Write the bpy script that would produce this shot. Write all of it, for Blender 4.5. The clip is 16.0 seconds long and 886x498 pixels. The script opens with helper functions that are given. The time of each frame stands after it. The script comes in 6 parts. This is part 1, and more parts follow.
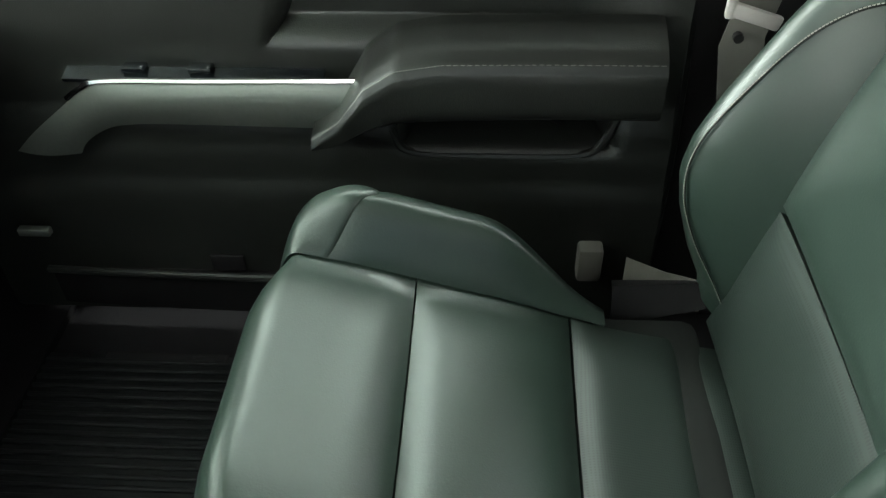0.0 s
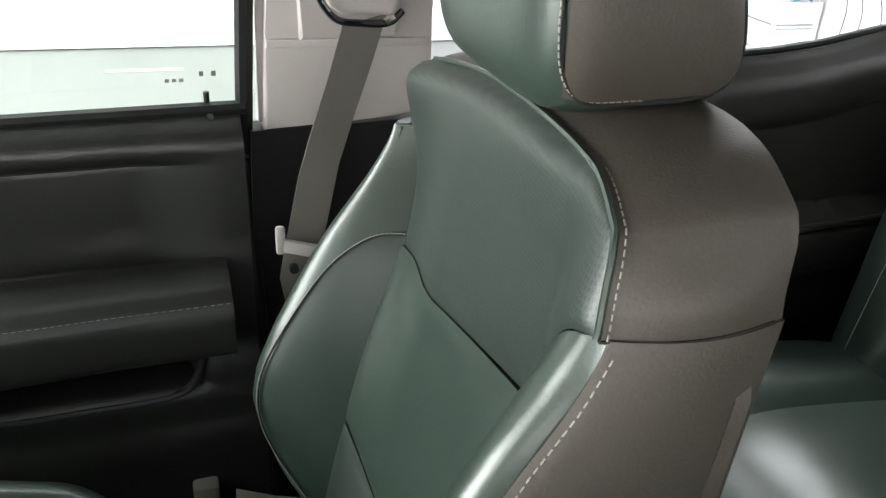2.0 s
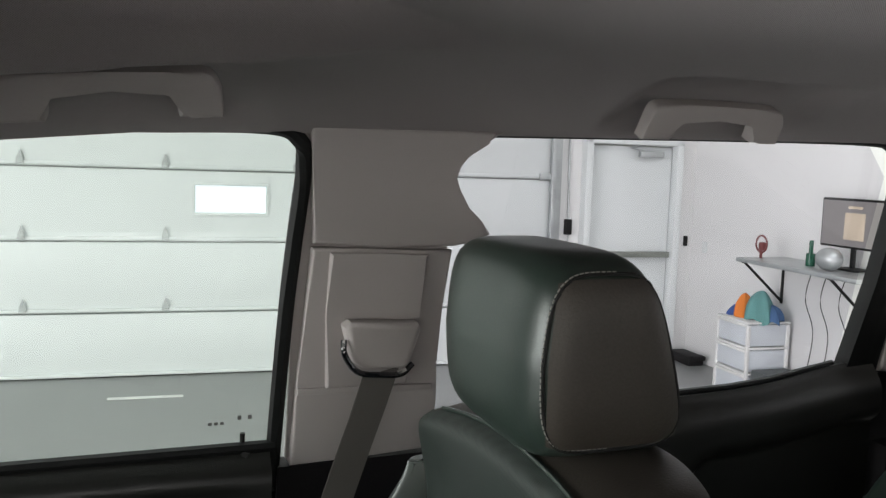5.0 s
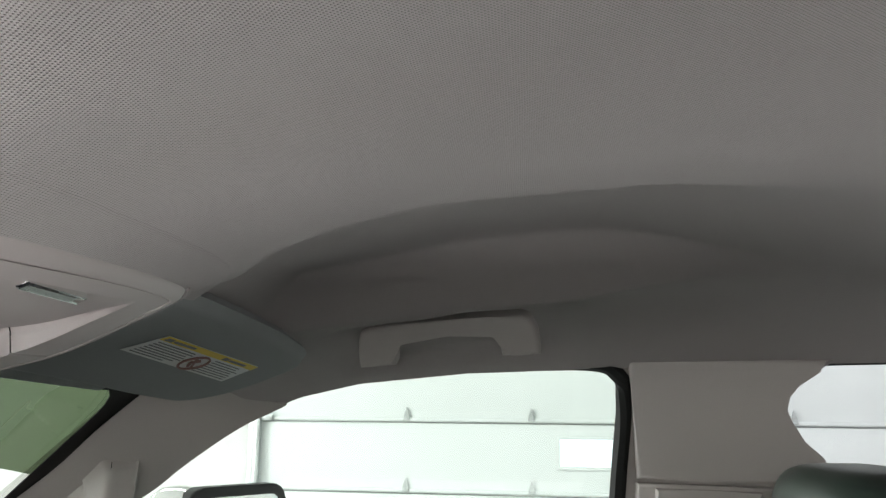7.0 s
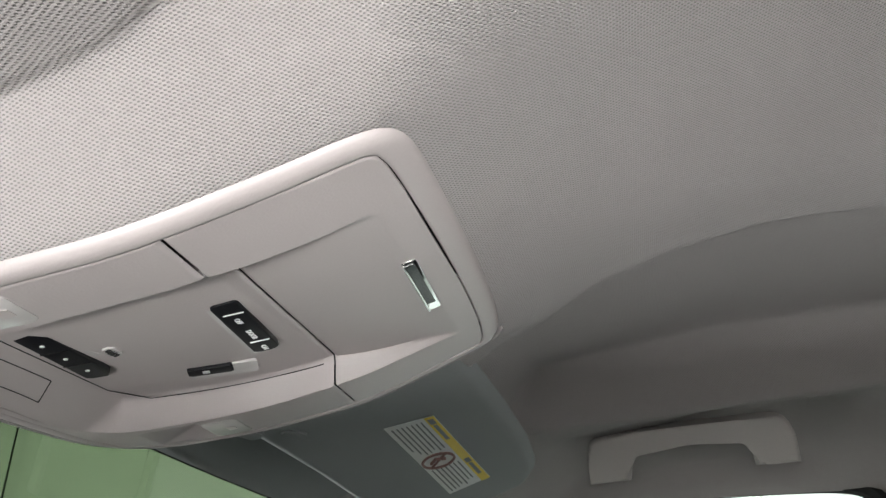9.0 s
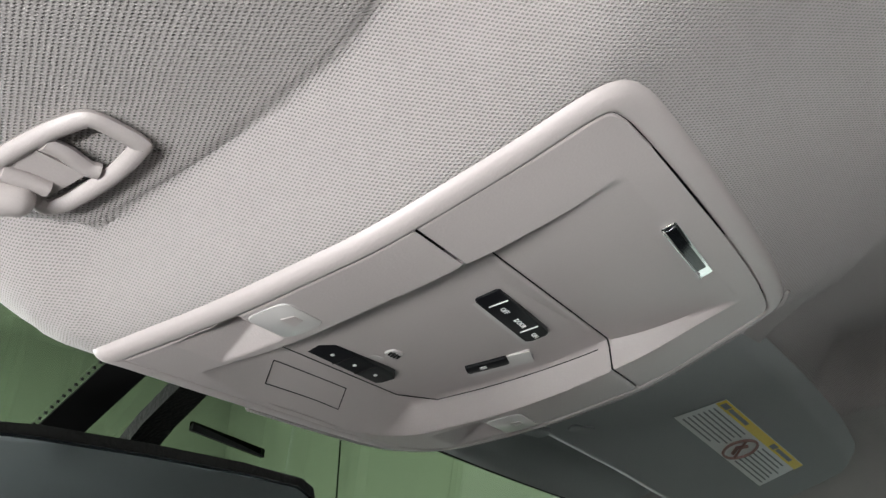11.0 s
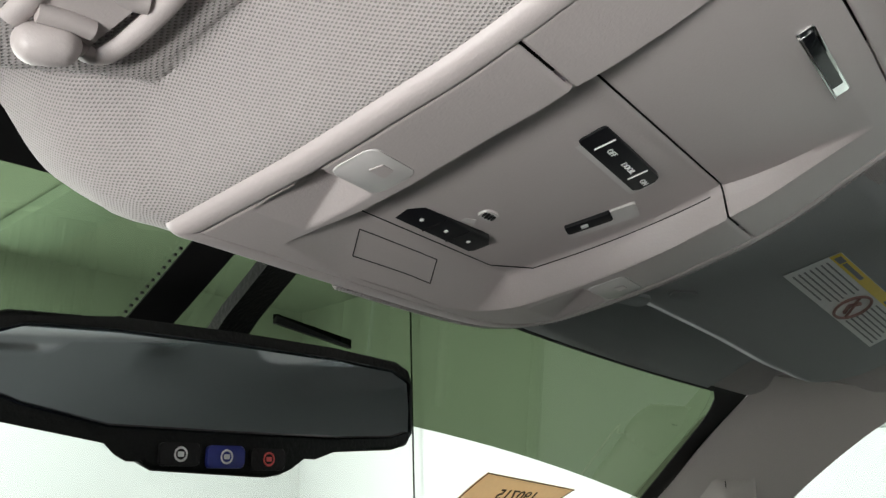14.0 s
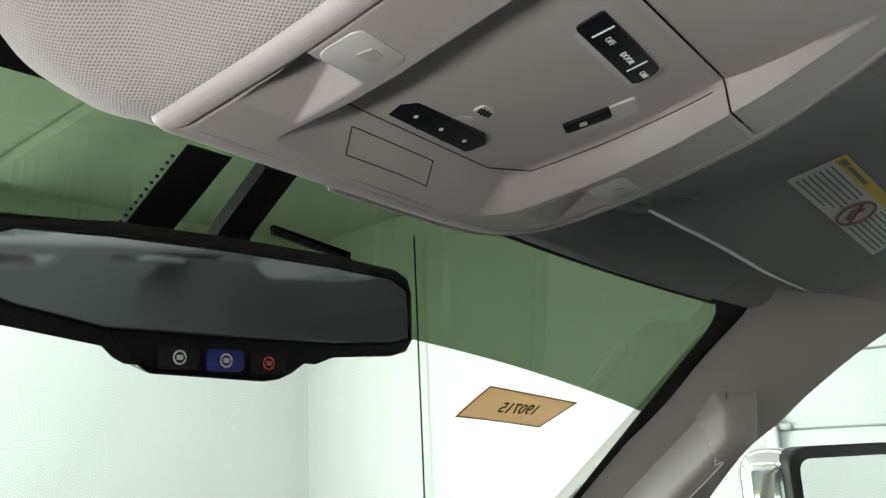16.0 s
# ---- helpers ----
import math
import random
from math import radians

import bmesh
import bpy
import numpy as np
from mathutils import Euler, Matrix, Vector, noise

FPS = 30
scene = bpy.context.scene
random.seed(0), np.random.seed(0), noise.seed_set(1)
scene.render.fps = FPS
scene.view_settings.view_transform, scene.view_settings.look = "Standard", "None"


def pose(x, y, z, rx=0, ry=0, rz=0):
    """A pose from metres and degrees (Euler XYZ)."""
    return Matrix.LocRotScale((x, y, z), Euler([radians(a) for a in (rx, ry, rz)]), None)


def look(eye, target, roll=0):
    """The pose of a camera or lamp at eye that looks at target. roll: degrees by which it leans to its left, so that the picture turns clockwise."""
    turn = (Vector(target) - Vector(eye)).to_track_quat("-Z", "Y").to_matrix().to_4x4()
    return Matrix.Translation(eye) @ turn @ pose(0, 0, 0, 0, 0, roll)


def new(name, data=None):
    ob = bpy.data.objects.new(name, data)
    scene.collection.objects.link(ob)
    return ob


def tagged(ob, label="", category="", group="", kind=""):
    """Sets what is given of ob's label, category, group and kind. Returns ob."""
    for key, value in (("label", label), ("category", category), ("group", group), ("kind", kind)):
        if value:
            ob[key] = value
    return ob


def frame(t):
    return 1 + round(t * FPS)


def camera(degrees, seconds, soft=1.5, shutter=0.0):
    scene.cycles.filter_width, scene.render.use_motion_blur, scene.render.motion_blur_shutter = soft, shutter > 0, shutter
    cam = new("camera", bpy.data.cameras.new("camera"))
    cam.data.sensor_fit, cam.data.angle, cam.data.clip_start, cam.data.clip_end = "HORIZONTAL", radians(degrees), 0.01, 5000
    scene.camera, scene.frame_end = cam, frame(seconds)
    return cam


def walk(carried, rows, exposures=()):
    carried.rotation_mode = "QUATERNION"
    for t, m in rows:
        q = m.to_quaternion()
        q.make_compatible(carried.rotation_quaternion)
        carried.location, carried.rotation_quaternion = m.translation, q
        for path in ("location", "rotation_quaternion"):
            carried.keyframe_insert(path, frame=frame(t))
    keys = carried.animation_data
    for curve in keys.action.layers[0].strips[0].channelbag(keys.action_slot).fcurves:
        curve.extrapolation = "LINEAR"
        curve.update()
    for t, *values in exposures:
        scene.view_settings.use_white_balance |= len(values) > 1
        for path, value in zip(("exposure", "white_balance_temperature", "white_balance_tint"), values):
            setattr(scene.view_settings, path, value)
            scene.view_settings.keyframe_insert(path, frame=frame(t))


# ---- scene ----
# Cab frame: x runs to the rear, y to the passenger side, z up; the garage floor is z = -0.08.
cam = camera(56.2, 16.0, soft=1.4)
PATH = [
    (0, (0.0366, -0.1354, 1.6702), (-0.0708, 1.3464, 0.3313), -1.53),
    (0.5, (0.0802, -0.1251, 1.6792), (0.1350, 1.4175, 0.4075), -0.40),
    (1, (0.1305, -0.1408, 1.7096), (0.3509, 1.4592, 0.5301), 0.22),
    (1.5, (0.1467, -0.1654, 1.7142), (0.5552, 1.4834, 0.6585), 1.25),
    (2, (0.1857, -0.1770, 1.7228), (0.7806, 1.4936, 0.7979), 2.65),
    (2.5, (0.1909, -0.2362, 1.7708), (1.0131, 1.4170, 1.0019), 4.38),
    (3, (0.2066, -0.3005, 1.7810), (1.1796, 1.3738, 1.2811), 4.18),
    (3.2, (0.2241, -0.2976, 1.7868), (1.2073, 1.3890, 1.3526), 4.41),
    (5.3, (0.1110, -0.3302, 1.7967), (0.5834, 1.6057, 1.6266), 1.21),
    (5.5, (0.1128, -0.3432, 1.7971), (0.4267, 1.6275, 1.6634), 0.89),
    (6, (0.1541, -0.3633, 1.7879), (0.1183, 1.6333, 1.8992), 0.92),
    (6.5, (0.1823, -0.3795, 1.7782), (0.0099, 1.5992, 2.0121), 1.01),
    (7, (0.1692, -0.3868, 1.7706), (-0.0248, 1.5654, 2.1596), 0.60),
    (7.5, (0.1314, -0.3807, 1.7272), (-0.1406, 1.5252, 2.2689), 0.98),
    (8, (0.0863, -0.3744, 1.7081), (-0.2123, 1.4945, 2.3547), 0.95),
    (8.5, (0.0446, -0.3572, 1.6903), (-0.2608, 1.4633, 2.4601), 0.55),
    (9, (0.0158, -0.3389, 1.6828), (-0.3826, 1.4391, 2.5074), 1.01),
    (9.5, (0.0064, -0.3237, 1.6757), (-0.6022, 1.3840, 2.5205), 1.47),
    (10, (0.0145, -0.3246, 1.6728), (-0.7646, 1.3058, 2.5300), 1.40),
    (10.2, (0.0148, -0.3255, 1.6732), (-0.8205, 1.2754, 2.5330), 1.50),
    (12.3, (0.0196, -0.3167, 1.6631), (-1.0582, 1.1584, 2.4770), -0.49),
    (12.5, (0.0148, -0.3124, 1.6611), (-1.0712, 1.1645, 2.4608), -0.94),
    (13, (-0.0052, -0.3013, 1.6605), (-1.1221, 1.1817, 2.4043), -1.25),
    (13.5, (-0.0190, -0.2977, 1.6638), (-1.1518, 1.2004, 2.3513), -1.76),
    (14, (-0.0233, -0.2973, 1.6655), (-1.1656, 1.2176, 2.2980), -1.94),
    (14.5, (-0.0241, -0.2983, 1.6652), (-1.1729, 1.2283, 2.2569), -2.17),
    (15, (-0.0243, -0.2981, 1.6653), (-1.1898, 1.2305, 2.2177), -2.22),
    (15.5, (-0.0250, -0.2935, 1.6609), (-1.1997, 1.2403, 2.1779), -2.49),
    (16, (-0.0269, -0.2881, 1.6536), (-1.2092, 1.2541, 2.1265), -2.77),
]
EXPOSURES = [(0.0, 0.5, 6450, -4), (1.0, 0.2, 6450, -2), (2.0, 0.25, 6500, 6), (2.5, 0.2, 6500, 7), (3.0, -0.65, 6500, 9), (5.5, -1.35, 6500, 8), (6.5, -1.15, 6500, 4), (8.0, -0.65, 6480, 4), (9.0, -0.5, 6450, 4), (10.0, -0.7, 6400, 4), (12.5, -0.6, 6350, 2), (14.0, -0.95, 6500, 3), (16.0, -1.05, 6500, 1)]
walk(cam, [(t, look(eye, target, roll)) for t, eye, target, roll in PATH], EXPOSURES)

# ---- world and lamps ----
world = bpy.data.worlds.new("world")
scene.world = world
world.use_nodes = True
sky = world.node_tree.nodes.new("ShaderNodeTexSky")
sky.sky_type, sky.sun_disc = "NISHITA", False
sky.sun_elevation, sky.sun_rotation = radians(35), radians(200)
world.node_tree.links.new(sky.outputs[0], world.node_tree.nodes["Background"].inputs[0])
world.node_tree.nodes["Background"].inputs[1].default_value = 0.1

GROUND = -0.08
G = Matrix.Translation((0, -0.03, 0)) @ Matrix.Rotation(radians(-3.5), 4, "Z")  # garage axes to cab axes


def lamp(name, x, y, z, sx, sy, watts, colour=(1, 1, 1)):
    data = bpy.data.lights.new(name, "AREA")
    data.shape, data.size, data.size_y, data.energy, data.color = "RECTANGLE", sx, sy, watts, colour
    ob = new(name, data)
    ob.matrix_world = G @ pose(x, y, z)
    return ob


LAMPS = [(-6.5, 2.9, 100), (-1.6, 2.9, 125), (3.0, 2.9, 200), (-6.5, -1.6, 60), (-1.6, -1.6, 60), (3.0, -1.6, 130)]
for lx, ly, w in LAMPS:
    lamp("ceiling_lamp", lx, ly, 4.42, 3.6, 0.5, w, (0.965, 1.0, 0.985))
# added area lamps ahead and beside the driver's door, standing for unseen open bays
lamp("added_bay_fill", -8.9, -0.3, 1.72, 3.5, 5.6, 1900, (1.0, 0.985, 0.985)).matrix_world = G @ pose(-8.9, -0.3, 1.72, 0, -90, 0)
# low strip on the driver's side, added to light the headliner and console
lamp("added_bay_fill", 0.8, -3.28, 0.20, 2.2, 0.42, 400, (1.0, 0.97, 0.975)).matrix_world = G @ pose(0.8, -3.28, 0.20, 90, 0, 0)
# level strip, added to brighten the grab handle and the headliner's bulge
lamp("added_bay_fill", -1.2, -3.28, 1.50, 6.0, 0.6, 105, (1.0, 0.97, 0.975)).matrix_world = G @ pose(-1.2, -3.28, 1.50, 90, 0, 0)

# ---- materials ----
MATS = {}


def mat(name, colour, rough=0.5, metal=0.0, bump=0.0, scale=200.0, vary=0.06, blotch=6.0, coat=0.0, spec=0.5, sheen=0.0, detail=4.0):
    """Principled surface with grain relief and colour that varies at two scales."""
    m = bpy.data.materials.new(name)
    m.use_nodes = True
    nt = m.node_tree
    b = nt.nodes["Principled BSDF"]
    b.inputs["Roughness"].default_value, b.inputs["Metallic"].default_value = rough, metal
    b.inputs["Coat Weight"].default_value = coat
    b.inputs["Specular IOR Level"].default_value = spec
    b.inputs["Sheen Weight"].default_value = sheen
    co = nt.nodes.new("ShaderNodeTexCoord")
    big, fine = nt.nodes.new("ShaderNodeTexNoise"), nt.nodes.new("ShaderNodeTexNoise")
    big.inputs["Scale"].default_value, fine.inputs["Scale"].default_value = blotch, scale
    big.inputs["Detail"].default_value, fine.inputs["Detail"].default_value = 5, detail
    for n in (big, fine):
        nt.links.new(co.outputs["Object"], n.inputs["Vector"])
    add = nt.nodes.new("ShaderNodeMath")
    add.operation = "ADD"
    nt.links.new(big.outputs["Fac"], add.inputs[0])
    nt.links.new(fine.outputs["Fac"], add.inputs[1])
    ramp = nt.nodes.new("ShaderNodeMapRange")
    ramp.inputs["From Min"].default_value, ramp.inputs["From Max"].default_value = 0.6, 1.4
    ramp.inputs["To Min"].default_value, ramp.inputs["To Max"].default_value = 1 - 2 * vary, 1 + 2 * vary
    nt.links.new(add.outputs[0], ramp.inputs["Value"])
    mul = nt.nodes.new("ShaderNodeVectorMath")
    mul.operation = "SCALE"
    mul.inputs[0].default_value = colour
    nt.links.new(ramp.outputs[0], mul.inputs["Scale"])
    nt.links.new(mul.outputs[0], b.inputs["Base Color"])
    rr = nt.nodes.new("ShaderNodeMapRange")
    rr.inputs["To Min"].default_value, rr.inputs["To Max"].default_value = max(0.02, rough - 0.07), min(1, rough + 0.07)
    nt.links.new(big.outputs["Fac"], rr.inputs["Value"])
    nt.links.new(rr.outputs[0], b.inputs["Roughness"])
    if bump:
        bp = nt.nodes.new("ShaderNodeBump")
        bp.inputs["Strength"].default_value, bp.inputs["Distance"].default_value = bump, 0.0008
        nt.links.new(fine.outputs["Fac"], bp.inputs["Height"])
        nt.links.new(bp.outputs[0], b.inputs["Normal"])
    MATS[name] = m
    return m


def knit(name, colour, pitch=0.0023, depth=0.7, dark=0.64, rough=0.95):
    """Knitted headliner cloth: rows of small loops, with a hole between them."""
    m = mat(name, colour, rough, vary=0.03, blotch=5, scale=350, spec=0.25, sheen=0.15)
    nt = m.node_tree
    b = nt.nodes["Principled BSDF"]
    co = nt.nodes.new("ShaderNodeTexCoord")
    sep = nt.nodes.new("ShaderNodeSeparateXYZ")
    # the rows of loops wander a little
    wander = nt.nodes.new("ShaderNodeTexNoise")
    wander.inputs["Scale"].default_value, wander.inputs["Detail"].default_value = 55.0, 2.0
    nt.links.new(co.outputs["Object"], wander.inputs["Vector"])
    drift = nt.nodes.new("ShaderNodeVectorMath")
    drift.operation = "MULTIPLY_ADD"
    nt.links.new(wander.outputs["Color"], drift.inputs[0])
    drift.inputs[1].default_value = (0.0012, 0.0012, 0.0)
    nt.links.new(co.outputs["Object"], drift.inputs[2])
    nt.links.new(drift.outputs[0], sep.inputs[0])

    def wave(sock, freq, extra=None):
        k = nt.nodes.new("ShaderNodeMath")
        k.operation = "MULTIPLY"
        k.inputs[1].default_value = freq
        nt.links.new(sock, k.inputs[0])
        s = nt.nodes.new("ShaderNodeMath")
        s.operation = "SINE"
        if extra is None:
            nt.links.new(k.outputs[0], s.inputs[0])
        else:
            a = nt.nodes.new("ShaderNodeMath")
            a.operation = "ADD"
            nt.links.new(k.outputs[0], a.inputs[0])
            nt.links.new(extra, a.inputs[1])
            nt.links.new(a.outputs[0], s.inputs[0])
        return s.outputs[0]

    def op(kind, a, c):
        n = nt.nodes.new("ShaderNodeMath")
        n.operation = kind
        for i, v in enumerate((a, c)):
            if isinstance(v, float):
                n.inputs[i].default_value = v
            else:
                nt.links.new(v, n.inputs[i])
        return n.outputs[0]

    f = 2 * math.pi / pitch
    across = op("SUBTRACT", sep.outputs["Y"], sep.outputs["Z"])
    loops = op("MULTIPLY", wave(sep.outputs["X"], f), wave(across, f * 1.15))
    hole = nt.nodes.new("ShaderNodeMapRange")
    hole.inputs["From Min"].default_value, hole.inputs["From Max"].default_value = -0.9, 0.0
    nt.links.new(loops, hole.inputs["Value"])
    ht = hole.outputs[0]
    bp = nt.nodes.new("ShaderNodeBump")
    bp.inputs["Strength"].default_value, bp.inputs["Distance"].default_value = depth, 0.0009
    nt.links.new(ht, bp.inputs["Height"])
    nt.links.new(bp.outputs[0], b.inputs["Normal"])
    old = b.inputs["Base Color"].links[0].from_socket
    tint = nt.nodes.new("ShaderNodeMapRange")
    tint.inputs["To Min"].default_value, tint.inputs["To Max"].default_value = dark, 1.10
    nt.links.new(ht, tint.inputs["Value"])
    sc = nt.nodes.new("ShaderNodeVectorMath")
    sc.operation = "SCALE"
    nt.links.new(old, sc.inputs[0])
    nt.links.new(tint.outputs[0], sc.inputs["Scale"])
    nt.links.new(sc.outputs[0], b.inputs["Base Color"])
    return m


def pane_mat(name, tint, gloss=0.06):
    """Sheet glass: a tint for what passes, a mirror film for what is reflected."""
    m = bpy.data.materials.new(name)
    m.use_nodes = True
    nt = m.node_tree
    nt.nodes.remove(nt.nodes["Principled BSDF"])
    tr, gl, mx, fr = (nt.nodes.new(n) for n in ("ShaderNodeBsdfTransparent", "ShaderNodeBsdfGlossy", "ShaderNodeMixShader", "ShaderNodeLayerWeight"))
    tr.inputs[0].default_value = (*tint, 1)
    gl.inputs["Roughness"].default_value = 0.0
    power, film = nt.nodes.new("ShaderNodeMath"), nt.nodes.new("ShaderNodeMath")
    fr.inputs[0].default_value = 0.5
    power.operation, power.inputs[1].default_value = "POWER", 5.0
    film.operation, film.inputs[1].default_value, film.inputs[2].default_value = "MULTIPLY_ADD", 0.8, gloss
    nt.links.new(fr.outputs["Facing"], power.inputs[0])
    nt.links.new(power.outputs[0], film.inputs[0])
    nt.links.new(film.outputs[0], mx.inputs[0])
    nt.links.new(tr.outputs[0], mx.inputs[1])
    nt.links.new(gl.outputs[0], mx.inputs[2])
    nt.links.new(mx.outputs[0], nt.nodes["Material Output"].inputs[0])
    return m


def perforated(name, colour):
    """Leather punched with a close grid of small holes."""
    m = mat(name, colour, 0.42, bump=0.25, scale=900, vary=0.05, blotch=9)
    nt = m.node_tree
    b = nt.nodes["Principled BSDF"]
    co = nt.nodes.new("ShaderNodeTexCoord")
    sep, run, flat = (nt.nodes.new(n) for n in ("ShaderNodeSeparateXYZ", "ShaderNodeMath", "ShaderNodeCombineXYZ"))
    run.operation = "SUBTRACT"
    nt.links.new(co.outputs["Object"], sep.inputs[0])
    nt.links.new(sep.outputs["Z"], run.inputs[0])
    nt.links.new(sep.outputs["X"], run.inputs[1])
    nt.links.new(sep.outputs["Y"], flat.inputs[0])
    nt.links.new(run.outputs[0], flat.inputs[1])
    vo = nt.nodes.new("ShaderNodeTexVoronoi")
    vo.voronoi_dimensions = "2D"
    vo.inputs["Scale"].default_value, vo.inputs["Randomness"].default_value = 320, 0.0
    nt.links.new(flat.outputs[0], vo.inputs["Vector"])
    hole = nt.nodes.new("ShaderNodeMapRange")
    hole.inputs["From Min"].default_value, hole.inputs["From Max"].default_value = 0.2, 0.34
    hole.inputs["To Min"].default_value, hole.inputs["To Max"].default_value = 0.35, 1.0
    nt.links.new(vo.outputs["Distance"], hole.inputs["Value"])
    old = b.inputs["Base Color"].links[0].from_socket
    sc = nt.nodes.new("ShaderNodeVectorMath")
    sc.operation = "SCALE"
    nt.links.new(old, sc.inputs[0])
    nt.links.new(hole.outputs[0], sc.inputs["Scale"])
    nt.links.new(sc.outputs[0], b.inputs["Base Color"])
    return m


M_KNIT = knit("headliner_knit", (0.35, 0.322, 0.316))
M_PILLAR = mat("pillar_plastic", (0.43, 0.40, 0.385), 0.55, bump=0.25, scale=700, vary=0.02)
M_CONSOLE = mat("console_plastic", (0.475, 0.425, 0.418), 0.42, bump=0.15, scale=900, vary=0.015)
M_LAMPLENS = mat("lamp_lens", (0.62, 0.59, 0.58), 0.22, vary=0.01)
M_VISOR = mat("visor_cloth", (0.30, 0.310, 0.310), 0.9, bump=0.3, scale=900, vary=0.03, spec=0.2)
M_LEATHER = mat("black_leather", (0.023, 0.036, 0.029), 0.33, bump=0.18, scale=420, vary=0.04, blotch=7, spec=0.65)
M_SIDE = mat("brown_black_leather", (0.052, 0.046, 0.038), 0.45, bump=0.35, scale=420, vary=0.10, spec=0.5)
M_PERF = perforated("perforated_leather", (0.026, 0.036, 0.031))
M_THREAD = mat("grey_thread", (0.27, 0.265, 0.24), 0.8, vary=0.1, scale=900)
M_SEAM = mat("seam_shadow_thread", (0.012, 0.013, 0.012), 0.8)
M_DOOR = mat("door_vinyl", (0.0145, 0.015, 0.0135), 0.34, bump=0.4, scale=520, vary=0.08, spec=0.55)
M_DARK = mat("dark_plastic", (0.010, 0.009, 0.010), 0.55, bump=0.5, scale=450, vary=0.08, spec=0.22)
M_SILVER = mat("satin_silver", (0.30, 0.315, 0.285), 0.38, 0.85, vary=0.03)
M_CHROME = mat("chrome", (0.75, 0.75, 0.74), 0.07, 1.0, vary=0.01)
M_PIANO = mat("gloss_black", (0.006, 0.007, 0.009), 0.08, vary=0.02, coat=0.6)
M_SWITCH = mat("switch_black", (0.007, 0.007, 0.009), 0.5, vary=0.03, spec=0.25)
M_BLACK = mat("matt_black", (0.008, 0.008, 0.008), 0.5, bump=0.5, scale=500, spec=0.3, vary=0.2)
M_RUBBER = mat("rubber_seal", (0.008, 0.009, 0.009), 0.5, bump=0.2, scale=400, spec=0.25)
M_BELT = mat("belt_webbing", (0.13, 0.122, 0.11), 0.8, bump=0.6, scale=800, vary=0.05)
M_CARPET = mat("black_carpet", (0.008, 0.007, 0.008), 0.95, bump=1.0, scale=700, spec=0.1)
M_MAT = mat("rubber_mat", (0.009, 0.009, 0.010), 0.55, bump=0.3, scale=300, spec=0.2)
M_WHITE = mat("white_wall", (0.80, 0.80, 0.79), 0.8, bump=0.15, scale=60, vary=0.015, blotch=0.8)
M_STEEL = mat("white_steel", (0.74, 0.77, 0.765), 0.45, bump=0.1, scale=120, vary=0.015, blotch=1.0)
M_GALV = mat("galvanised", (0.48, 0.50, 0.50), 0.42, 0.8, vary=0.1, scale=60)
M_CONC = mat("painted_floor", (0.25, 0.255, 0.25), 0.35, bump=0.15, scale=40, vary=0.06, blotch=1.2)
M_LINE = mat("floor_line", (0.78, 0.78, 0.76), 0.6)
M_KICK = mat("kick_plate", (0.40, 0.37, 0.33), 0.35, 0.85, vary=0.05)
M_LABEL = mat("label_paper", (0.72, 0.72, 0.70), 0.6, vary=0.02)
M_YELLOW = mat("label_yellow", (0.75, 0.57, 0.06), 0.6, vary=0.02)
M_INK = mat("label_ink", (0.20, 0.20, 0.20), 0.7)
M_NOTE = mat("kraft_note", (0.80, 0.67, 0.51), 0.8, vary=0.05)
_nt = M_NOTE.node_tree
_tl, _mx = _nt.nodes.new("ShaderNodeBsdfTranslucent"), _nt.nodes.new("ShaderNodeMixShader")
_tl.inputs[0].default_value, _mx.inputs[0].default_value = (0.80, 0.64, 0.45, 1), 0.55
_nt.links.new(_nt.nodes["Principled BSDF"].outputs[0], _mx.inputs[1])
_nt.links.new(_tl.outputs[0], _mx.inputs[2])
_nt.links.new(_mx.outputs[0], _nt.nodes["Material Output"].inputs[0])
M_PEN = mat("pen_ink", (0.06, 0.055, 0.05), 0.7)
M_MIRROR = mat("mirror_silver", (0.42, 0.50, 0.51), 0.02, 1.0, vary=0.0)
M_BLUE = mat("blue_button", (0.02, 0.03, 0.22), 0.3)
M_ICON = mat("white_icon", (0.75, 0.75, 0.75), 0.5)
M_RED = mat("red_icon", (0.75, 0.12, 0.12), 0.5)
M_GLASS = pane_mat("side_glass", (0.80, 0.85, 0.825))
M_REARGLASS = pane_mat("rear_side_glass", (0.78, 0.765, 0.81))
M_WIND = pane_mat("windscreen_glass", (0.86, 0.93, 0.90))
M_BAND = pane_mat("shade_band_glass", (0.090, 0.125, 0.073))
M_HOUSING = mat("mirror_housing", (0.005, 0.0055, 0.005), 0.45, bump=0.8, scale=420, spec=0.22, vary=0.3)
M_FRIT = mat("ceramic_frit", (0.006, 0.006, 0.006), 0.5, spec=0.15)

# ---- building helpers ----
BASE = {}


def finish(bm, name, material, angle=40):
    bmesh.ops.recalc_face_normals(bm, faces=bm.faces)
    me = bpy.data.meshes.new(name)
    bm.to_mesh(me)
    bm.free()
    me.materials.append(material)
    me.polygons.foreach_set("use_smooth", [True] * len(me.polygons))
    me.set_sharp_from_angle(angle=radians(angle))
    return me


def thing(name, label, category, base=(0, 0, 0), group="", kind=""):
    ob = new(name)
    ob.location = base
    ob.empty_display_size = 0.05
    BASE[ob] = Vector(base)
    return tagged(ob, label, category, group, kind)


def part(name, bm, material, parent, label="", angle=40, category=""):
    bm.transform(Matrix.Translation(-BASE[parent]))
    ob = new(name, finish(bm, name, material, angle))
    ob.parent = parent
    BASE[ob] = BASE[parent]
    return tagged(ob, label)


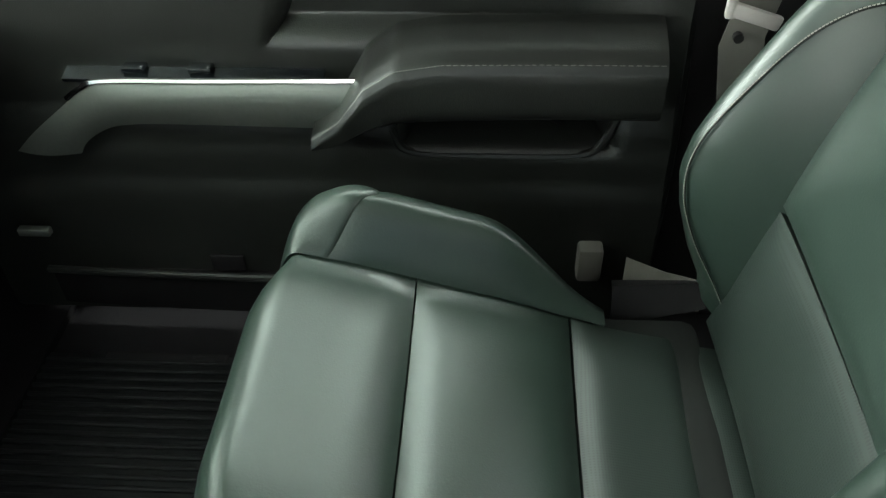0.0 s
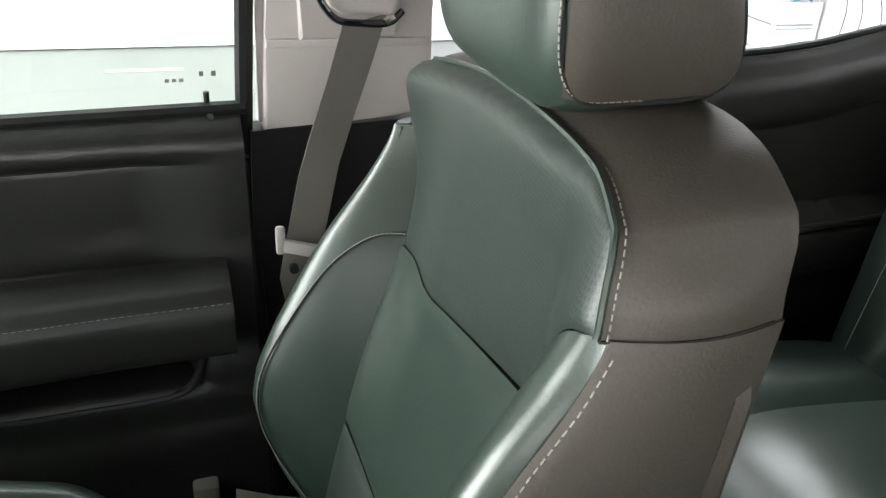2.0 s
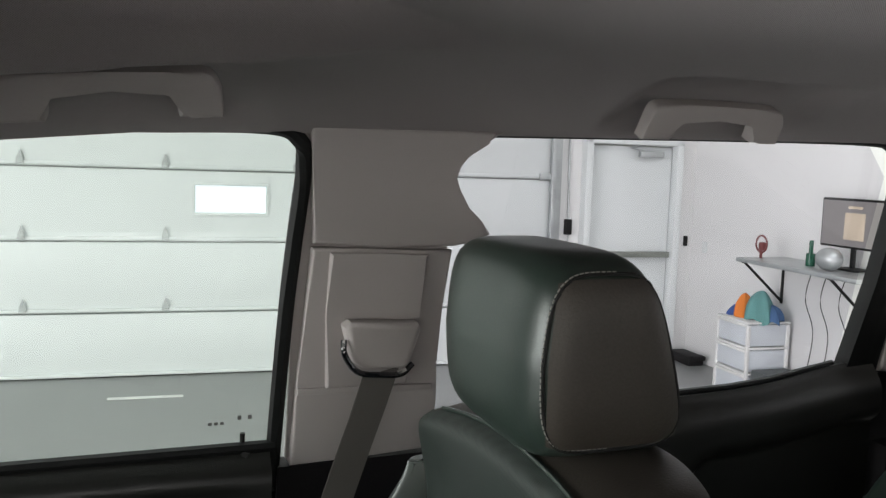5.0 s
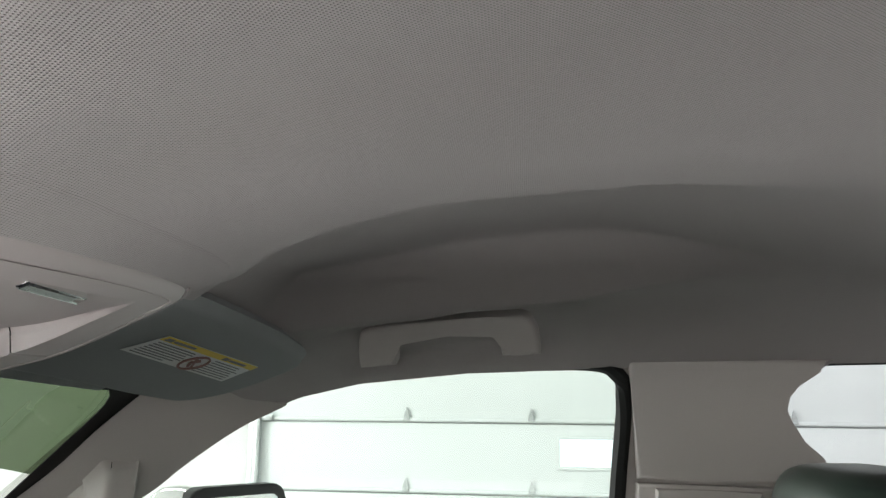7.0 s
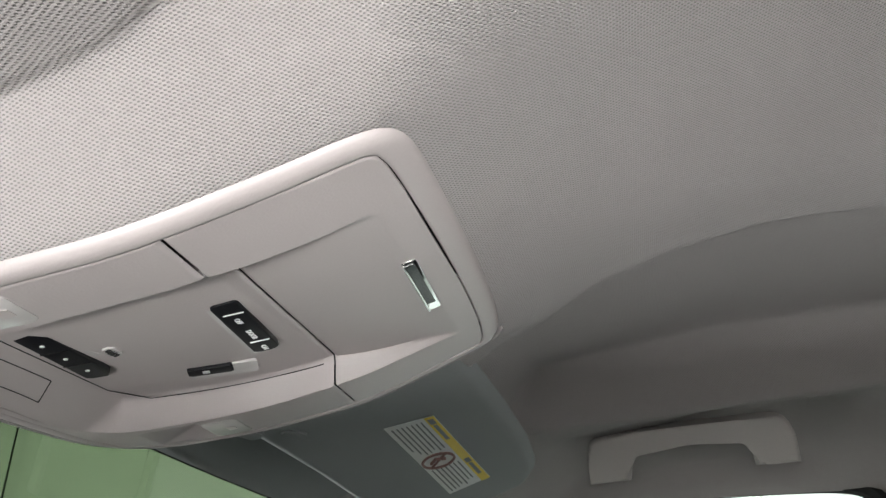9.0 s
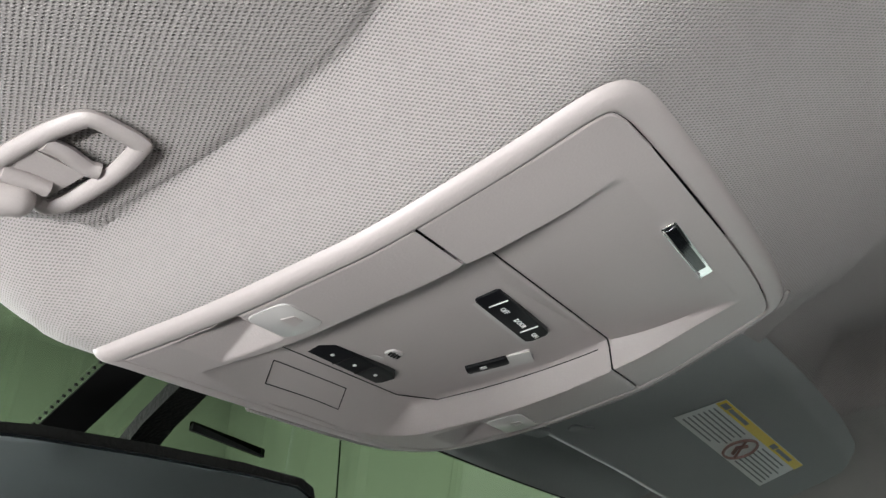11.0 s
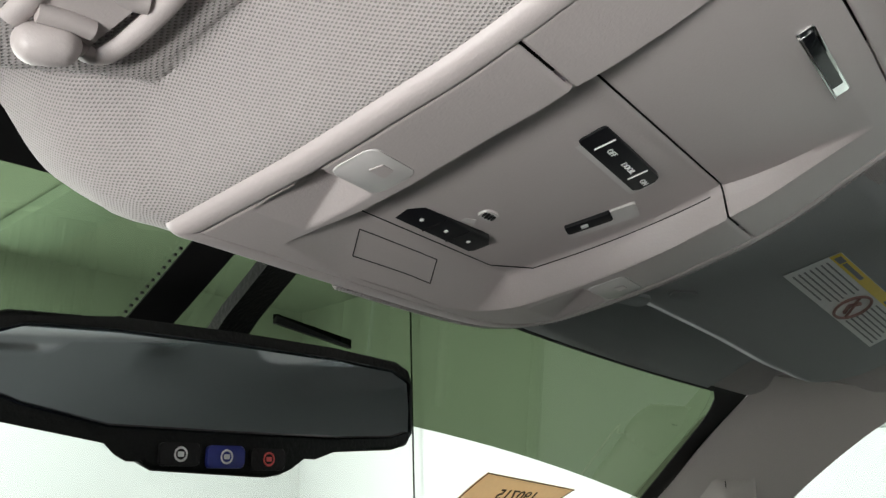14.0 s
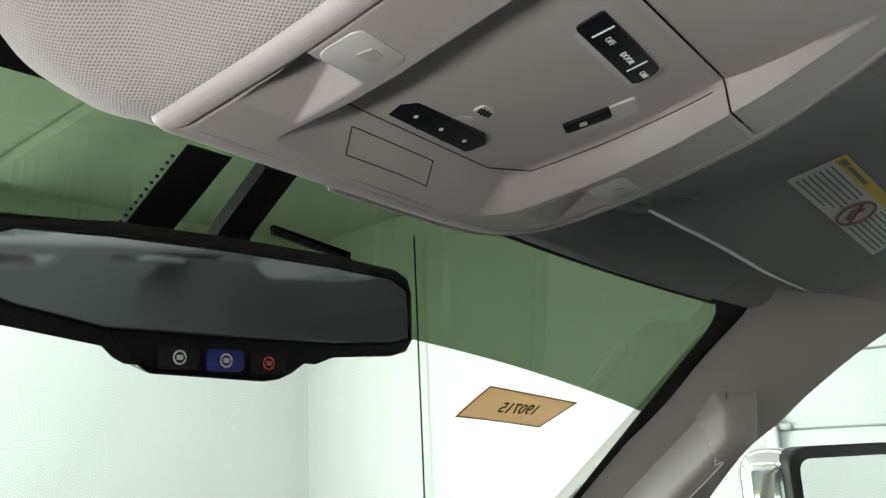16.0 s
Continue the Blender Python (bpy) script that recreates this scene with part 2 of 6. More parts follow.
def solo(name, bm, material, label, category, group="", kind="", angle=40):
    ob = new(name, finish(bm, name, material, angle))
    BASE[ob] = Vector((0, 0, 0))
    return tagged(ob, label, category, group, kind)


def box(centre, size, bevel=0.0, segs=2, m=None, bm=None):
    out = bm or bmesh.new()
    made = bmesh.ops.create_cube(out, size=1.0)["verts"]
    bmesh.ops.scale(out, vec=size, verts=made)
    if bevel:
        edges = list({e for v in made for e in v.link_edges})
        made = bmesh.ops.bevel(out, geom=edges, offset=bevel, segments=segs, affect="EDGES", profile=0.5)["verts"]
        made = list({v for v in made} | {v for f in out.faces for v in f.verts if bm is None})
    if m is not None:
        bmesh.ops.transform(out, matrix=m, verts=made)
    bmesh.ops.translate(out, vec=centre, verts=made)
    return out


def sheet(fn, nu, nv, thick=0.004, bm=None):
    """A curved sheet with thickness: fn(u, v) for u and v from 0 to 1."""
    out = bm or bmesh.new()
    pts = [[Vector(fn(i / nu, j / nv)) for j in range(nv + 1)] for i in range(nu + 1)]
    top = [[out.verts.new(p) for p in row] for row in pts]
    for i in range(nu):
        for j in range(nv):
            out.faces.new((top[i][j], top[i + 1][j], top[i + 1][j + 1], top[i][j + 1]))
    if thick:
        low = []
        for i in range(nu + 1):
            row = []
            for j in range(nv + 1):
                du = pts[min(i + 1, nu)][j] - pts[max(i - 1, 0)][j]
                dv = pts[i][min(j + 1, nv)] - pts[i][max(j - 1, 0)]
                n = du.cross(dv)
                n = n.normalized() if n.length > 1e-12 else Vector((0, 0, 1))
                row.append(out.verts.new(pts[i][j] - n * thick))
            low.append(row)
        for i in range(nu):
            for j in range(nv):
                out.faces.new((low[i][j], low[i][j + 1], low[i + 1][j + 1], low[i + 1][j]))
        rim = [(i, 0) for i in range(nu)] + [(nu, j) for j in range(nv)] + [(i, nv) for i in range(nu, 0, -1)] + [(0, j) for j in range(nv, 0, -1)]
        for k, (i, j) in enumerate(rim):
            a, c = rim[(k + 1) % len(rim)]
            out.faces.new((top[i][j], low[i][j], low[a][c], top[a][c]))
    return out


def puffed(fn, nu, nv, puff=0.006, sink=0.004, thick=0.01, sharp=5, flip=1):
    """An upholstered panel: swells between its seams and dips into them."""
    e = 1e-3

    def at(u, v):
        p = Vector(fn(u, v))
        du = Vector(fn(min(u + e, 1), v)) - Vector(fn(max(u - e, 0), v))
        dv = Vector(fn(u, min(v + e, 1))) - Vector(fn(u, max(v - e, 0)))
        n = du.cross(dv).normalized() * flip
        k = (1 - abs(2 * u - 1) ** sharp) * (1 - abs(2 * v - 1) ** sharp)
        return p + n * (puff * k - sink * (1 - k))

    return sheet(at, nu, nv, thick)


def tube(points, radius, segs=8, closed=False, bm=None, flat=1.0, up=(0, 0, 1)):
    """A bar of round or flattened section along a line of points."""
    out = bm or bmesh.new()
    pts = [Vector(p) for p in points]
    rings = []
    for k, p in enumerate(pts):
        a = pts[k - 1] if k or closed else p
        c = pts[(k + 1) % len(pts)] if k < len(pts) - 1 or closed else p
        d = (c - a).normalized()
        s = d.cross(Vector(up))
        s = s.normalized() if s.length > 1e-4 else d.cross(Vector((1, 0, 0))).normalized()
        w = s.cross(d)
        rings.append([out.verts.new(p + radius * (math.cos(t) * s + flat * math.sin(t) * w)) for t in (2 * math.pi * i / segs for i in range(segs))])
    n = len(rings)
    for k in range(n if closed else n - 1):
        a, c = rings[k], rings[(k + 1) % n]
        for i in range(segs):
            out.faces.new((a[i], a[(i + 1) % segs], c[(i + 1) % segs], c[i]))
    if not closed:
        out.faces.new(rings[0][::-1])
        out.faces.new(rings[-1])
    return out


def ribbon(points, width_dir, width, thick=0.0012, bm=None):
    """A flat strap along a line of points."""
    pts = [Vector(p) for p in points]
    w = Vector(width_dir).normalized() * width / 2
    n = len(pts) - 1

    def at(u, v):
        k = min(int(u * n), n - 1)
        return pts[k].lerp(pts[k + 1], u * n - k) + w * (2 * v - 1)

    return sheet(at, n, 1, thick, bm)


def curve(points, n=24):
    """A smooth line (Catmull-Rom) through points, with n steps a span."""
    p = [Vector(q) for q in points]
    p = [2 * p[0] - p[1], *p, 2 * p[-1] - p[-2]]
    out = []
    for k in range(1, len(p) - 2):
        for i in range(n):
            t = i / n
            out.append(0.5 * (2 * p[k] + (p[k + 1] - p[k - 1]) * t + (2 * p[k - 1] - 5 * p[k] + 4 * p[k + 1] - p[k + 2]) * t * t + (3 * p[k] - p[k - 1] - 3 * p[k + 1] + p[k + 2]) * t ** 3))
    return out + [p[-2]]


def table(rows, soft=0.0):
    """A straight-line function through rows of (x, value), its corners eased over soft."""
    xs, vs = [r[0] for r in rows], [r[1] for r in rows]
    if soft:
        return lambda x: float(np.mean(np.interp([x + soft * k / 4 for k in range(-4, 5)], xs, vs)))
    return lambda x: float(np.interp(x, xs, vs))


def smooth(a, c, x):
    t = min(1.0, max(0.0, (x - a) / (c - a)))
    return t * t * (3 - 2 * t)


def plate(points, place, thick, bm=None, bevel=0.0):
    """A flat-edged plate: an outline of (a, b) laid into space by place(a, b, depth)."""
    out = bm or bmesh.new()
    top = [out.verts.new(place(a, c, 0.0)) for a, c in points]
    low = [out.verts.new(place(a, c, thick)) for a, c in points]
    f = [out.faces.new(top), out.faces.new(low[::-1])]
    for i in range(len(top)):
        j = (i + 1) % len(top)
        out.faces.new((top[i], low[i], low[j], top[j]))
    if bevel:
        bmesh.ops.bevel(out, geom=list(f[0].edges), offset=bevel, segments=3, affect="EDGES", profile=0.5)
    return out


def letters(text, size, m, depth=0.0004, bm=None, mirror=False):
    """Raised lettering in the built-in font, centred at the pose m."""
    font = bpy.data.curves.new("text", "FONT")
    font.body, font.size, font.extrude, font.align_x, font.align_y = text, size, depth / 2, "CENTER", "CENTER"
    font.resolution_u = 2
    ob = bpy.data.objects.new("text", font)
    scene.collection.objects.link(ob)
    bpy.context.view_layer.update()
    me = bpy.data.meshes.new_from_object(ob.evaluated_get(bpy.context.evaluated_depsgraph_get()))
    out = bm or bmesh.new()
    start = len(out.verts)
    out.from_mesh(me)
    out.verts.ensure_lookup_table()
    bmesh.ops.transform(out, matrix=m @ Matrix.Diagonal((-1 if mirror else 1, 1, 1, 1)), verts=out.verts[start:])
    bpy.data.objects.remove(ob)
    bpy.data.curves.remove(font)
    bpy.data.meshes.remove(me)
    return out


def frame_at(origin, xdir, ydir):
    """A pose with its x along xdir and its y near ydir."""
    x = Vector(xdir).normalized()
    z = x.cross(Vector(ydir)).normalized()
    y = z.cross(x)
    m = Matrix((x, y, z)).transposed().to_4x4()
    m.translation = origin
    return m


def rounded(w, h, r, n=5):
    """The outline of a rounded rectangle about the origin."""
    out = []
    for cx, cy, a0 in ((w / 2 - r, h / 2 - r, 0), (-w / 2 + r, h / 2 - r, 90), (-w / 2 + r, -h / 2 + r, 180), (w / 2 - r, -h / 2 + r, 270)):
        for i in range(n + 1):
            a = radians(a0 + 90 * i / n)
            out.append((cx + r * math.cos(a), cy + r * math.sin(a)))
    return out


def slab(m, w, h, d, r=0.002, bevel=0.0, bm=None, n=5):
    """A rounded-corner slab at the pose m; its face looks along m's z."""
    return plate(rounded(w, h, r, n), lambda a, c, k: m @ Vector((a, c, -k)), d, bm, bevel)


def merge(*bms):
    out = bms[0]
    for other in bms[1:]:
        me = bpy.data.meshes.new("join")
        other.to_mesh(me)
        other.free()
        out.from_mesh(me)
        bpy.data.meshes.remove(me)
    return out


# ---- the cab's shell ----
def side(z):
    """The inner line of the side windows: the cab leans in towards the roof."""
    return 0.72 + (1.8 - z) * 0.22


EDGE = table([(-0.65, 1.38), (-0.55, 1.47), (-0.425, 1.585), (-0.39, 1.632), (-0.29, 1.705), (-0.19, 1.767), (-0.13, 1.79), (-0.05, 1.808), (0.1, 1.823), (0.25, 1.829), (0.5, 1.836), (1.2, 1.852), (1.45, 1.84)])
ROOF = table([(-0.40, 1.808), (-0.35, 1.815), (-0.33, 1.820), (-0.2, 1.841), (-0.12, 1.852), (-0.05, 1.866), (0.02, 1.884), (0.1, 1.901), (0.25, 1.917), (0.5, 1.925), (0.9, 1.925), (1.25, 1.905), (1.45, 1.85)])
CONSOLE_OUT = curve([(-0.2665, -0.1375, 0), (-0.22, -0.1355, 0), (-0.17, -0.1325, 0), (-0.125, -0.127, 0), (-0.09, -0.118, 0), (-0.066, -0.1135, 0), (-0.0565, -0.109, 0), (-0.0515, -0.099, 0), (-0.0495, -0.075, 0), (-0.049, 0.0, 0), (-0.0503, 0.075, 0), (-0.0535, 0.125, 0), (-0.0575, 0.147, 0), (-0.066, 0.1555, 0), (-0.085, 0.1555, 0), (-0.12, 0.148, 0), (-0.17, 0.1455, 0), (-0.23, 0.1455, 0), (-0.265, 0.142, 0), (-0.284, 0.130, 0), (-0.294, 0.108, 0), (-0.296, 0.08, 0), (-0.2915, 0.03, 0), (-0.285, -0.02, 0), (-0.277, -0.08, 0), (-0.2715, -0.118, 0), (-0.270, -0.131, 0), (-0.2665, -0.1375, 0)], 10)
CONSOLE_MID = table([(-0.36, 1.763), (-0.32, 1.769), (-0.27, 1.775), (-0.2, 1.785), (-0.134, 1.801), (-0.1, 1.819), (-0.073, 1.834), (-0.04, 1.848), (0.0, 1.868)], 0.02)


def CONSOLE_Z(x, y=0.0):
    """The console's level: it bows along the cab and leans a little towards the driver."""
    return CONSOLE_MID(x) + 0.002 + 0.055 * min(0.17, max(-0.15, y))


def console_ring(n):
    """The console's outline as n even steps, with outward normals."""
    raw = [(p.x, p.y) for p in CONSOLE_OUT]
    run = [0.0]
    for p, q in zip(raw, raw[1:]):
        run.append(run[-1] + math.dist(p, q))
    at = np.linspace(0, run[-1], n, endpoint=False)
    pts = list(zip(np.interp(at, run, [p[0] for p in raw]), np.interp(at, run, [p[1] for p in raw])))
    out = []
    for i, (x, y) in enumerate(pts):
        (ax, ay), (cx, cy) = pts[i - 3], pts[(i + 3) % n]
        nx, ny = cy - ay, ax - cx
        k = math.hypot(nx, ny) or 1.0
        out.append((x, y, nx / k, ny / k))
    return out


RING = console_ring(300)
RING_A = np.array(RING)


def beyond_console(x, y):
    """Distance outside the console's outline, negative inside it."""
    if not (-0.42 < x < 0.1 and -0.28 < y < 0.30):
        return 0.2
    dx, dy = x - RING_A[:, 0], y - RING_A[:, 1]
    q = dx * dx + dy * dy
    i = int(np.argmin(q))
    n = dx[i] * RING_A[i, 2] + dy[i] * RING_A[i, 3]
    return float(math.copysign(math.sqrt(q[i]), n)) if q[i] > 2e-4 else float(n)


CREASE = table([(-0.10, 0.258), (-0.05, 0.204), (0.0, 0.160), (0.05, 0.140), (0.12, 0.132), (0.25, 0.147), (0.45, 0.19)])


CREASE_D = table([(-0.12, 0.135), (-0.057, 0.146), (-0.004, 0.167), (0.05, 0.20), (0.12, 0.24), (0.3, 0.30)])
REST_D = table([(-0.36, 1.772), (-0.30, 1.787), (-0.2257, 1.8085), (-0.19, 1.8178), (-0.162, 1.8262), (-0.125, 1.8405), (-0.10, 1.8555), (-0.08, 1.870), (-0.05, 1.885), (0.0, 1.89)], 0.008)
POCKET_D = table([(-0.34, 0.160), (-0.20, 0.160), (-0.13, 0.161), (-0.108, 0.166), (-0.095, 0.175), (-0.086, 0.187), (-0.078, 0.207), (-0.071, 0.26), (-0.066, 0.5), (-0.06, 0.9)], 0.004)


def roof_z(x, y, edge_y):
    s = min(1.0, abs(y) / edge_y)
    e = EDGE(x)
    z = e + (ROOF(x) - e) * (1 - s ** (5.0 + 15 * (1 - smooth(-0.32, -0.14, x))))
    a = abs(y)
    # hollows for the heads, outside the middle spine
    if x > -0.12 and y < 0:
        c = CREASE_D(x)
        z += 0.038 * smooth(c - 0.012, c + 0.075, a) * (1 - smooth(c + 0.14, c + 0.36, a)) * (1 - smooth(0.3, 0.6, x)) * smooth(-0.12, -0.04, x)
    elif x > -0.12:
        c = CREASE(x)
        width = 0.012 + 0.10 * smooth(0.12, 0.42, x)
        rise = 0.60 * smooth(c - 0.2 * width, c + width, a) + 0.40 * min(1.0, max(0.0, (a - c) / max(0.05, 0.43 - c)))
        z += 0.052 * rise * (1 - smooth(max(c + 0.14, 0.435), 0.478, a)) * (1 - smooth(0.2, 0.5, x)) * smooth(-0.12, -0.06, x)
        z -= 0.016 * math.exp(-((a - 0.475) / 0.034) ** 2) * smooth(-0.08, 0.08, x) * (1 - smooth(0.20, 0.36, x))
    # flat recesses for the grab handles
    for x0, x1 in ((-0.022, 0.190), (0.735, 0.945)):
        z += 0.016 * smooth(x0 - 0.06, x0 - 0.010, x) * (1 - smooth(x1 + 0.010, x1 + 0.06, x)) * smooth(0.50, 0.57, a) * (1 - smooth(0.665, 0.70, a))
    # pockets for the sun visors
    if y > 0:
        z += 0.026 * smooth(0.125, 0.155, a) * smooth(-0.338, -0.312, x) * (1 - smooth(-0.135, -0.10, x)) * (1 - smooth(0.5, 0.6, a))
    # the cloth comes down to the overhead console
    d = max(0.0, beyond_console(x, y))
    reach = 0.022 + 0.08 * smooth(-0.1, 0.0, x) + 0.022 * smooth(-0.05, -0.10, y) * smooth(-0.055, -0.085, x) + 0.055 * smooth(-0.245, -0.285, x) * smooth(-0.10, -0.14, y) * smooth(0.200, 0.160, a)
    t = min(1.0, d / reach)
    k = 0.6 * smooth(-0.05, -0.10, y) * smooth(-0.055, -0.075, x)
    f = 1 - k * t - (1 - k) * smooth(0, 1, t)
    low = CONSOLE_Z(x, y) + 0.0005
    z = z + (low - z) * f if low < z else z
    # the driver's visor lies against a flat rest behind a sharp fold
    if y < 0:
        c = POCKET_D(x)
        z += (REST_D(x) - z) * smooth(c - 0.002, c + 0.005, a) * smooth(-0.006, 0.006, x + 0.245 + 0.5 * max(0.0, a - 0.166)) * (1 - smooth(0.5, 0.6, a))
    # the front hem lies along the top of the windscreen
    hem = 1.829 - 0.053 * a + 0.006 * smooth(-0.10, -0.16, y)
    return hem + (z - hem) * smooth(-0.002, 0.012 + 0.045 * smooth(0.15, 0.24, a), x - front_x(y))


def front_x(y):
    a = abs(y)
    hem = -0.390 + 0.072 * (a / 0.63) ** 2 + (0.029 - 0.053 * a) / 0.78
    mid = -0.293 - 0.085 * min(0.10, max(-0.14, y)) - 0.030 * smooth(-0.122, -0.150, y)
    return mid + (hem - mid) * smooth(0.13 if y > 0 else 0.15, 0.22, a)


def headliner_at(u, v):
    s = 2 * v - 1
    s = math.copysign(abs(s) ** 0.9, s)
    x = front_x(s * 0.72) + 0.0
    x = x + (1.43 - x) * u ** 1.35
    ey = side(EDGE(x)) - 0.002
    y = s * ey
    return (x, y, roof_z(x, y, ey))


cloth = sheet(headliner_at, 320, 500, -0.014)
gone = []
for v in cloth.verts:
    if beyond_console(v.co.x, v.co.y) < 0.022:
        gone.append(v)
bmesh.ops.delete(cloth, geom=gone, context="VERTS")
rings = []
for d in [-0.006, -0.001] + [0.001 + 0.0024 * i for i in range(15)]:
    rings.append([])
    for x, y, nx, ny in RING:
        px, py = x + nx * d, y + ny * d
        px = max(px, front_x(py) - 0.001)
        rings[-1].append(cloth.verts.new((px, py, roof_z(px, py, side(EDGE(px)) - 0.002) - 0.0008 + 0.0022 * smooth(0.025, 0.034, d) + (0.006 if d < -0.003 else 0.0))))
for a, c in zip(rings, rings[1:]):
    for i in range(300):
        j = (i + 1) % 300
        cloth.faces.new((a[i], a[j], c[j], c[i]))
# twisted hem of the cloth along the console
hem = []
for i in range(6 * 143, 6 * 268):
    q = RING_A[i // 6] * (1 - i % 6 / 6) + RING_A[(i // 6 + 1) % 300] * (i % 6 / 6)
    turn = 2 * math.pi * i / 5
    px, py = q[0] + q[2] * (0.0018 + 0.0005 * math.cos(turn)), q[1] + q[3] * (0.0018 + 0.0005 * math.cos(turn))
    hem.append((px, py, CONSOLE_Z(px, py) - 0.0012 + 0.0007 * math.sin(turn)))
tube(hem, 0.0014, 5, bm=cloth)
solo("ceiling_headliner", cloth, M_KNIT, "grey knitted cloth headliner with moulded hollows", "headliner", kind="structure", angle=60)


def on_side(x, z, k=0.0):
    return Vector((x, side(z) + k, z))


def mirror_y(bm):
    bmesh.ops.scale(bm, vec=(1, -1, 1), verts=bm.verts)
    return bm


# windscreen: curved in plan, leaning back
def screen_x(y, z):
    return -0.40 + 0.072 * (abs(y) / 0.63) ** 2 - (1.80 - z) / 0.78


POST_Y = table([(1.2, 0.83), (1.36, 0.77), (1.47, 0.73), (1.587, 0.692), (1.68, 0.662), (1.795, 0.628), (1.85, 0.61)])


def band_z(y):
    return 1.752 - 0.16 * y * y


def screen_at(v, z, off=0.0):
    y = (2 * v - 1) * (POST_Y(z) + 0.03)
    return Vector((screen_x(y, z) + off, y, z))


screen = thing("window_1", "curved windscreen with a green shade band", "windscreen", (-0.7, 0, 1.3), kind="structure")
part("pane", sheet(lambda u, v: screen_at(v, 1.22 + (band_z((2 * v - 1) * 0.66) - 1.22) * u), 12, 40, 0), M_WIND, screen, "clear windscreen glass").visible_shadow = False
part("shade_band", sheet(lambda u, v: screen_at(v, band_z((2 * v - 1) * 0.66) + (1.845 - band_z((2 * v - 1) * 0.66)) * u), 8, 40, 0), M_BAND, screen, "green tinted shade band").visible_shadow = False
frit = []
for sgn in (1, -1):
    def edge_frit(u, v, sgn=sgn):
        z = 1.22 + 0.62 * u
        corner = 0.030 * (1 - math.sqrt(max(0.0, 1 - max(0.0, (z - 1.762) / 0.034) ** 2)))
        y = POST_Y(z) - 0.008 - corner + (0.04 + corner) * v
        return (screen_x(y, z) + 0.004, sgn * y, z)

    frit.append(sheet(edge_frit, 60, 3, 0.001))


def top_frit(u, v):
    y = (2 * u - 1) * 0.62
    z = 1.8255 - 0.0525 * abs(y) + 0.002 * smooth(-0.08, -0.14, y) + 0.04 * v
    return (screen_x(y, z) + 0.004, y, z)


frit.append(sheet(top_frit, 60, 3, 0.001))
for y0, y1 in ((-0.062, -0.034), (-0.008, 0.010)):
    frit.append(sheet(lambda u, v: (screen_x(0, 1.735 + 0.08 * u) + 0.0045, y0 + (y1 - y0) * v + 0.016 * u, 1.735 + 0.08 * u), 6, 2, 0.001))
part("frit", merge(*frit), M_FRIT, screen, "black ceramic border")
dots = bmesh.new()
for i in range(120):
    y = -0.55 + 0.36 * i / 120
    z = 1.8235 - 0.051 * abs(y)
    box((screen_x(y, z) + 0.004, y, z), (0.0012, 0.0018, 0.0022), bm=dots)
for i in range(26):
    z = 1.737 + 0.075 * i / 26
    box((screen_x(0, z) + 0.0045, -0.0645 + 0.016 * (z - 1.735) / 0.08, z), (0.0012, 0.0016, 0.0016), bm=dots)
part("frit_dots", dots, M_FRIT, screen, "fine black dots along the border")
part("sensor_strip", sheet(lambda u, v: (screen_x(0.06, 1.788 - 0.006 * u) + 0.006, 0.04 + 0.075 * u, 1.788 - 0.004 * u + 0.006 * v), 4, 1, 0.003), M_FRIT, screen, "narrow black strip on the glass")

# front pillars: cloth-grey trim between the windscreen and the door glass
POST_IN = curve([(-0.290, 0.650, 1.815), (-0.324, 0.664, 1.796), (-0.380, 0.667, 1.750), (-0.455, 0.680, 1.686), (-0.60, 0.702, 1.587), (-0.75, 0.735, 1.47), (-0.95, 0.79, 1.31)], 12)
POST_OUT = curve([(-0.15, 0.722, 1.783), (-0.215, 0.73, 1.752), (-0.29, 0.741, 1.705), (-0.335, 0.749, 1.672), (-0.39, 0.757, 1.632), (-0.50, 0.785, 1.52), (-0.66, 0.82, 1.36)], 12)


def post_at(u, v):
    n = len(POST_IN) - 1
    k = min(int(u * n), n - 1)
    a, c = (line[k].lerp(line[k + 1], u * n - k) for line in (POST_IN, POST_OUT))
    p = a.lerp(c, v)
    return p + Vector((0.35, -0.75, -0.1)) * 0.014 * math.sin(math.pi * v) ** 0.8 * smooth(0.2, 0.5, u)


for sgn, nm in ((1, "right"), (-1, "left")):
    bm = sheet(post_at, 60, 14, -0.006)
    solo("trim_front_pillar_" + nm, bm if sgn > 0 else mirror_y(bm), M_PILLAR, "warm grey plastic front pillar trim", "pillar trim", kind="structure")

# middle pillar of the passenger side
pillar = thing("wall_middle_pillar", "warm grey plastic middle pillar trim", "pillar trim", (0.4, 0.78, 0.75), kind="structure")
part("upper_trim", plate([(0.302, 1.84), (0.305, 1.80), (0.312, 1.691), (0.40, 1.689), (0.502, 1.687), (0.535, 1.693), (0.556, 1.704), (0.54, 1.722), (0.519, 1.740), (0.498, 1.762), (0.491, 1.779), (0.495, 1.797), (0.507, 1.813), (0.536, 1.832), (0.56, 1.842)], lambda a, c, k: on_side(a, c, k - 0.012), 0.03, bevel=0.006), M_PILLAR, pillar)
part("lower_trim", plate([(0.296, 1.374), (0.30, 1.50), (0.311, 1.686), (0.40, 1.684), (0.502, 1.682), (0.495, 1.60), (0.489, 1.52), (0.50, 1.46), (0.505, 1.385), (0.40, 1.380)], lambda a, c, k: on_side(a, c, k - 0.014), 0.03, bevel=0.006), M_PILLAR, pillar)
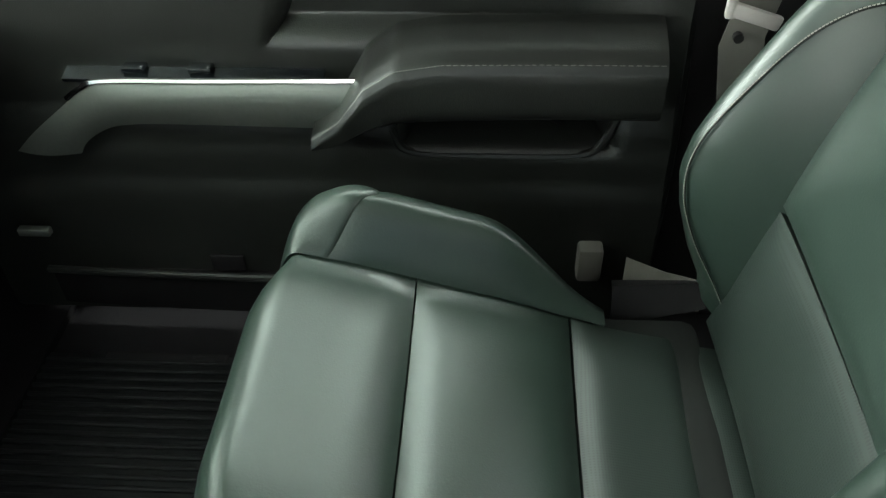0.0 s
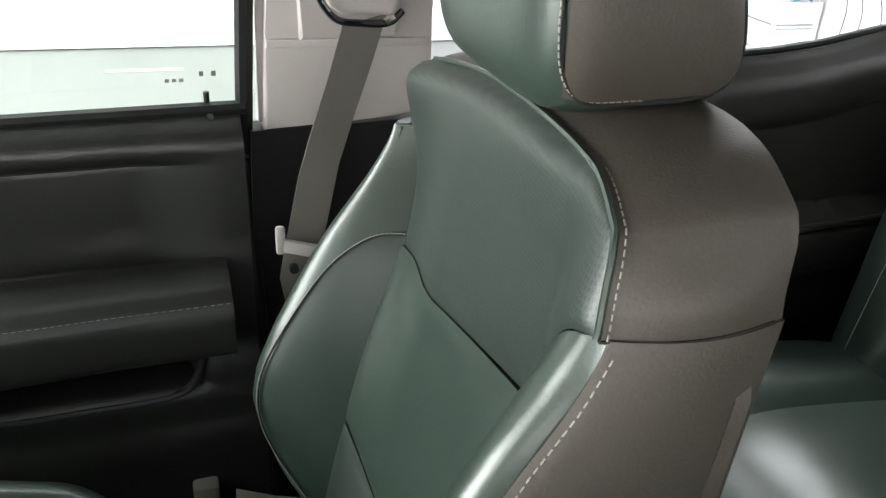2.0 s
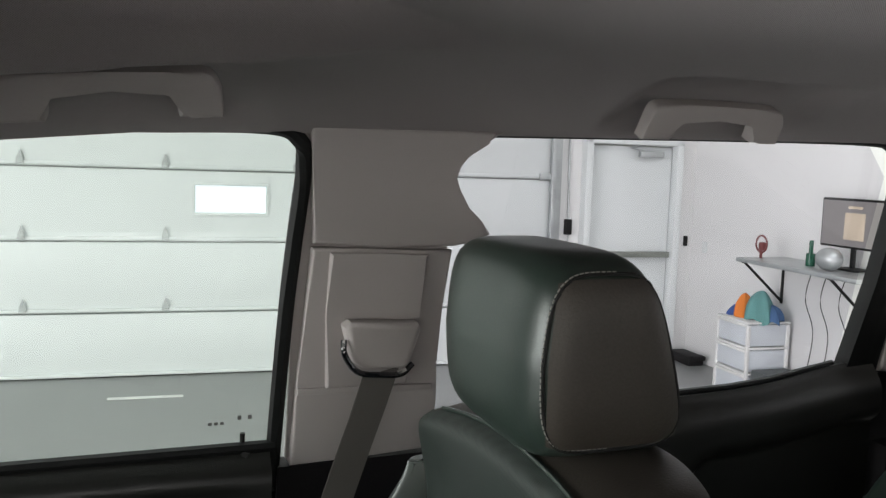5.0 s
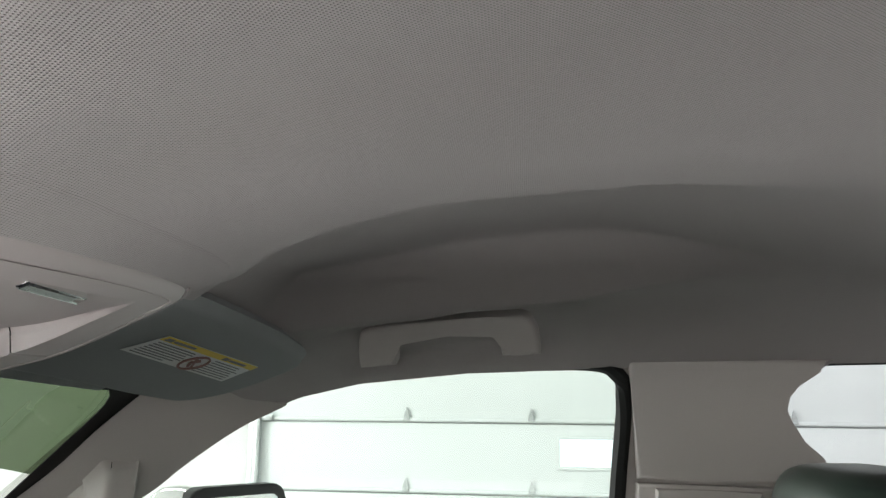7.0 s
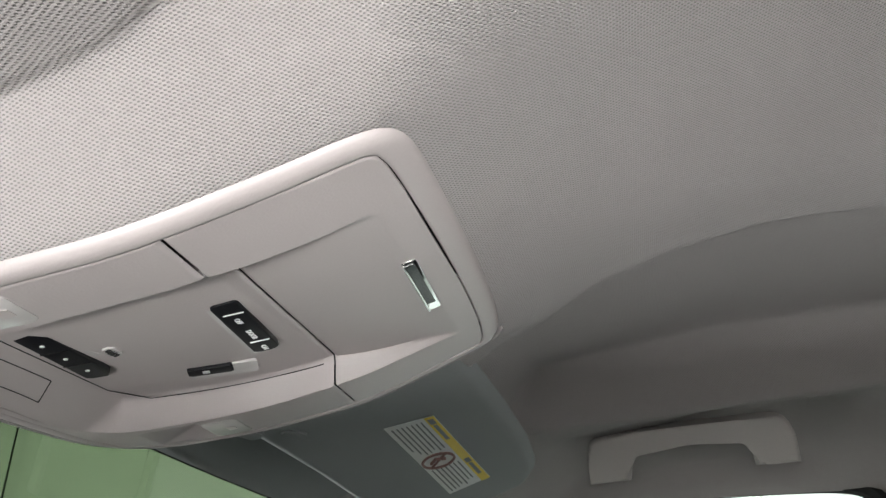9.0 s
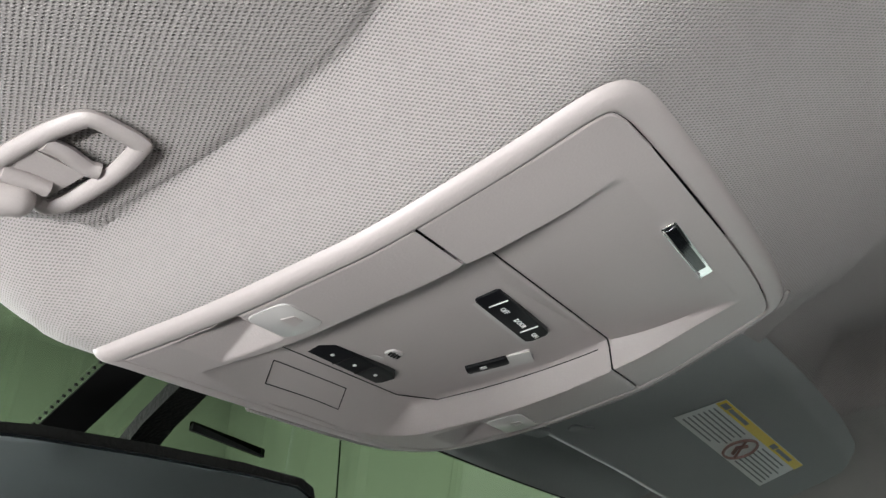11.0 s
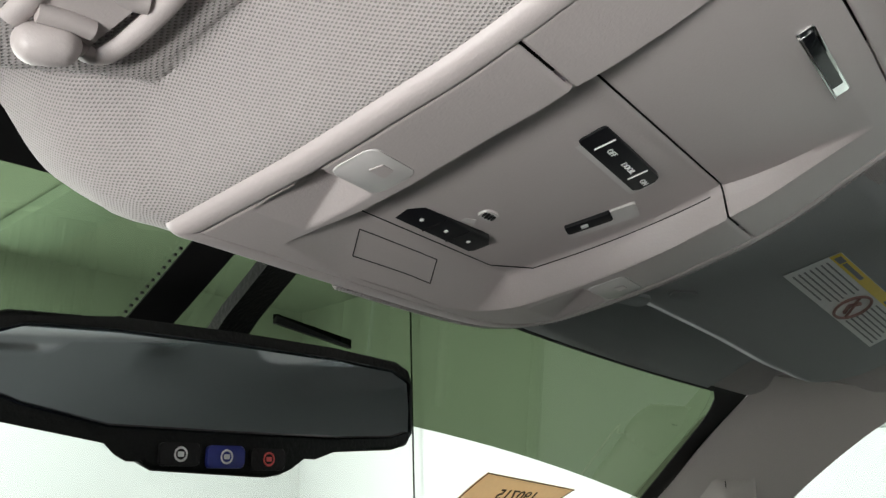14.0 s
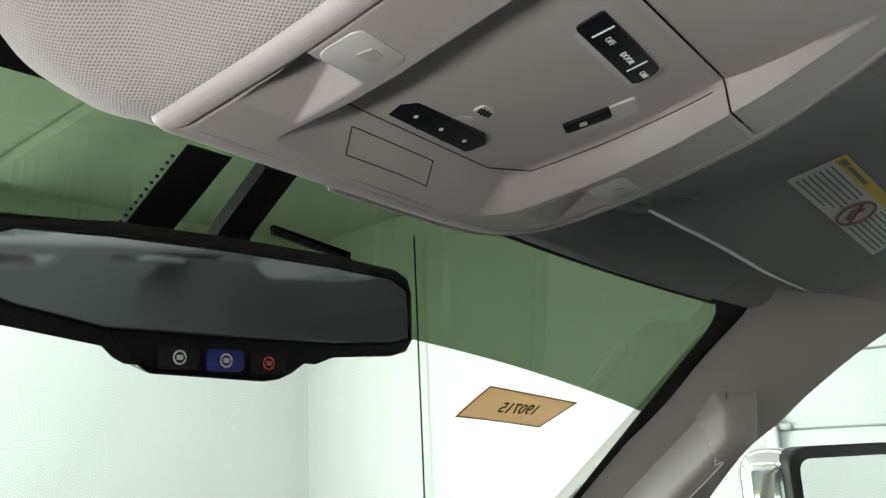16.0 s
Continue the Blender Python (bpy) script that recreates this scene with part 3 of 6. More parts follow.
part("slide_cover", plate([(0.338, 1.49), (0.332, 1.60), (0.333, 1.680), (0.40, 1.679), (0.466, 1.677), (0.462, 1.60), (0.452, 1.49)], lambda a, c, k: on_side(a, c, k - 0.021), 0.012, bevel=0.004), M_PILLAR, pillar, "raised cover of the belt slider")
part("lower_ledge", plate([(0.300, 1.492), (0.30, 1.482), (0.49, 1.478), (0.49, 1.488)], lambda a, c, k: on_side(a, c, k - 0.019), 0.012, bevel=0.002), M_PILLAR, pillar)
part("backing", plate([(0.292, 1.38), (0.292, 1.838), (0.50, 1.84), (0.492, 1.78), (0.50, 1.70), (0.485, 1.38)], lambda a, c, k: on_side(a, c, k + 0.004), 0.012), M_PILLAR, pillar)
part("base_trim", plate([(0.255, 0.70), (0.28, 1.372), (0.52, 1.376), (0.58, 0.70)], lambda a, c, k: Vector((a, 0.806 - 0.02 * (1.376 - c) + k, c)), 0.04), M_DARK, pillar, "black lower pillar trim")
seal = tube(curve([(0.10, side(1.83) + 0.004, 1.834), (0.25, side(1.838) + 0.006, 1.838), (0.290, side(1.822) + 0.004, 1.822), (0.297, side(1.79) + 0.004, 1.79), (0.290, side(1.70) + 0.004, 1.70), (0.283, side(1.60) + 0.004, 1.60), (0.275, side(1.40) + 0.004, 1.40), (0.272, side(1.3) - 0.01, 1.30), (0.275, 0.79, 1.0), (0.27, 0.79, 0.75)], 8), 0.011, 8)
solo("trim_door_seal", seal, M_RUBBER, "black rubber seal round the front door opening", "door seal", kind="structure")

# rear side: door, window, seal and quarter trim
solo("trim_rear_door_seal", merge(
    plate([(1.235, 1.850), (1.262, 1.838), (1.276, 1.815), (1.280, 1.75), (1.278, 1.62), (1.262, 1.468), (1.255, 1.40), (1.31, 1.40), (1.335, 1.455), (1.334, 1.62), (1.330, 1.77), (1.320, 1.822), (1.30, 1.848), (1.27, 1.860)], lambda a, c, k: on_side(a, c, k - 0.004), 0.03, bevel=0.006),
    tube(curve([(0.55, side(1.84) + 0.006, 1.842), (0.8, side(1.846) + 0.006, 1.848), (1.1, side(1.852) + 0.006, 1.854), (1.21, side(1.848) + 0.004, 1.853), (1.25, side(1.84) + 0.004, 1.846)], 8), 0.007)), M_RUBBER, "black rear edge of the rear door with its seal", "door seal", kind="structure")
solo("wall_quarter_low", plate([(1.22, 0.70), (1.225, 1.42), (1.33, 1.452), (1.47, 1.442), (1.47, 0.70)], lambda a, c, k: on_side(a, c, k - 0.002), 0.04), M_DARK, "black lower quarter panel", "wall", kind="structure")
solo("wall_quarter_inner", box((1.405, 0.765, 1.02), (0.18, 0.05, 0.64), 0.02), M_DARK, "black inner quarter panel beside the rear seat", "wall", kind="structure")
solo("trim_quarter", plate([(1.315, 1.84), (1.332, 1.70), (1.336, 1.455), (1.47, 1.44), (1.47, 1.84)], lambda a, c, k: on_side(a, c, k - 0.006), 0.04, bevel=0.008), M_PILLAR, "pale grey quarter trim beside the rear window", "pillar trim", kind="structure")


# rear wall with its window
rear = thing("wall_rear", "rear wall of the cab round its window", "wall", (1.45, 0, 0.75), kind="structure")
part("wall_panel", plate([(-0.80, 0.70), (-0.80, 1.50), (-0.66, 1.50), (0.0, 1.50), (0.66, 1.50), (0.80, 1.50), (0.80, 0.70)], lambda a, c, k: Vector((1.44 + k, a, c)), 0.04), M_DARK, rear, "black carpeted panel")
for sgn in (1, -1):
    part("side_trim", plate([(sgn * 0.80, 1.49), (sgn * 0.60, 1.49), (sgn * 0.610, 1.525), (sgn * 0.553, 1.745), (sgn * 0.538, 1.775), (sgn * 0.50, 1.796), (sgn * 0.50, 1.875), (sgn * 0.80, 1.845)], lambda a, c, k: Vector((1.43 + k, a, c)), 0.04), M_PILLAR, rear, "pale grey trim")
part("top_trim", plate([(-0.50, 1.800), (0.50, 1.800), (0.50, 1.90), (-0.50, 1.90)], lambda a, c, k: Vector((1.43 + k, a, c)), 0.04), M_PILLAR, rear, "pale grey trim")
ring = [(-0.58, 1.49), (0.58, 1.49), (0.605, 1.500), (0.612, 1.525), (0.555, 1.745), (0.54, 1.775), (0.50, 1.795), (0.4, 1.805), (-0.4, 1.805), (-0.50, 1.795), (-0.54, 1.775), (-0.555, 1.745), (-0.612, 1.525), (-0.605, 1.500)]
part("seal", tube(curve([(1.428, a, c) for a, c in ring + ring[:1]], 6)[:-1], 0.011, 8, closed=True), M_RUBBER, rear, "black border of the rear window")
back_glass = thing("window_3", "rear window with fine heating lines", "window", (1.47, 0, 1.5), kind="structure")
part("pane", sheet(lambda u, v: (1.455, (2 * v - 1) * (0.67 - 0.10 * u), 1.48 + 0.37 * u), 2, 2, 0), M_REARGLASS, back_glass).visible_shadow = False
wires = bmesh.new()
for i in range(11):
    z = 1.54 + 0.025 * i
    box((1.452, 0, z), (0.001, 1.16 - (z - 1.54) * 0.45, 0.0007), bm=wires)
part("heating_line", wires, M_FRIT, back_glass, "fine heating lines")

# side glass
for nm, pts, mt, lab in (("window_2", [(-0.68, 1.36), (-0.50, 1.52), (-0.39, 1.64), (-0.29, 1.715), (-0.19, 1.775), (-0.05, 1.815), (0.1, 1.832), (0.27, 1.84), (0.30, 1.80), (0.29, 1.36)], M_GLASS, "front passenger door glass"), ("window_4", [(0.46, 1.38), (0.47, 1.70), (0.48, 1.84), (0.6, 1.85), (1.2, 1.86), (1.26, 1.80), (1.26, 1.40)], M_REARGLASS, "rear passenger door glass")):
    bm = bmesh.new()
    bm.faces.new([bm.verts.new(on_side(a, c, 0.022)) for a, c in pts])
    ob = solo(nm, bm, mt, lab, "window", kind="structure")
    ob.visible_shadow = False
# small maker's mark in the lower rear corner of the front door glass
mark = bmesh.new()
for k, (a, c) in enumerate([(0.190, 1.436), (0.198, 1.436), (0.206, 1.436), (0.229, 1.443), (0.243, 1.443)]):
    box(on_side(a, c, 0.020), (0.005, 0.0008, 0.006 if k in (3, 4) else 0.004), bm=mark)
solo("glass_mark", mark, M_INK, "small dark print on the door glass", "glass mark")

# driver's side: a closed door below the window, and the rear part of the cab
solo("wall_left_door", plate([(-0.75, 0.72), (-0.75, 1.37), (0.33, 1.39), (0.33, 0.72)], lambda a, c, k: Vector((a, -side(c) - k, c)), 0.05), M_DOOR, "plain black driver's door panel", "wall", kind="structure")
solo("wall_left_rear", merge(
    plate([(0.32, 0.72), (0.32, 1.84), (0.50, 1.84), (0.49, 1.40), (1.25, 1.45), (1.25, 1.85), (1.46, 1.85), (1.46, 0.72)], lambda a, c, k: Vector((a, -side(c) - k, c)), 0.05)), M_PILLAR, "plain grey rear side wall of the cab", "wall", kind="structure")
solo("roof_panel", sheet(lambda u, v: (-0.36 + 1.86 * u, (2 * v - 1) * 0.78, 2.02 - 0.13 * abs(2 * v - 1) ** 4 - 0.10 * abs(2 * u - 1) ** 6), 24, 24, 0.006), M_STEEL, "painted steel roof skin", "roof", kind="structure")
solo("floor", merge(box((0.42, 0, 0.69), (2.1, 1.66, 0.03)), sheet(lambda u, v: (-0.63 - 0.3 * u, (2 * v - 1) * 0.82, 0.705 + 0.26 * u * u), 6, 2, 0.02)), M_CARPET, "black carpeted cab floor", "floor", kind="structure")


for nm, y in (("right", 0.85), ("left", -0.85)):
    solo("wall_cowl_" + nm, box((-0.885, y, 1.05), (0.38, 0.03, 0.74)), M_CARPET, "black carpeted side of the footwell", "wall", kind="structure")
    solo("wall_rocker_" + nm, box((0.30, y * 0.965, 0.712), (2.3, 0.05, 0.07), 0.006), M_DARK, "black plastic rocker panel under the doors", "wall", kind="structure")
solo("wall_firewall", box((-1.04, 0, 0.95), (0.04, 1.72, 0.56)), M_CARPET, "black carpeted firewall behind the footwell", "wall", kind="structure")


# ---- passenger door ----
def door_y(x, z):
    """The face of the door's inner panel."""
    y = 0.785
    y += 0.030 * smooth(1.365, 1.40, z)                                     # the sill falls back to the glass
    top = 1.361 - 0.05 * smooth(-0.09, -0.185, x) - 0.16 * smooth(-0.165, -0.275, x)
    inside = smooth(top + 0.004, top - 0.016, z) * smooth(0.245, 0.13, x) * smooth(1.17, 1.21, z)
    y += 0.028 * inside                                                     # hollow above the arm rest
    y -= 0.035 * smooth(1.10, 1.05, z) * smooth(0.98, 1.03, z) * 0.4
    y -= 0.030 * smooth(1.05, 0.95, z)                                      # map pocket swells out low down
    if -0.1 < x < 0.23 and 1.02 < z < 1.15:                                 # pull cup
        w = smooth(-0.09, -0.065, x) * smooth(0.205, 0.18, x) * smooth(1.030, 1.046, z)
        y += 0.052 * w
    return y


door = thing("door_1", "black vinyl front door panel with silver trim", "door", (-0.15, 0.8, 0.74), kind="structure")
part("panel", sheet(lambda u, v: (-0.70 + 0.968 * u, door_y(-0.70 + 0.968 * u, 0.74 + 0.665 * v), 0.74 + 0.665 * v), 150, 120, -0.012), M_DOOR, door, "grained black vinyl panel", angle=60)
part("sill", tube([(-0.75, 0.806, 1.398), (0.275, 0.806, 1.404)], 0.009, 8), M_RUBBER, door, "black wiper strip along the glass")


def rest_at(u, v):
    """Arm rest pad: a strip that rises from the silver trim and runs level to the rear."""
    line = [(-0.185, 1.088, 0.026), (-0.150, 1.112, 0.05), (-0.115, 1.158, 0.090), (-0.075, 1.184, 0.110), (-0.02, 1.193, 0.118), (0.10, 1.195, 0.115), (0.236, 1.195, 0.115)]
    n = len(line) - 1
    k = min(int(u * n), n - 1)
    t = u * n - k
    x, zt, h = (line[k][i] + (line[k + 1][i] - line[k][i]) * t for i in range(3))
    prof = [(0.775, 0.027), (0.757, 0.025), (0.722, 0.012), (0.706, 0.0), (0.700, -0.012), (0.702, -0.6 * h), (0.712, -0.68 * h), (0.785, -0.72 * h)]
    m = len(prof) - 1
    j = min(int(v * m), m - 1)
    f = v * m - j
    y, dz = (prof[j][i] + (prof[j + 1][i] - prof[j][i]) * f for i in range(2))
    return (x + 0.02 * (0.05 - abs(dz)) * (u < 0.3), y, zt + dz * (0.3 + 0.7 * smooth(0.05, 0.45, u) if dz > 0 else 1))


part("armrest", sheet(rest_at, 48, 28, -0.006), M_DOOR, door, "padded vinyl arm rest with a stitched edge", angle=50)
seam = bmesh.new()
for i in range(80):
    a, c = Vector(rest_at(0.10 + 0.9 * i / 80, 3.05 / 7)), Vector(rest_at(0.10 + 0.9 * (i + 0.65) / 80, 3.05 / 7))
    tube([a + Vector((0, -0.0015, 0.0005)), c + Vector((0, -0.0015, 0.0005))], 0.00035, 4, bm=seam)
part("stitching", seam, M_THREAD, door, "grey stitches along the arm rest")


TRIM_TOP = curve([(-0.128, 0, 1.145), (-0.325, 0, 1.142), (-0.44, 0, 1.141), (-0.475, 0, 1.132), (-0.509, 0, 1.107), (-0.56, 0, 1.067), (-0.592, 0, 1.037)], 8)
TRIM_LOW = curve([(-0.170, 0, 1.080), (-0.375, 0, 1.083), (-0.43, 0, 1.081), (-0.455, 0, 1.076), (-0.478, 0, 1.064), (-0.495, 0, 1.050), (-0.505, 0, 1.035)], 8)


def trim_at(u, v):
    """Silver trim: level at the rear, turning down at the front."""
    k = min(int(u * 48), 47)
    a, c = (line[k].lerp(line[k + 1], u * 48 - k) for line in (TRIM_TOP, TRIM_LOW))
    p = a.lerp(c, v)
    return (p.x, 0.742 - 0.008 * math.sin(math.pi * v), p.z)


part("silver_trim", sheet(trim_at, 48, 10, 0.01), M_SILVER, door, "satin silver trim strip")
part("bright_edge", tube([Vector(trim_at(0.62 * i / 20, 0)) + Vector((0, 0, 0.004)) for i in range(21)], 0.004, 6), M_CHROME, door, "bright upper edge of the trim")
switches = part("switch_panel", sheet(lambda u, v: (-0.50 + 0.33 * u, 0.750 + 0.04 * v, 1.143 + 0.010 * v), 8, 4, 0.005), M_PIANO, door, "gloss black switch panel")
for x in (-0.41, -0.325):
    part("window_switch", box((x, 0.766, 1.151), (0.030, 0.020, 0.008), 0.003), M_PIANO, switches, "gloss black rocker switch")
    part("switch_edge", box((x + 0.012, 0.760, 1.1555), (0.004, 0.006, 0.003), 0.001), M_CHROME, switches, "bright tip of the switch")
part("pull_rim", tube(curve([(-0.090, 0.768, 1.085), (-0.086, 0.764, 1.050), (-0.060, 0.761, 1.031), (0.05, 0.760, 1.029), (0.15, 0.761, 1.031), (0.182, 0.764, 1.048), (0.202, 0.768, 1.10)], 10), 0.006, 8), M_DOOR, door, "rolled rim of the pull cup")
part("cup_ledge", tube(curve([(-0.05, 0.795, 1.068), (0.06, 0.795, 1.068), (0.11, 0.795, 1.066), (0.13, 0.797, 1.056)], 6), 0.004, 6), M_DARK, door)
pull = part("door_pull", merge(tube([(-0.42, 0.752, 1.283), (-0.30, 0.748, 1.284), (-0.245, 0.752, 1.286)], 0.009, 10, flat=0.6), box((-0.245, 0.760, 1.278), (0.025, 0.02, 0.028), 0.005)), M_CHROME, door, "chrome inside door handle")
part("handle_cup", box((-0.34, 0.790, 1.268), (0.20, 0.03, 0.055), 0.012, 3), M_DARK, door)
part("lock_pin", merge(tube([(0.232, 0.808, 1.395), (0.232, 0.806, 1.425)], 0.0035, 8), tube([(0.232, 0.804, 1.397), (0.240, 0.80, 1.394)], 0.007, 8)), M_BLACK, door, "black lock pin")
part("map_pocket", sheet(lambda u, v: (-0.62 + 0.70 * u, 0.742 - 0.012 * math.sin(math.pi * u), 0.75 + 0.075 * v), 14, 4, 0.012), M_DARK, door, "black map pocket")
part("pocket_rim", tube([(-0.62 + 0.72 * i / 12, 0.736 - 0.010 * math.sin(math.pi * i / 12), 0.826) for i in range(13)], 0.006, 8), M_DOOR, door)
part("pocket_tab", box((-0.343, 0.738, 0.845), (0.05, 0.006, 0.03), 0.002), M_DARK, door, "dark tab over the map pocket")

# rear door
rdoor = thing("door_2", "black vinyl rear door panel", "door", (0.9, 0.8, 0.74), kind="structure")
SILL = table([(0.5, 1.405), (0.857, 1.43), (1.03, 1.437), (1.11, 1.445), (1.231, 1.468), (1.35, 1.48)])


def rdoor_at(u, v):
    x = 0.52 + 0.80 * u
    zt = SILL(x)
    z = 0.74 + (zt - 0.74) * v
    y = 0.775 + 0.028 * smooth(zt - 0.05, zt, z)
    top = zt - 0.085 - 0.13 * smooth(0.98, 0.84, x)
    y += 0.02 * smooth(top + 0.006, top - 0.02, z) * smooth(1.17, 1.20, z)
    y -= 0.06 * smooth(1.19, 1.17, z) * smooth(1.10, 1.12, z) * smooth(0.82, 0.92, x)
    return (x, y, z)


part("panel", sheet(rdoor_at, 70, 80, -0.012), M_DOOR, rdoor, "grained black vinyl panel", angle=60)
part("sill", tube([(x, side(SILL(x)) + 0.008, SILL(x) + 0.004) for x in (0.52, 0.7, 0.857, 0.95, 1.03, 1.11, 1.18, 1.24)], 0.006, 8), M_RUBBER, rdoor, "black wiper strip")
part("rest_edge", tube(curve([(0.82, 0.745, 1.10), (0.88, 0.722, 1.165), (0.96, 0.713, 1.188), (1.10, 0.713, 1.192), (1.26, 0.715, 1.195)], 8), 0.006, 8), M_DOOR, rdoor)
part("cup_holder", box((1.02, 0.735, 0.98), (0.16, 0.03, 0.09), 0.012, 3), M_DARK, rdoor, "dark oval bin")

# ---- front passenger seat ----
SEAT_Y = 0.355


NOSE = table([(0.93, 0.0), (0.975, 0.012), (1.02, 0.040), (1.08, 0.070), (1.13, 0.088), (1.17, 0.090), (1.22, 0.080), (1.30, 0.055), (1.38, 0.024), (1.435, 0.006), (1.5, 0.0)])
INNER_NOSE = table([(0.93, 0.05), (1.0, 0.075), (1.2, 0.092), (1.35, 0.078), (1.41, 0.052), (1.45, 0.030), (1.49, 0.016), (1.55, 0.003)])
DEEP = table([(1.12, 0.0), (1.22, 0.012), (1.31, 0.030), (1.40, 0.034), (1.45, 0.022), (1.51, 0.0)], 0.03)


def deep(y, z):
    """The valley beside the outer bolster."""
    return DEEP(z) * smooth(0.04, 0.205, y - SEAT_Y)


def plane_x(z):
    return float(np.interp(z, [0.93, 1.12, 1.31, 1.40, 1.48, 1.58], [0.292, 0.328, 0.371, 0.386, 0.395, 0.400]))


def back_x(y, z):
    """The front face of the back rest, with its inner bolster."""
    a = y - SEAT_Y
    return plane_x(z) + (0.008 + 0.010 * smooth(1.38, 1.55, z) * smooth(-0.10, 0.14, a)) * (1 - (a / 0.225) ** 2) - INNER_NOSE(z) * smooth(0.148, 0.205, -a) + deep(y, z)


seat = thing("passenger_seat", "black leather front passenger seat with grey stitching", "car seat", (0.1, SEAT_Y, 0.71))


def split(y):
    """The seam under the upper panel: higher towards the driver, then up over the inner bolster."""
    if y >= 0.212:
        return 1.318 + (0.567 - y) * 0.20
    return 1.487 - 0.098 * (max(0.0, y - 0.134) / 0.078) ** 2.2


def upper_at(u, v):
    """The upper panel, its two top corners rounded off."""
    c = 1 - math.sqrt(max(0.0, 1 - max(0.0, (v - 0.74) / 0.26) ** 2))
    y0, y1 = 0.132 + 0.012 * v + 0.005 * max(0.0, (v - 0.6) / 0.4) ** 2, 0.567 + 0.013 * min(1.0, v / 0.5) - 0.060 * c
    y = y0 + (y1 - y0) * (0.35 * u + 0.65 * (0.5 - 0.5 * math.cos(math.pi * u)))
    d = max(0.0, 1 - max(0.0, y - y0) / 0.05)
    z0, z1 = split(y), 1.555 - 0.42 * max(0.0, y - 0.28) ** 2 - 0.014 * d ** 2
    z = z0 + (z1 - z0) * v
    return (back_x(y, z) + 0.010 * smooth(0.88, 1.0, v) ** 2 * smooth(0.05, 0.4, u) + 0.004 * smooth(0.145, 0.130, y) * (1 - v) + 0.006 * smooth(0.54, 0.58, y) ** 2, y, z)


part("upper_panel", puffed(upper_at, 60, 44, 0.005, 0.001, -0.012, 8, -1), M_PERF, seat, "perforated black leather upper panel", angle=60)


def rim_y(z):
    """The seam between the inserts and the outer bolster."""
    return float(np.interp(z, [0.95, 1.0, 1.12, 1.311, 1.36, 1.45], [0.552, 0.542, 0.536, 0.567, 0.573, 0.579]))


def mid_at(u, v):
    zz = 1.135 + 0.21 * v
    y = 0.210 + (rim_y(zz) - 0.002 - 0.210) * u
    z = 1.128 + 0.006 * u + (split(y) - 0.001 - 1.128) * v
    return (back_x(y, z) - 0.002, y, z)


def low_at(u, v):
    z = 0.945 + 0.1825 * v
    y = 0.208 + (rim_y(z) - 0.002 - 0.208) * u
    return (back_x(y, z) - 0.001, y, z)


part("middle_panel", puffed(mid_at, 34, 26, 0.009, 0.0, -0.012, 8, -1), M_LEATHER, seat, angle=60)
part("lower_panel", puffed(low_at, 30, 18, 0.007, 0.0, -0.012, 8, -1), M_PERF, seat, angle=60)


def outer_at(u, v):
    z = 0.95 + 0.50 * v
    yb, xb = rim_y(z), back_x(rim_y(z), z)
    top = smooth(1.30, 1.45, z)
    yn = 0.604 - 0.018 * top
    nose = NOSE(z) + deep(yb, z) * 0.9
    if u < 0.5:
        t = u / 0.5
        return (xb - nose * math.sin(t * math.pi / 2) ** 1.15 + 0.012 * top * t * t + 0.014 * (1 - t) ** 3, yb - 0.012 * (1 - t) ** 2 + (yn - yb) * t, z)
    f = (u - 0.5) / 0.5 * math.pi / 2
    return (xb - nose + 0.012 * top + (0.455 - xb + nose) * (1 - math.cos(f)), yn + 0.022 * math.sin(f), z)


part("outer_bolster", puffed(outer_at, 40, 46, 0.003, 0.001, -0.010, 10, -1), M_LEATHER, seat, "rounded outer side bolster", angle=60)


def inner_at(u, v):
    y = 0.131 + 0.076 * u
    z = 0.945 + (split(y) - 0.001 - 0.945) * v
    edge = 0.010 * smooth(0.150, 0.131, y) ** 2
    return (back_x(y, z) + edge, y, z)


part("inner_bolster", puffed(inner_at, 20, 44, 0.005, 0.001, -0.012, 8, -1), M_LEATHER, seat, "rounded inner side bolster", angle=60)
BACK_REAR = table([(0.9, 0.435), (1.2, 0.463), (1.425, 0.483), (1.49, 0.490)])


def front_edge(z):
    return back_x(0.131, z) + 0.008


def side_at(u, v):
    z = 0.93 + 0.559 * v
    return (front_edge(z) * (1 - u) + BACK_REAR(z) * u, 0.1275 - 0.0055 * u - 0.010 * math.sin(math.pi * u), z)


part("side_panel", puffed(side_at, 22, 34, 0.004, 0.0, 0.008, 12), M_SIDE, seat, "brownish black leather side", angle=60)
CAP_F = [Vector(upper_at(0, i / 14)) for i in range(15)] + [Vector(upper_at(i / 22, 1)) for i in range(1, 23)] + [Vector(upper_at(1, 1 - 0.04 * i)) for i in range(1, 4)]
CAP_R = []
for p in CAP_F:
    mid = smooth(0.13, 0.25, p.y) * smooth(0.60, 0.50, p.y)
    CAP_R.append(Vector((0.490 + 0.008 * smooth(1.487, 1.545, p.z) + 0.022 * mid, p.y + (p.y - 0.355) * 0.035, p.z + 0.002 + 0.008 * mid)))


def cap_at(u, v):
    n = len(CAP_F) - 1
    k = min(int(u * n), n - 1)
    a, c = (line[k].lerp(line[k + 1], u * n - k) for line in (CAP_F, CAP_R))
    return a.lerp(c, v) + Vector((0, -0.010 * math.sin(math.pi * v) * (1 - smooth(0.08, 0.30, u)), 0))


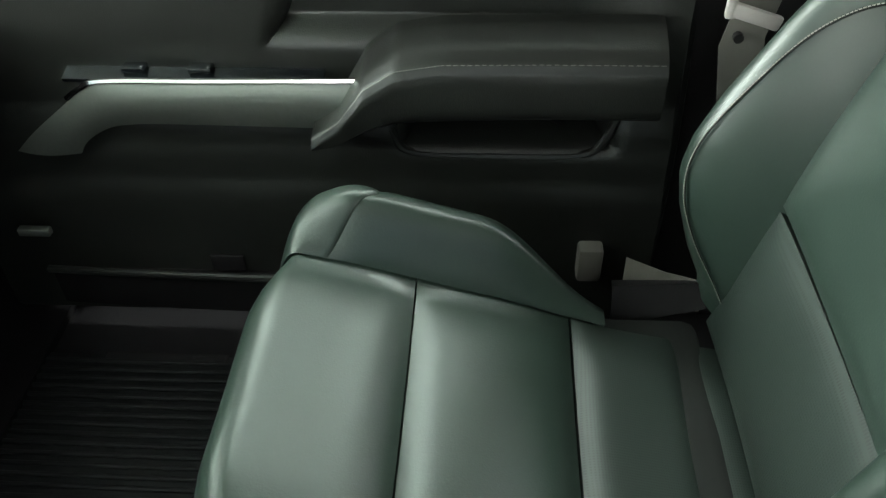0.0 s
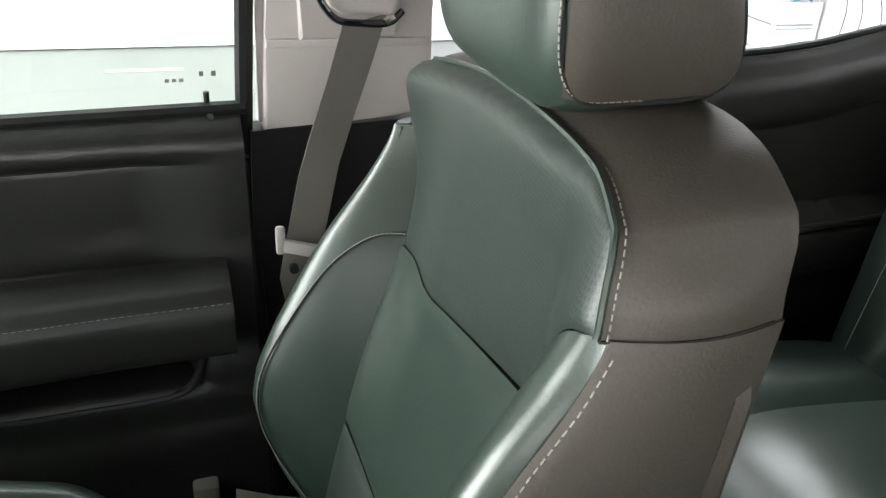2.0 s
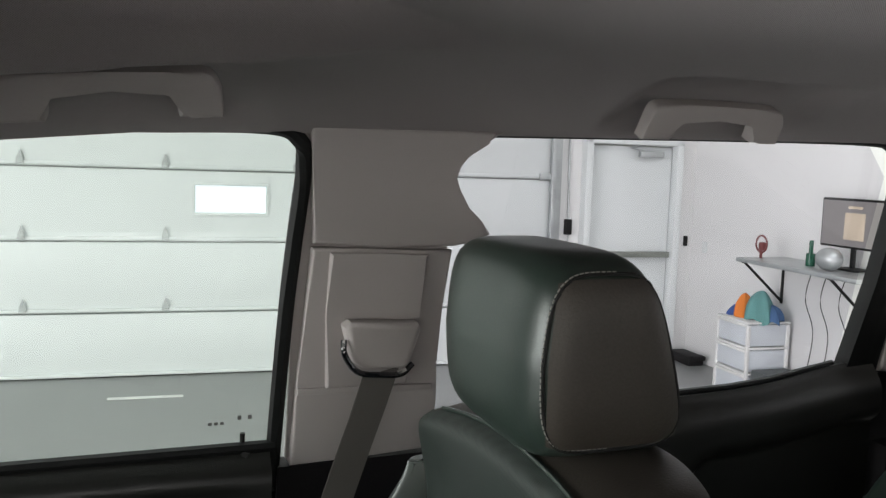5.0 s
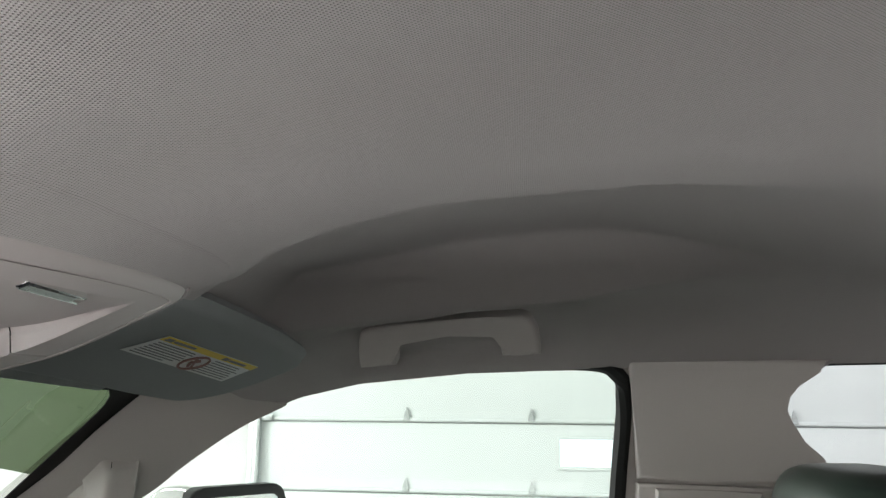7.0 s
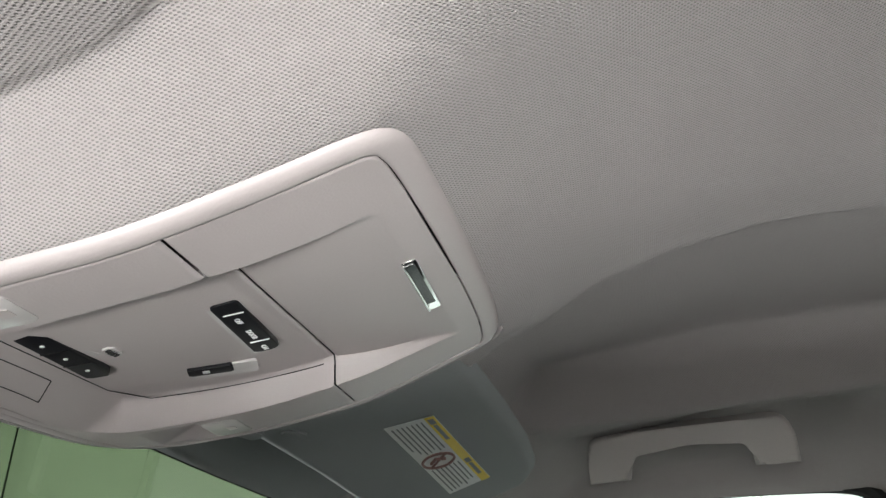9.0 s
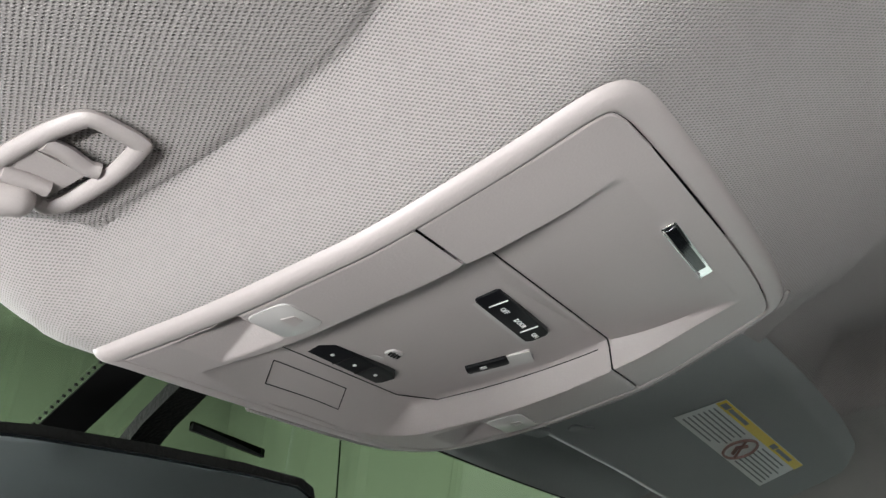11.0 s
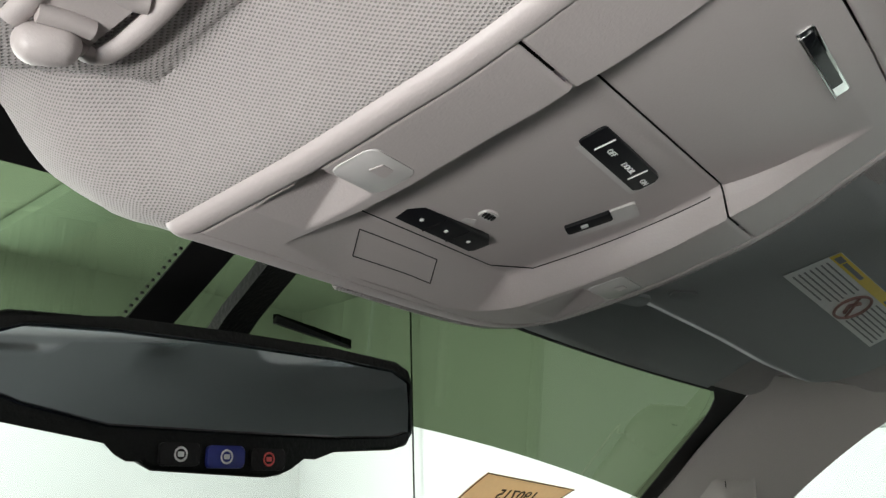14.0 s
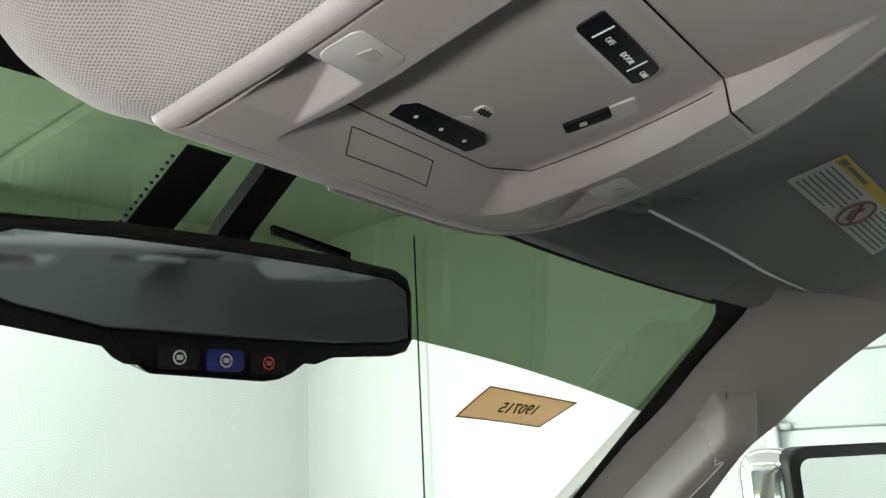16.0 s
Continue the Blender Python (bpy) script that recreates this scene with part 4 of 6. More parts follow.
part("shoulder_panel", puffed(cap_at, 70, 18, 0.007, 0.0, -0.008, 2.4, -1), M_SIDE, seat, "brownish black leather over the shoulder", angle=60)
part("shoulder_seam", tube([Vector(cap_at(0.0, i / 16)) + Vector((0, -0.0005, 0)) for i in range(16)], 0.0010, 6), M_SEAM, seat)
part("back_cover", sheet(lambda u, v: (0.472 + 0.03 * math.sin(math.pi * u) - 0.05 * (1 - v) + 0.012 * math.sin(math.pi * u), 0.112 + 0.50 * u, 0.90 + 0.645 * v - 0.10 * v * abs(2 * u - 1) ** 6), 24, 12, 0.01), M_SIDE, seat, "leather back of the seat", angle=60)
part("core", sheet(lambda u, v: (back_x(0.15 + 0.40 * u, 0.95 + 0.57 * v) + 0.012, 0.15 + 0.40 * u, 0.95 + 0.57 * v), 20, 24, -0.02), M_LEATHER, seat)


def stitches(line, step=0.0066, length=0.0042, r=0.0006):
    bm = bmesh.new()
    pts = [Vector(p) for p in line]
    run = [0.0]
    for a, c in zip(pts, pts[1:]):
        run.append(run[-1] + (c - a).length)

    def at(s):
        return Vector([float(np.interp(s, run, [p[k] for p in pts])) for k in range(3)])

    for i in range(int(run[-1] / step)):
        tube([at(i * step), at(i * step + length)], r, 5, bm=bm)
    return bm


edge_line = [(front_edge(z) + 0.004, 0.1235, z) for z in np.linspace(1.01, 1.484, 40)]
part("edge_stitching", stitches(edge_line), M_THREAD, seat, "pale stitches along the inner edge")
up_line = [Vector(p) + Vector((0.004, -0.0025, 0.001)) for p in CAP_F[0:20]]
part("upper_stitching", stitches(up_line, 0.0056, 0.0036, 0.0006), M_THREAD, seat, "pale stitches along the upper edge")
part("piping", tube([Vector(p) + Vector((-0.001, 0, 0.001)) for p in CAP_F[0:-4]], 0.0022, 6), M_LEATHER, seat)
inner = [(back_x(0.2075, z) - 0.006, 0.2075, z) for z in np.linspace(1.04, 1.385, 30)]
part("inner_stitching", stitches(inner, 0.0042, 0.003, 0.0006), M_THREAD, seat)
wing = curve([Vector(outer_at(u, (z - 0.95) / 0.50)) + Vector((-0.005, -0.004, 0)) for u, z in ((0.0, 1.338), (0.16, 1.333), (0.29, 1.30), (0.36, 1.24), (0.40, 1.17), (0.40, 1.11), (0.33, 1.05), (0.16, 1.00), (0.03, 0.975))], 10)
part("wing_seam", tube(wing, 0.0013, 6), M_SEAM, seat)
part("wing_stitching", stitches([Vector(p) + Vector((-0.0015, -0.002, 0.002)) for p in wing], 0.0036, 0.0026, 0.0006), M_THREAD, seat)


# cushion
def cushion_z(x, y):
    a = y - SEAT_Y
    z = 1.056 - 0.30 * (x + 0.12) + 0.35 * max(0.0, x - 0.10) ** 2 - 0.006
    z += 0.066 * smooth(0.160, 0.215, a) * smooth(0.175, 0.035, x) * (1 - 0.85 * smooth(-0.10, -0.205, x)) + 0.050 * smooth(0.160, 0.215, -a)
    round_off = 0.014 * smooth(0.08, 0.18, abs(a))
    z -= 0.11 * smooth(-0.175 + round_off, -0.235 + round_off, x) ** 2
    z -= 0.012 * (1 - (a / 0.2) ** 2) * (abs(a) < 0.2)
    return z


def seat_panel(x0, x1, y0, y1):
    return lambda u, v: (x0 + (x1 - x0) * u, y0 + (y1 - y0) * v, cushion_z(x0 + (x1 - x0) * u, y0 + (y1 - y0) * v))


def front_at(u, v):
    y = 0.188 + 0.337 * v
    if u < 0.35:
        t = u / 0.35
        return (-0.218 - 0.004 * t - 0.006 * math.sin(math.pi * t) + 0.008 * smooth(0.12, 0.17, y - SEAT_Y), y, 0.86 + (cushion_z(-0.222 + 0.008 * smooth(0.12, 0.17, y - SEAT_Y), y) - 0.86) * t)
    t = (u - 0.35) / 0.65
    x0 = -0.222 + 0.008 * smooth(0.12, 0.17, y - SEAT_Y)
    x = x0 + (-0.042 - x0) * t
    return (x, y, cushion_z(x, y))


part("front_panel", puffed(front_at, 40, 26, 0.009, 0.004, 0.012, 6), M_LEATHER, seat, "smooth leather front of the cushion", angle=60)
part("centre_panel", puffed(seat_panel(-0.040, 0.132, 0.188, 0.525), 26, 26, 0.011, 0.004, 0.012, 5), M_LEATHER, seat, angle=60)
part("rear_panel", puffed(seat_panel(0.135, 0.262, 0.188, 0.525), 20, 26, 0.009, 0.004, 0.012, 5), M_PERF, seat, angle=60)
part("tail_panel", puffed(seat_panel(0.265, 0.36, 0.20, 0.52), 12, 20, 0.006, 0.004, 0.012, 5), M_PERF, seat, angle=60)


def cheek(sgn, x0, x1):
    def at(u, v):
        x = x0 + (x1 - x0) * u + (-0.020 + 0.11 * min(v, 0.5)) * (u if x0 < -0.2 else 1 - u)
        s = v * 1.6
        if s < 0.8:
            a = 0.170 + 0.055 * s / 0.8
            z = cushion_z(x, SEAT_Y + sgn * a)
        else:
            t = (s - 0.8) / 0.8
            a = 0.225 + 0.030 * math.sin(t * math.pi / 2)
            z = cushion_z(x, SEAT_Y + sgn * 0.225) - 0.13 * (1 - math.cos(t * math.pi / 2))
        front = smooth(-0.15, -0.215, x)
        back = smooth(0.02, 0.20, x)
        return (x, SEAT_Y + sgn * (a - 0.035 * front * v - 0.055 * back * v), z - 0.05 * front * v - 0.035 * back * (v > 0.3) * (v - 0.3))
    return puffed(at, 34, 26, 0.002, 0.0005, 0.01 * sgn, 18, sgn)


for sgn, lab in ((1, "outer cushion bolster"), (-1, "inner cushion bolster")):
    part("cushion_bolster", cheek(sgn, -0.1195, 0.174), M_LEATHER, seat, lab, angle=60)
    part("bolster_cap", cheek(sgn, -0.216, -0.120), M_LEATHER, seat, lab, angle=60)
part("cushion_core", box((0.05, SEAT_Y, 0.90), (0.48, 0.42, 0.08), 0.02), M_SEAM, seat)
part("seat_base", box((0.07, SEAT_Y, 0.80), (0.46, 0.40, 0.16), 0.02), M_DARK, seat, "black plastic seat base")
part("recline_cover", merge(sheet(lambda u, v: (0.19 + 0.11 * u, 0.575 + 0.02 * v, 0.905 + 0.035 * u + 0.05 * v * (1 - 0.5 * u)), 6, 4, 0.02)), M_DARK, seat, "black hinge cover")

# head restraint
def pad_point(q, c, d):
    """A rounded pad: narrow at the top, deep at the bottom rear."""
    n = 5.0
    r = (abs(q[0]) ** n + abs(q[1]) ** n + abs(q[2]) ** n) ** (1 / n)
    x, y, z = (v / r for v in q)
    h = (z + 1) / 2
    fore = d[0] * (0.90 - 0.06 * h) + 0.012 * (0.5 - abs(h - 0.5))
    aft = d[0] * (1.34 - 0.84 * h ** 1.3)
    return Vector((c[0] + (x * fore if x < 0 else x * aft), c[1] + y * d[1] * (1.0 - 0.07 * (1 - h) ** 2), c[2] + z * d[2]))


def headrest_mesh(c, d):
    bm = bmesh.new()
    bmesh.ops.create_cube(bm, size=2.0)
    bmesh.ops.subdivide_edges(bm, edges=bm.edges, cuts=15, use_grid_fill=True)
    for v in bm.verts:
        v.co = pad_point(v.co, c, d)
    return bm


HR_C, HR_D = (0.457, SEAT_Y, 1.644), (0.072, 0.122, 0.087)
part("headrest", headrest_mesh(HR_C, HR_D), M_LEATHER, seat, "black leather head restraint", angle=80)
ring = []
for i in range(80):
    t = 2 * math.pi * i / 80
    ct, st = math.cos(t), math.sin(t)
    r = (abs(ct) ** 4 + abs(st) ** 4) ** -0.25
    ring.append(pad_point((0.90 * ct * r, -1.0, 0.90 * st * r), HR_C, HR_D) + Vector((0.0006 * ct, -0.0008, 0.0006 * st)))
part("headrest_piping", tube(ring, 0.0016, 5, closed=True), M_SEAM, seat)
part("headrest_stitching", stitches([p + Vector((-0.0025 if p.x < 0.45 else 0.001, -0.0012, 0.002)) for p in ring[20:62]], 0.0048, 0.0032, 0.0006), M_THREAD, seat, "pale stitches round the side of the head restraint")
part("side_cover", sheet(lambda u, v: pad_point(((2 * u - 1) * 0.84, -1.0, (2 * v - 1) * 0.84), HR_C, HR_D) + Vector((0, -0.0012, 0)), 16, 16, -0.001), M_SIDE, seat, "brownish black side of the head restraint", angle=60)
for y in (0.262, 0.448):
    part("headrest_post", tube([(0.480, y, 1.55), (0.472, y, 1.62)], 0.006, 10), M_CHROME, seat, "steel post")
    part("post_sleeve", tube([(0.484, y, 1.545), (0.484, y, 1.562)], 0.022, 18), M_DARK, seat, "black post sleeve")

# ---- seat belt of the front passenger ----
belt = thing("seat_belt", "grey webbing seat belt hanging at the pillar", "seat belt", (0.38, 0.77, 0.95))
part("slider_cover", plate([(0.352, 1.583), (0.36, 1.590), (0.452, 1.586), (0.456, 1.576), (0.444, 1.528), (0.436, 1.522), (0.382, 1.524), (0.366, 1.534)], lambda a, c, k: on_side(a, c, k - 0.052), 0.05, bevel=0.008), M_PILLAR, belt, "grey plastic cover of the belt guide")
part("guide_loop", tube(curve([on_side(0.352, 1.566, -0.045), on_side(0.354, 1.545, -0.052), on_side(0.372, 1.522, -0.056), on_side(0.40, 1.517, -0.057), on_side(0.43, 1.516, -0.056), on_side(0.448, 1.528, -0.048)], 6), 0.0042, 8), M_PIANO, belt, "black wire loop")
part("loop_tip", tube([on_side(0.426, 1.517, -0.058), on_side(0.437, 1.522, -0.055)], 0.005, 8), M_CHROME, belt, "bright end of the loop")
part("webbing", ribbon([on_side(0.405, 1.519, -0.050), on_side(0.392, 1.46, -0.047), on_side(0.374, 1.40, -0.052), (0.356, 0.770, 1.33), (0.334, 0.757, 1.245), (0.324, 0.752, 1.20), (0.345, 0.735, 1.05), (0.365, 0.705, 0.93)], (0.97, 0.05, 0.20), 0.052, 0.0014), M_BELT, belt, "grey woven webbing")
part("tongue", merge(box((0.330, 0.744, 1.236), (0.062, 0.010, 0.018), 0.004, m=Matrix.Rotation(radians(18), 4, "Y")), box((0.301, 0.744, 1.252), (0.012, 0.010, 0.038), 0.004)), M_PILLAR, belt, "pale plastic belt tongue")
part("stop_button", tube([(0.316, 0.740, 1.210), (0.316, 0.748, 1.210)], 0.006, 10), M_DARK, belt)
part("lower_strap", ribbon([(0.215, 0.66, 0.918), (0.262, 0.64, 0.912), (0.30, 0.60, 0.935)], (0.1, 0.5, 1.0), 0.040, 0.002), M_BELT, belt)
part("anchor", box((0.180, 0.735, 0.868), (0.035, 0.03, 0.06), 0.006), M_BELT, belt, "grey anchor cover")

# ---- rear seat ----
rseat = thing("rear_seat", "black leather rear bench seat", "car seat", (1.05, 0, 0.71))


def rback_x(y, z):
    return 1.13 + 0.28 * (z - 1.1) - 0.026 * smooth(0.46, 0.56, abs(y)) * (1 - smooth(1.30, 1.46, z)) + 0.05 * smooth(1.45, 1.52, z) ** 2


for y0, y1 in ((0.508, 0.06), (0.02, -0.36)):
    out = 0.609 if y0 > 0.4 else y0

    def top_at(u, v, y0=out, y1=y1):
        y = y0 + (y1 - y0) * (0.5 * u + 0.5 * u * u)
        low = 1.305 + 0.085 * smooth(0.515, 0.60, y)
        top = 1.527 - 0.085 * (1 - math.sqrt(max(0.0, 1 - max(0.0, (y - 0.47) / 0.142) ** 2)))
        z = low + (top - low) * v
        return (rback_x(y, z) + 0.040 * smooth(0.50, 0.612, y) ** 2 + 0.010 * smooth(0.85, 1.0, v) ** 2, y, z)

    part("backrest_panel", puffed(top_at, 40, 20, 0.008, 0.004, 0.02, 8), M_LEATHER, rseat, angle=60)
    part("backrest_insert", puffed(lambda u, v, y0=y0, y1=y1: (rback_x(y0 + (y1 - y0) * u, 1.15 + 0.152 * v), y0 + (y1 - y0) * u, 1.15 + 0.152 * v), 24, 14, 0.010, 0.004, 0.02, 5), M_LEATHER, rseat, angle=60)
    part("backrest_lower", puffed(lambda u, v, y0=y0, y1=y1: (rback_x(y0 + (y1 - y0) * u, 0.95 + 0.196 * v), y0 + (y1 - y0) * u, 0.95 + 0.196 * v), 24, 12, 0.010, 0.004, 0.02, 5), M_LEATHER, rseat, angle=60)
    part("cushion", puffed(lambda u, v, y0=y0, y1=y1: (0.74 + 0.42 * v, y0 + (y1 - y0) * u, 1.035 - 0.06 * v - 0.08 * (1 - v) ** 8), 24, 24, 0.012, 0.004, -0.05, 5), M_LEATHER, rseat, angle=60)
def wing_at(u, v):
    y = 0.690 - 0.180 * u
    top = 1.300 + 0.086 * smooth(0.512, 0.585, y) - 0.105 * smooth(0.605, 0.690, y)
    z = 0.95 + (top - 0.95) * v
    return (rback_x(y, z) + 0.055 * (1 - u) ** 2.5, y - 0.05 * (1 - v) * (1 - u), z)


part("side_bolster", puffed(wing_at, 24, 30, 0.010, 0.004, 0.02, 8), M_LEATHER, rseat, "rounded side bolster", angle=60)
part("cushion_side", puffed(lambda u, v: (0.76 + 0.40 * v, 0.65 - 0.142 * u, 1.045 - 0.06 * v - 0.05 * (1 - u) ** 4 - 0.05 * (1 - v) ** 8), 14, 20, 0.012, 0.004, -0.05, 5), M_LEATHER, rseat, angle=60)
seam_at = [wing_at(u, v) for u, v in ((1.0, 0.985), (0.72, 0.97), (0.56, 0.90), (0.47, 0.75), (0.44, 0.50), (0.44, 0.15))]
part("bolster_stitching", stitches(curve([Vector(p) + Vector((-0.012, 0, 0)) for p in seam_at], 10), 0.005, 0.0035, 0.0009), M_THREAD, rseat, "pale stitches")
part("seat_box", box((1.02, 0.0, 0.85), (0.50, 1.15, 0.26), 0.02), M_DARK, rseat, "dark seat base")
part("back_core", box((1.30, 0.0, 1.15), (0.16, 1.10, 0.60), 0.03), M_SEAM, rseat)
for y in (0.36, -0.16):
    part("headrest", headrest_mesh((1.30, y, 1.57), (0.05, 0.115, 0.055)), M_LEATHER, rseat, "black leather head restraint", angle=80)

rbelt = thing("seat_belt", "grey webbing rear seat belt at the quarter trim", "seat belt", (1.38, 0.72, 1.36))
part("webbing", ribbon([(1.433, 0.706, 1.678), (1.42, 0.70, 1.62), (1.395, 0.70, 1.50), (1.355, 0.70, 1.385)], (0.62, -0.75, -0.17), 0.052, 0.0014), M_BELT, rbelt, "grey woven webbing")
part("guide_loop", tube(curve([(1.398, 0.712, 1.71), (1.40, 0.700, 1.69), (1.43, 0.690, 1.668), (1.462, 0.690, 1.648), (1.468, 0.700, 1.636)], 6), 0.006, 8), M_BLACK, rbelt, "black belt guide")
part("guide_end", tube([(1.400, 0.700, 1.712), (1.400, 0.718, 1.712)], 0.014, 12), M_BLACK, rbelt)
part("guide_end", tube([(1.466, 0.690, 1.642), (1.466, 0.708, 1.642)], 0.011, 12), M_BLACK, rbelt)
part("tongue", merge(box((1.348, 0.690, 1.372), (0.055, 0.010, 0.016), 0.004, m=Matrix.Rotation(radians(30), 4, "Y")), box((1.330, 0.690, 1.392), (0.012, 0.010, 0.03), 0.004)), M_PILLAR, rbelt, "pale plastic belt tongue")
part("lower_webbing", ribbon([(1.350, 0.695, 1.37), (1.33, 0.69, 1.30), (1.31, 0.68, 1.15)], (0.8, 0.25, -0.3), 0.05, 0.0014), M_BLACK, rbelt)

# ---- dashboard and footwell ----
dash = thing("dashboard", "dark lower dashboard over the footwell", "dashboard", (-0.85, 0, 0.9))
part("body", sheet(lambda u, v: (-0.68 - 0.14 * math.cos(math.pi * min(1, u * 1.2)) * (u < 0.84) - 0.5 * max(0, u - 0.6) / 0.4, (2 * v - 1) * 0.80, 0.88 + 0.30 * smooth(0.0, 0.6, u) + 0.05 * smooth(0.6, 1.0, u)), 30, 12, 0.03), M_DARK, dash, "black dashboard moulding")
part("kick_panel", box((-0.80, 0.79, 0.90), (0.40, 0.03, 0.40), 0.01), M_DARK, dash)
part("vent_tab", box((-0.592, 0.705, 0.928), (0.045, 0.012, 0.012), 0.002), M_SILVER, dash, "small pale tab")
matt = thing("floor_mat", "black ridged rubber floor mat in the footwell", "floor mat", (-0.48, 0.42, 0.705))
part("base", box((-0.50, 0.44, 0.709), (0.50, 0.46, 0.006), 0.002), M_MAT, matt)
ribmesh = finish(box((0, 0, 0), (0.48, 0.007, 0.006), 0.002, 1), "rib", M_MAT)
for i in range(27):
    ob = new("rib", ribmesh)
    ob.parent = matt
    ob.location = (-0.02, 0.02 - 0.215 + 0.0165 * i, 0.0095)
solo("sill_plate", merge(box((-0.446, 0.662, 0.708), (0.19, 0.024, 0.012), 0.003), box((-0.38, 0.662, 0.715), (0.05, 0.010, 0.003), 0.001)), M_DARK, "worn dark sill plate at the door foot", "sill plate")


# ---- overhead console ----
console = thing("overhead_console", "pale grey plastic overhead console with lamps and switches", "overhead console", (-0.18, 0.01, 1.78))


def bank(t):
    """A straight slope from 0 to 1 with slightly eased ends."""
    return 0.8 * min(1.0, max(0.0, t)) + 0.2 * smooth(0, 1, t)


LIP_D = table([(-0.255, -0.0935), (-0.24, -0.092), (-0.215, -0.0885), (-0.187, -0.0875), (-0.152, -0.0855), (-0.13, -0.0815), (-0.106, -0.072), (-0.09, -0.0665), (-0.06, -0.0645)], 0.006)
LIP_P = table([(-0.2745, 0.067), (-0.266, 0.080), (-0.255, 0.0855), (-0.231, 0.0885), (-0.20, 0.090), (-0.166, 0.0915), (-0.139, 0.0905), (-0.11, 0.098), (-0.078, 0.1085), (-0.06, 0.114)], 0.006)
WALL_P = table([(-0.27, 0.014), (-0.24, 0.0135), (-0.2, 0.0095), (-0.165, 0.0055), (-0.14, 0.0035), (-0.05, 0.0035)], 0.01)
LIP_F = table([(-0.12, -0.243), (-0.0915, -0.2535), (-0.052, -0.2677), (-0.005, -0.2765), (0.038, -0.2795), (0.067, -0.2755), (0.085, -0.268), (0.11, -0.250)], 0.008)


def trough(x, y):
    """The hollow along the middle of the console: a flat floor between steep walls, a long slope in front."""
    deep = 0.0165 * (1 - min(1.0, max(0.0, (x + 0.143) / 0.070)))
    f = LIP_F(y)
    fore = (x - f) / max(0.008, -0.2500 - 0.109 * y - f)
    side_p = (LIP_P(x) - y) / WALL_P(x)
    side_d = (y - LIP_D(x)) / 0.0055
    t = min(fore, side_d, 1.0)
    k = max(0.0, 1 - abs(t - side_p) / 0.35)
    t = min(t, side_p) - 0.0875 * k * k
    return deep * bank(t)


LAMPS_UP = ((-0.1947, -0.1067, 0.0275, 0.0185, -0.2045, -0.1240, -0.0945, 0.034), (-0.2150, 0.1145, 0.0350, 0.0215, -0.2265, 0.0930, 0.1300, 0.036))


def scoop(x, y):
    """The hollows that the reading lamps shine through."""
    out = 0.0
    for _, ly, _, _, lx, y0, y1, run in LAMPS_UP:
        lx -= 0.11 * (y - ly)
        u = (lx - x) / run
        if 0 < u < 1 and y0 < y < y1:
            out += 0.0115 * (1 - u) * bank((y - y0) / 0.0022) * bank((y1 - y) / (0.011 * (1 - u) + 0.001)) * bank(u / 0.05)
    return out


def face(x, y):
    return scoop(x, y) + CONSOLE_Z(x, y) - 0.004 + trough(x, y)


# the opening inside the rim: its two sides for each x
WELL = [(x - nx * 0.0106, y - ny * 0.0106) for x, y, nx, ny in RING]
WELL_X = (min(p[0] for p in WELL) + 0.0004, max(p[0] for p in WELL) - 0.0004)


def well_sides(x):
    cross = []
    for (ax, ay), (cx, cy) in zip(WELL, WELL[1:] + WELL[:1]):
        if (ax - x) * (cx - x) <= 0 and ax != cx:
            cross.append(ay + (cy - ay) * (x - ax) / (cx - ax))
    return min(cross), max(cross)


WELL_ROWS = [(x, *well_sides(x)) for x in np.linspace(*WELL_X, 260)]
WELL_D, WELL_P = table([(r[0], r[1]) for r in WELL_ROWS]), table([(r[0], r[2]) for r in WELL_ROWS])


def console_panel(x0, x1):
    """One panel of the face: its columns follow the creases of the trough."""
    def at(u, v):
        xn = x0 + (x1 - x0) * u
        lo, hi = WELL_D(xn), WELL_P(xn)
        lines = [lo, LIP_D(xn), LIP_D(xn) + 0.0055, LIP_P(xn) - WALL_P(xn), LIP_P(xn), hi]
        lines = sorted(min(hi, max(lo, c)) for c in lines)
        y = float(np.interp(v, [0.0, 0.20, 0.28, 0.66, 0.78, 1.0], lines))
        shear = smooth(-0.27, -0.19, xn) * (1 - smooth(-0.11, -0.075, xn))
        x = xn - 0.056 * y * shear
        lip = 0.0009 * (smooth(0.0012, 0.0, y - lo) + smooth(0.0012, 0.0, hi - y) + (smooth(0.0012, 0.0, xn - x0) if x0 > -0.2 else 0) + (smooth(0.0012, 0.0, x1 - xn) if x1 < -0.1 else 0))
        return (x, y, face(x, y) + lip)
    return sheet(at, 150 if x0 < -0.2 else 80, 200, -0.003)


panel = part("front_panel", console_panel(WELL_X[0], -0.1364), M_CONSOLE, console, "pale grey front panel", angle=38)
holder = part("glasses_holder", console_panel(-0.1354, WELL_X[1]), M_CONSOLE, console, "pale grey flap of the glasses holder", angle=38)
bm = bmesh.new()
loops = []
for d, dz in ((-0.003, 0.012), (0.0, 0.0015), (0.0008, -0.0014), (0.0022, -0.0032), (0.0045, -0.0042), (0.0080, -0.0046), (0.0094, -0.0044), (0.0101, -0.0036), (0.0102, 0.003)):
    loops.append([bm.verts.new((x - nx * d, y - ny * d, CONSOLE_Z(x - nx * d, y - ny * d) + dz)) for x, y, nx, ny in RING])
for a, c in zip(loops, loops[1:]):
    for i in range(len(a)):
        j = (i + 1) % len(a)
        bm.faces.new((a[i], a[j], c[j], c[i]))
part("rim", bm, M_CONSOLE, console, "rounded rim round the console", angle=60)


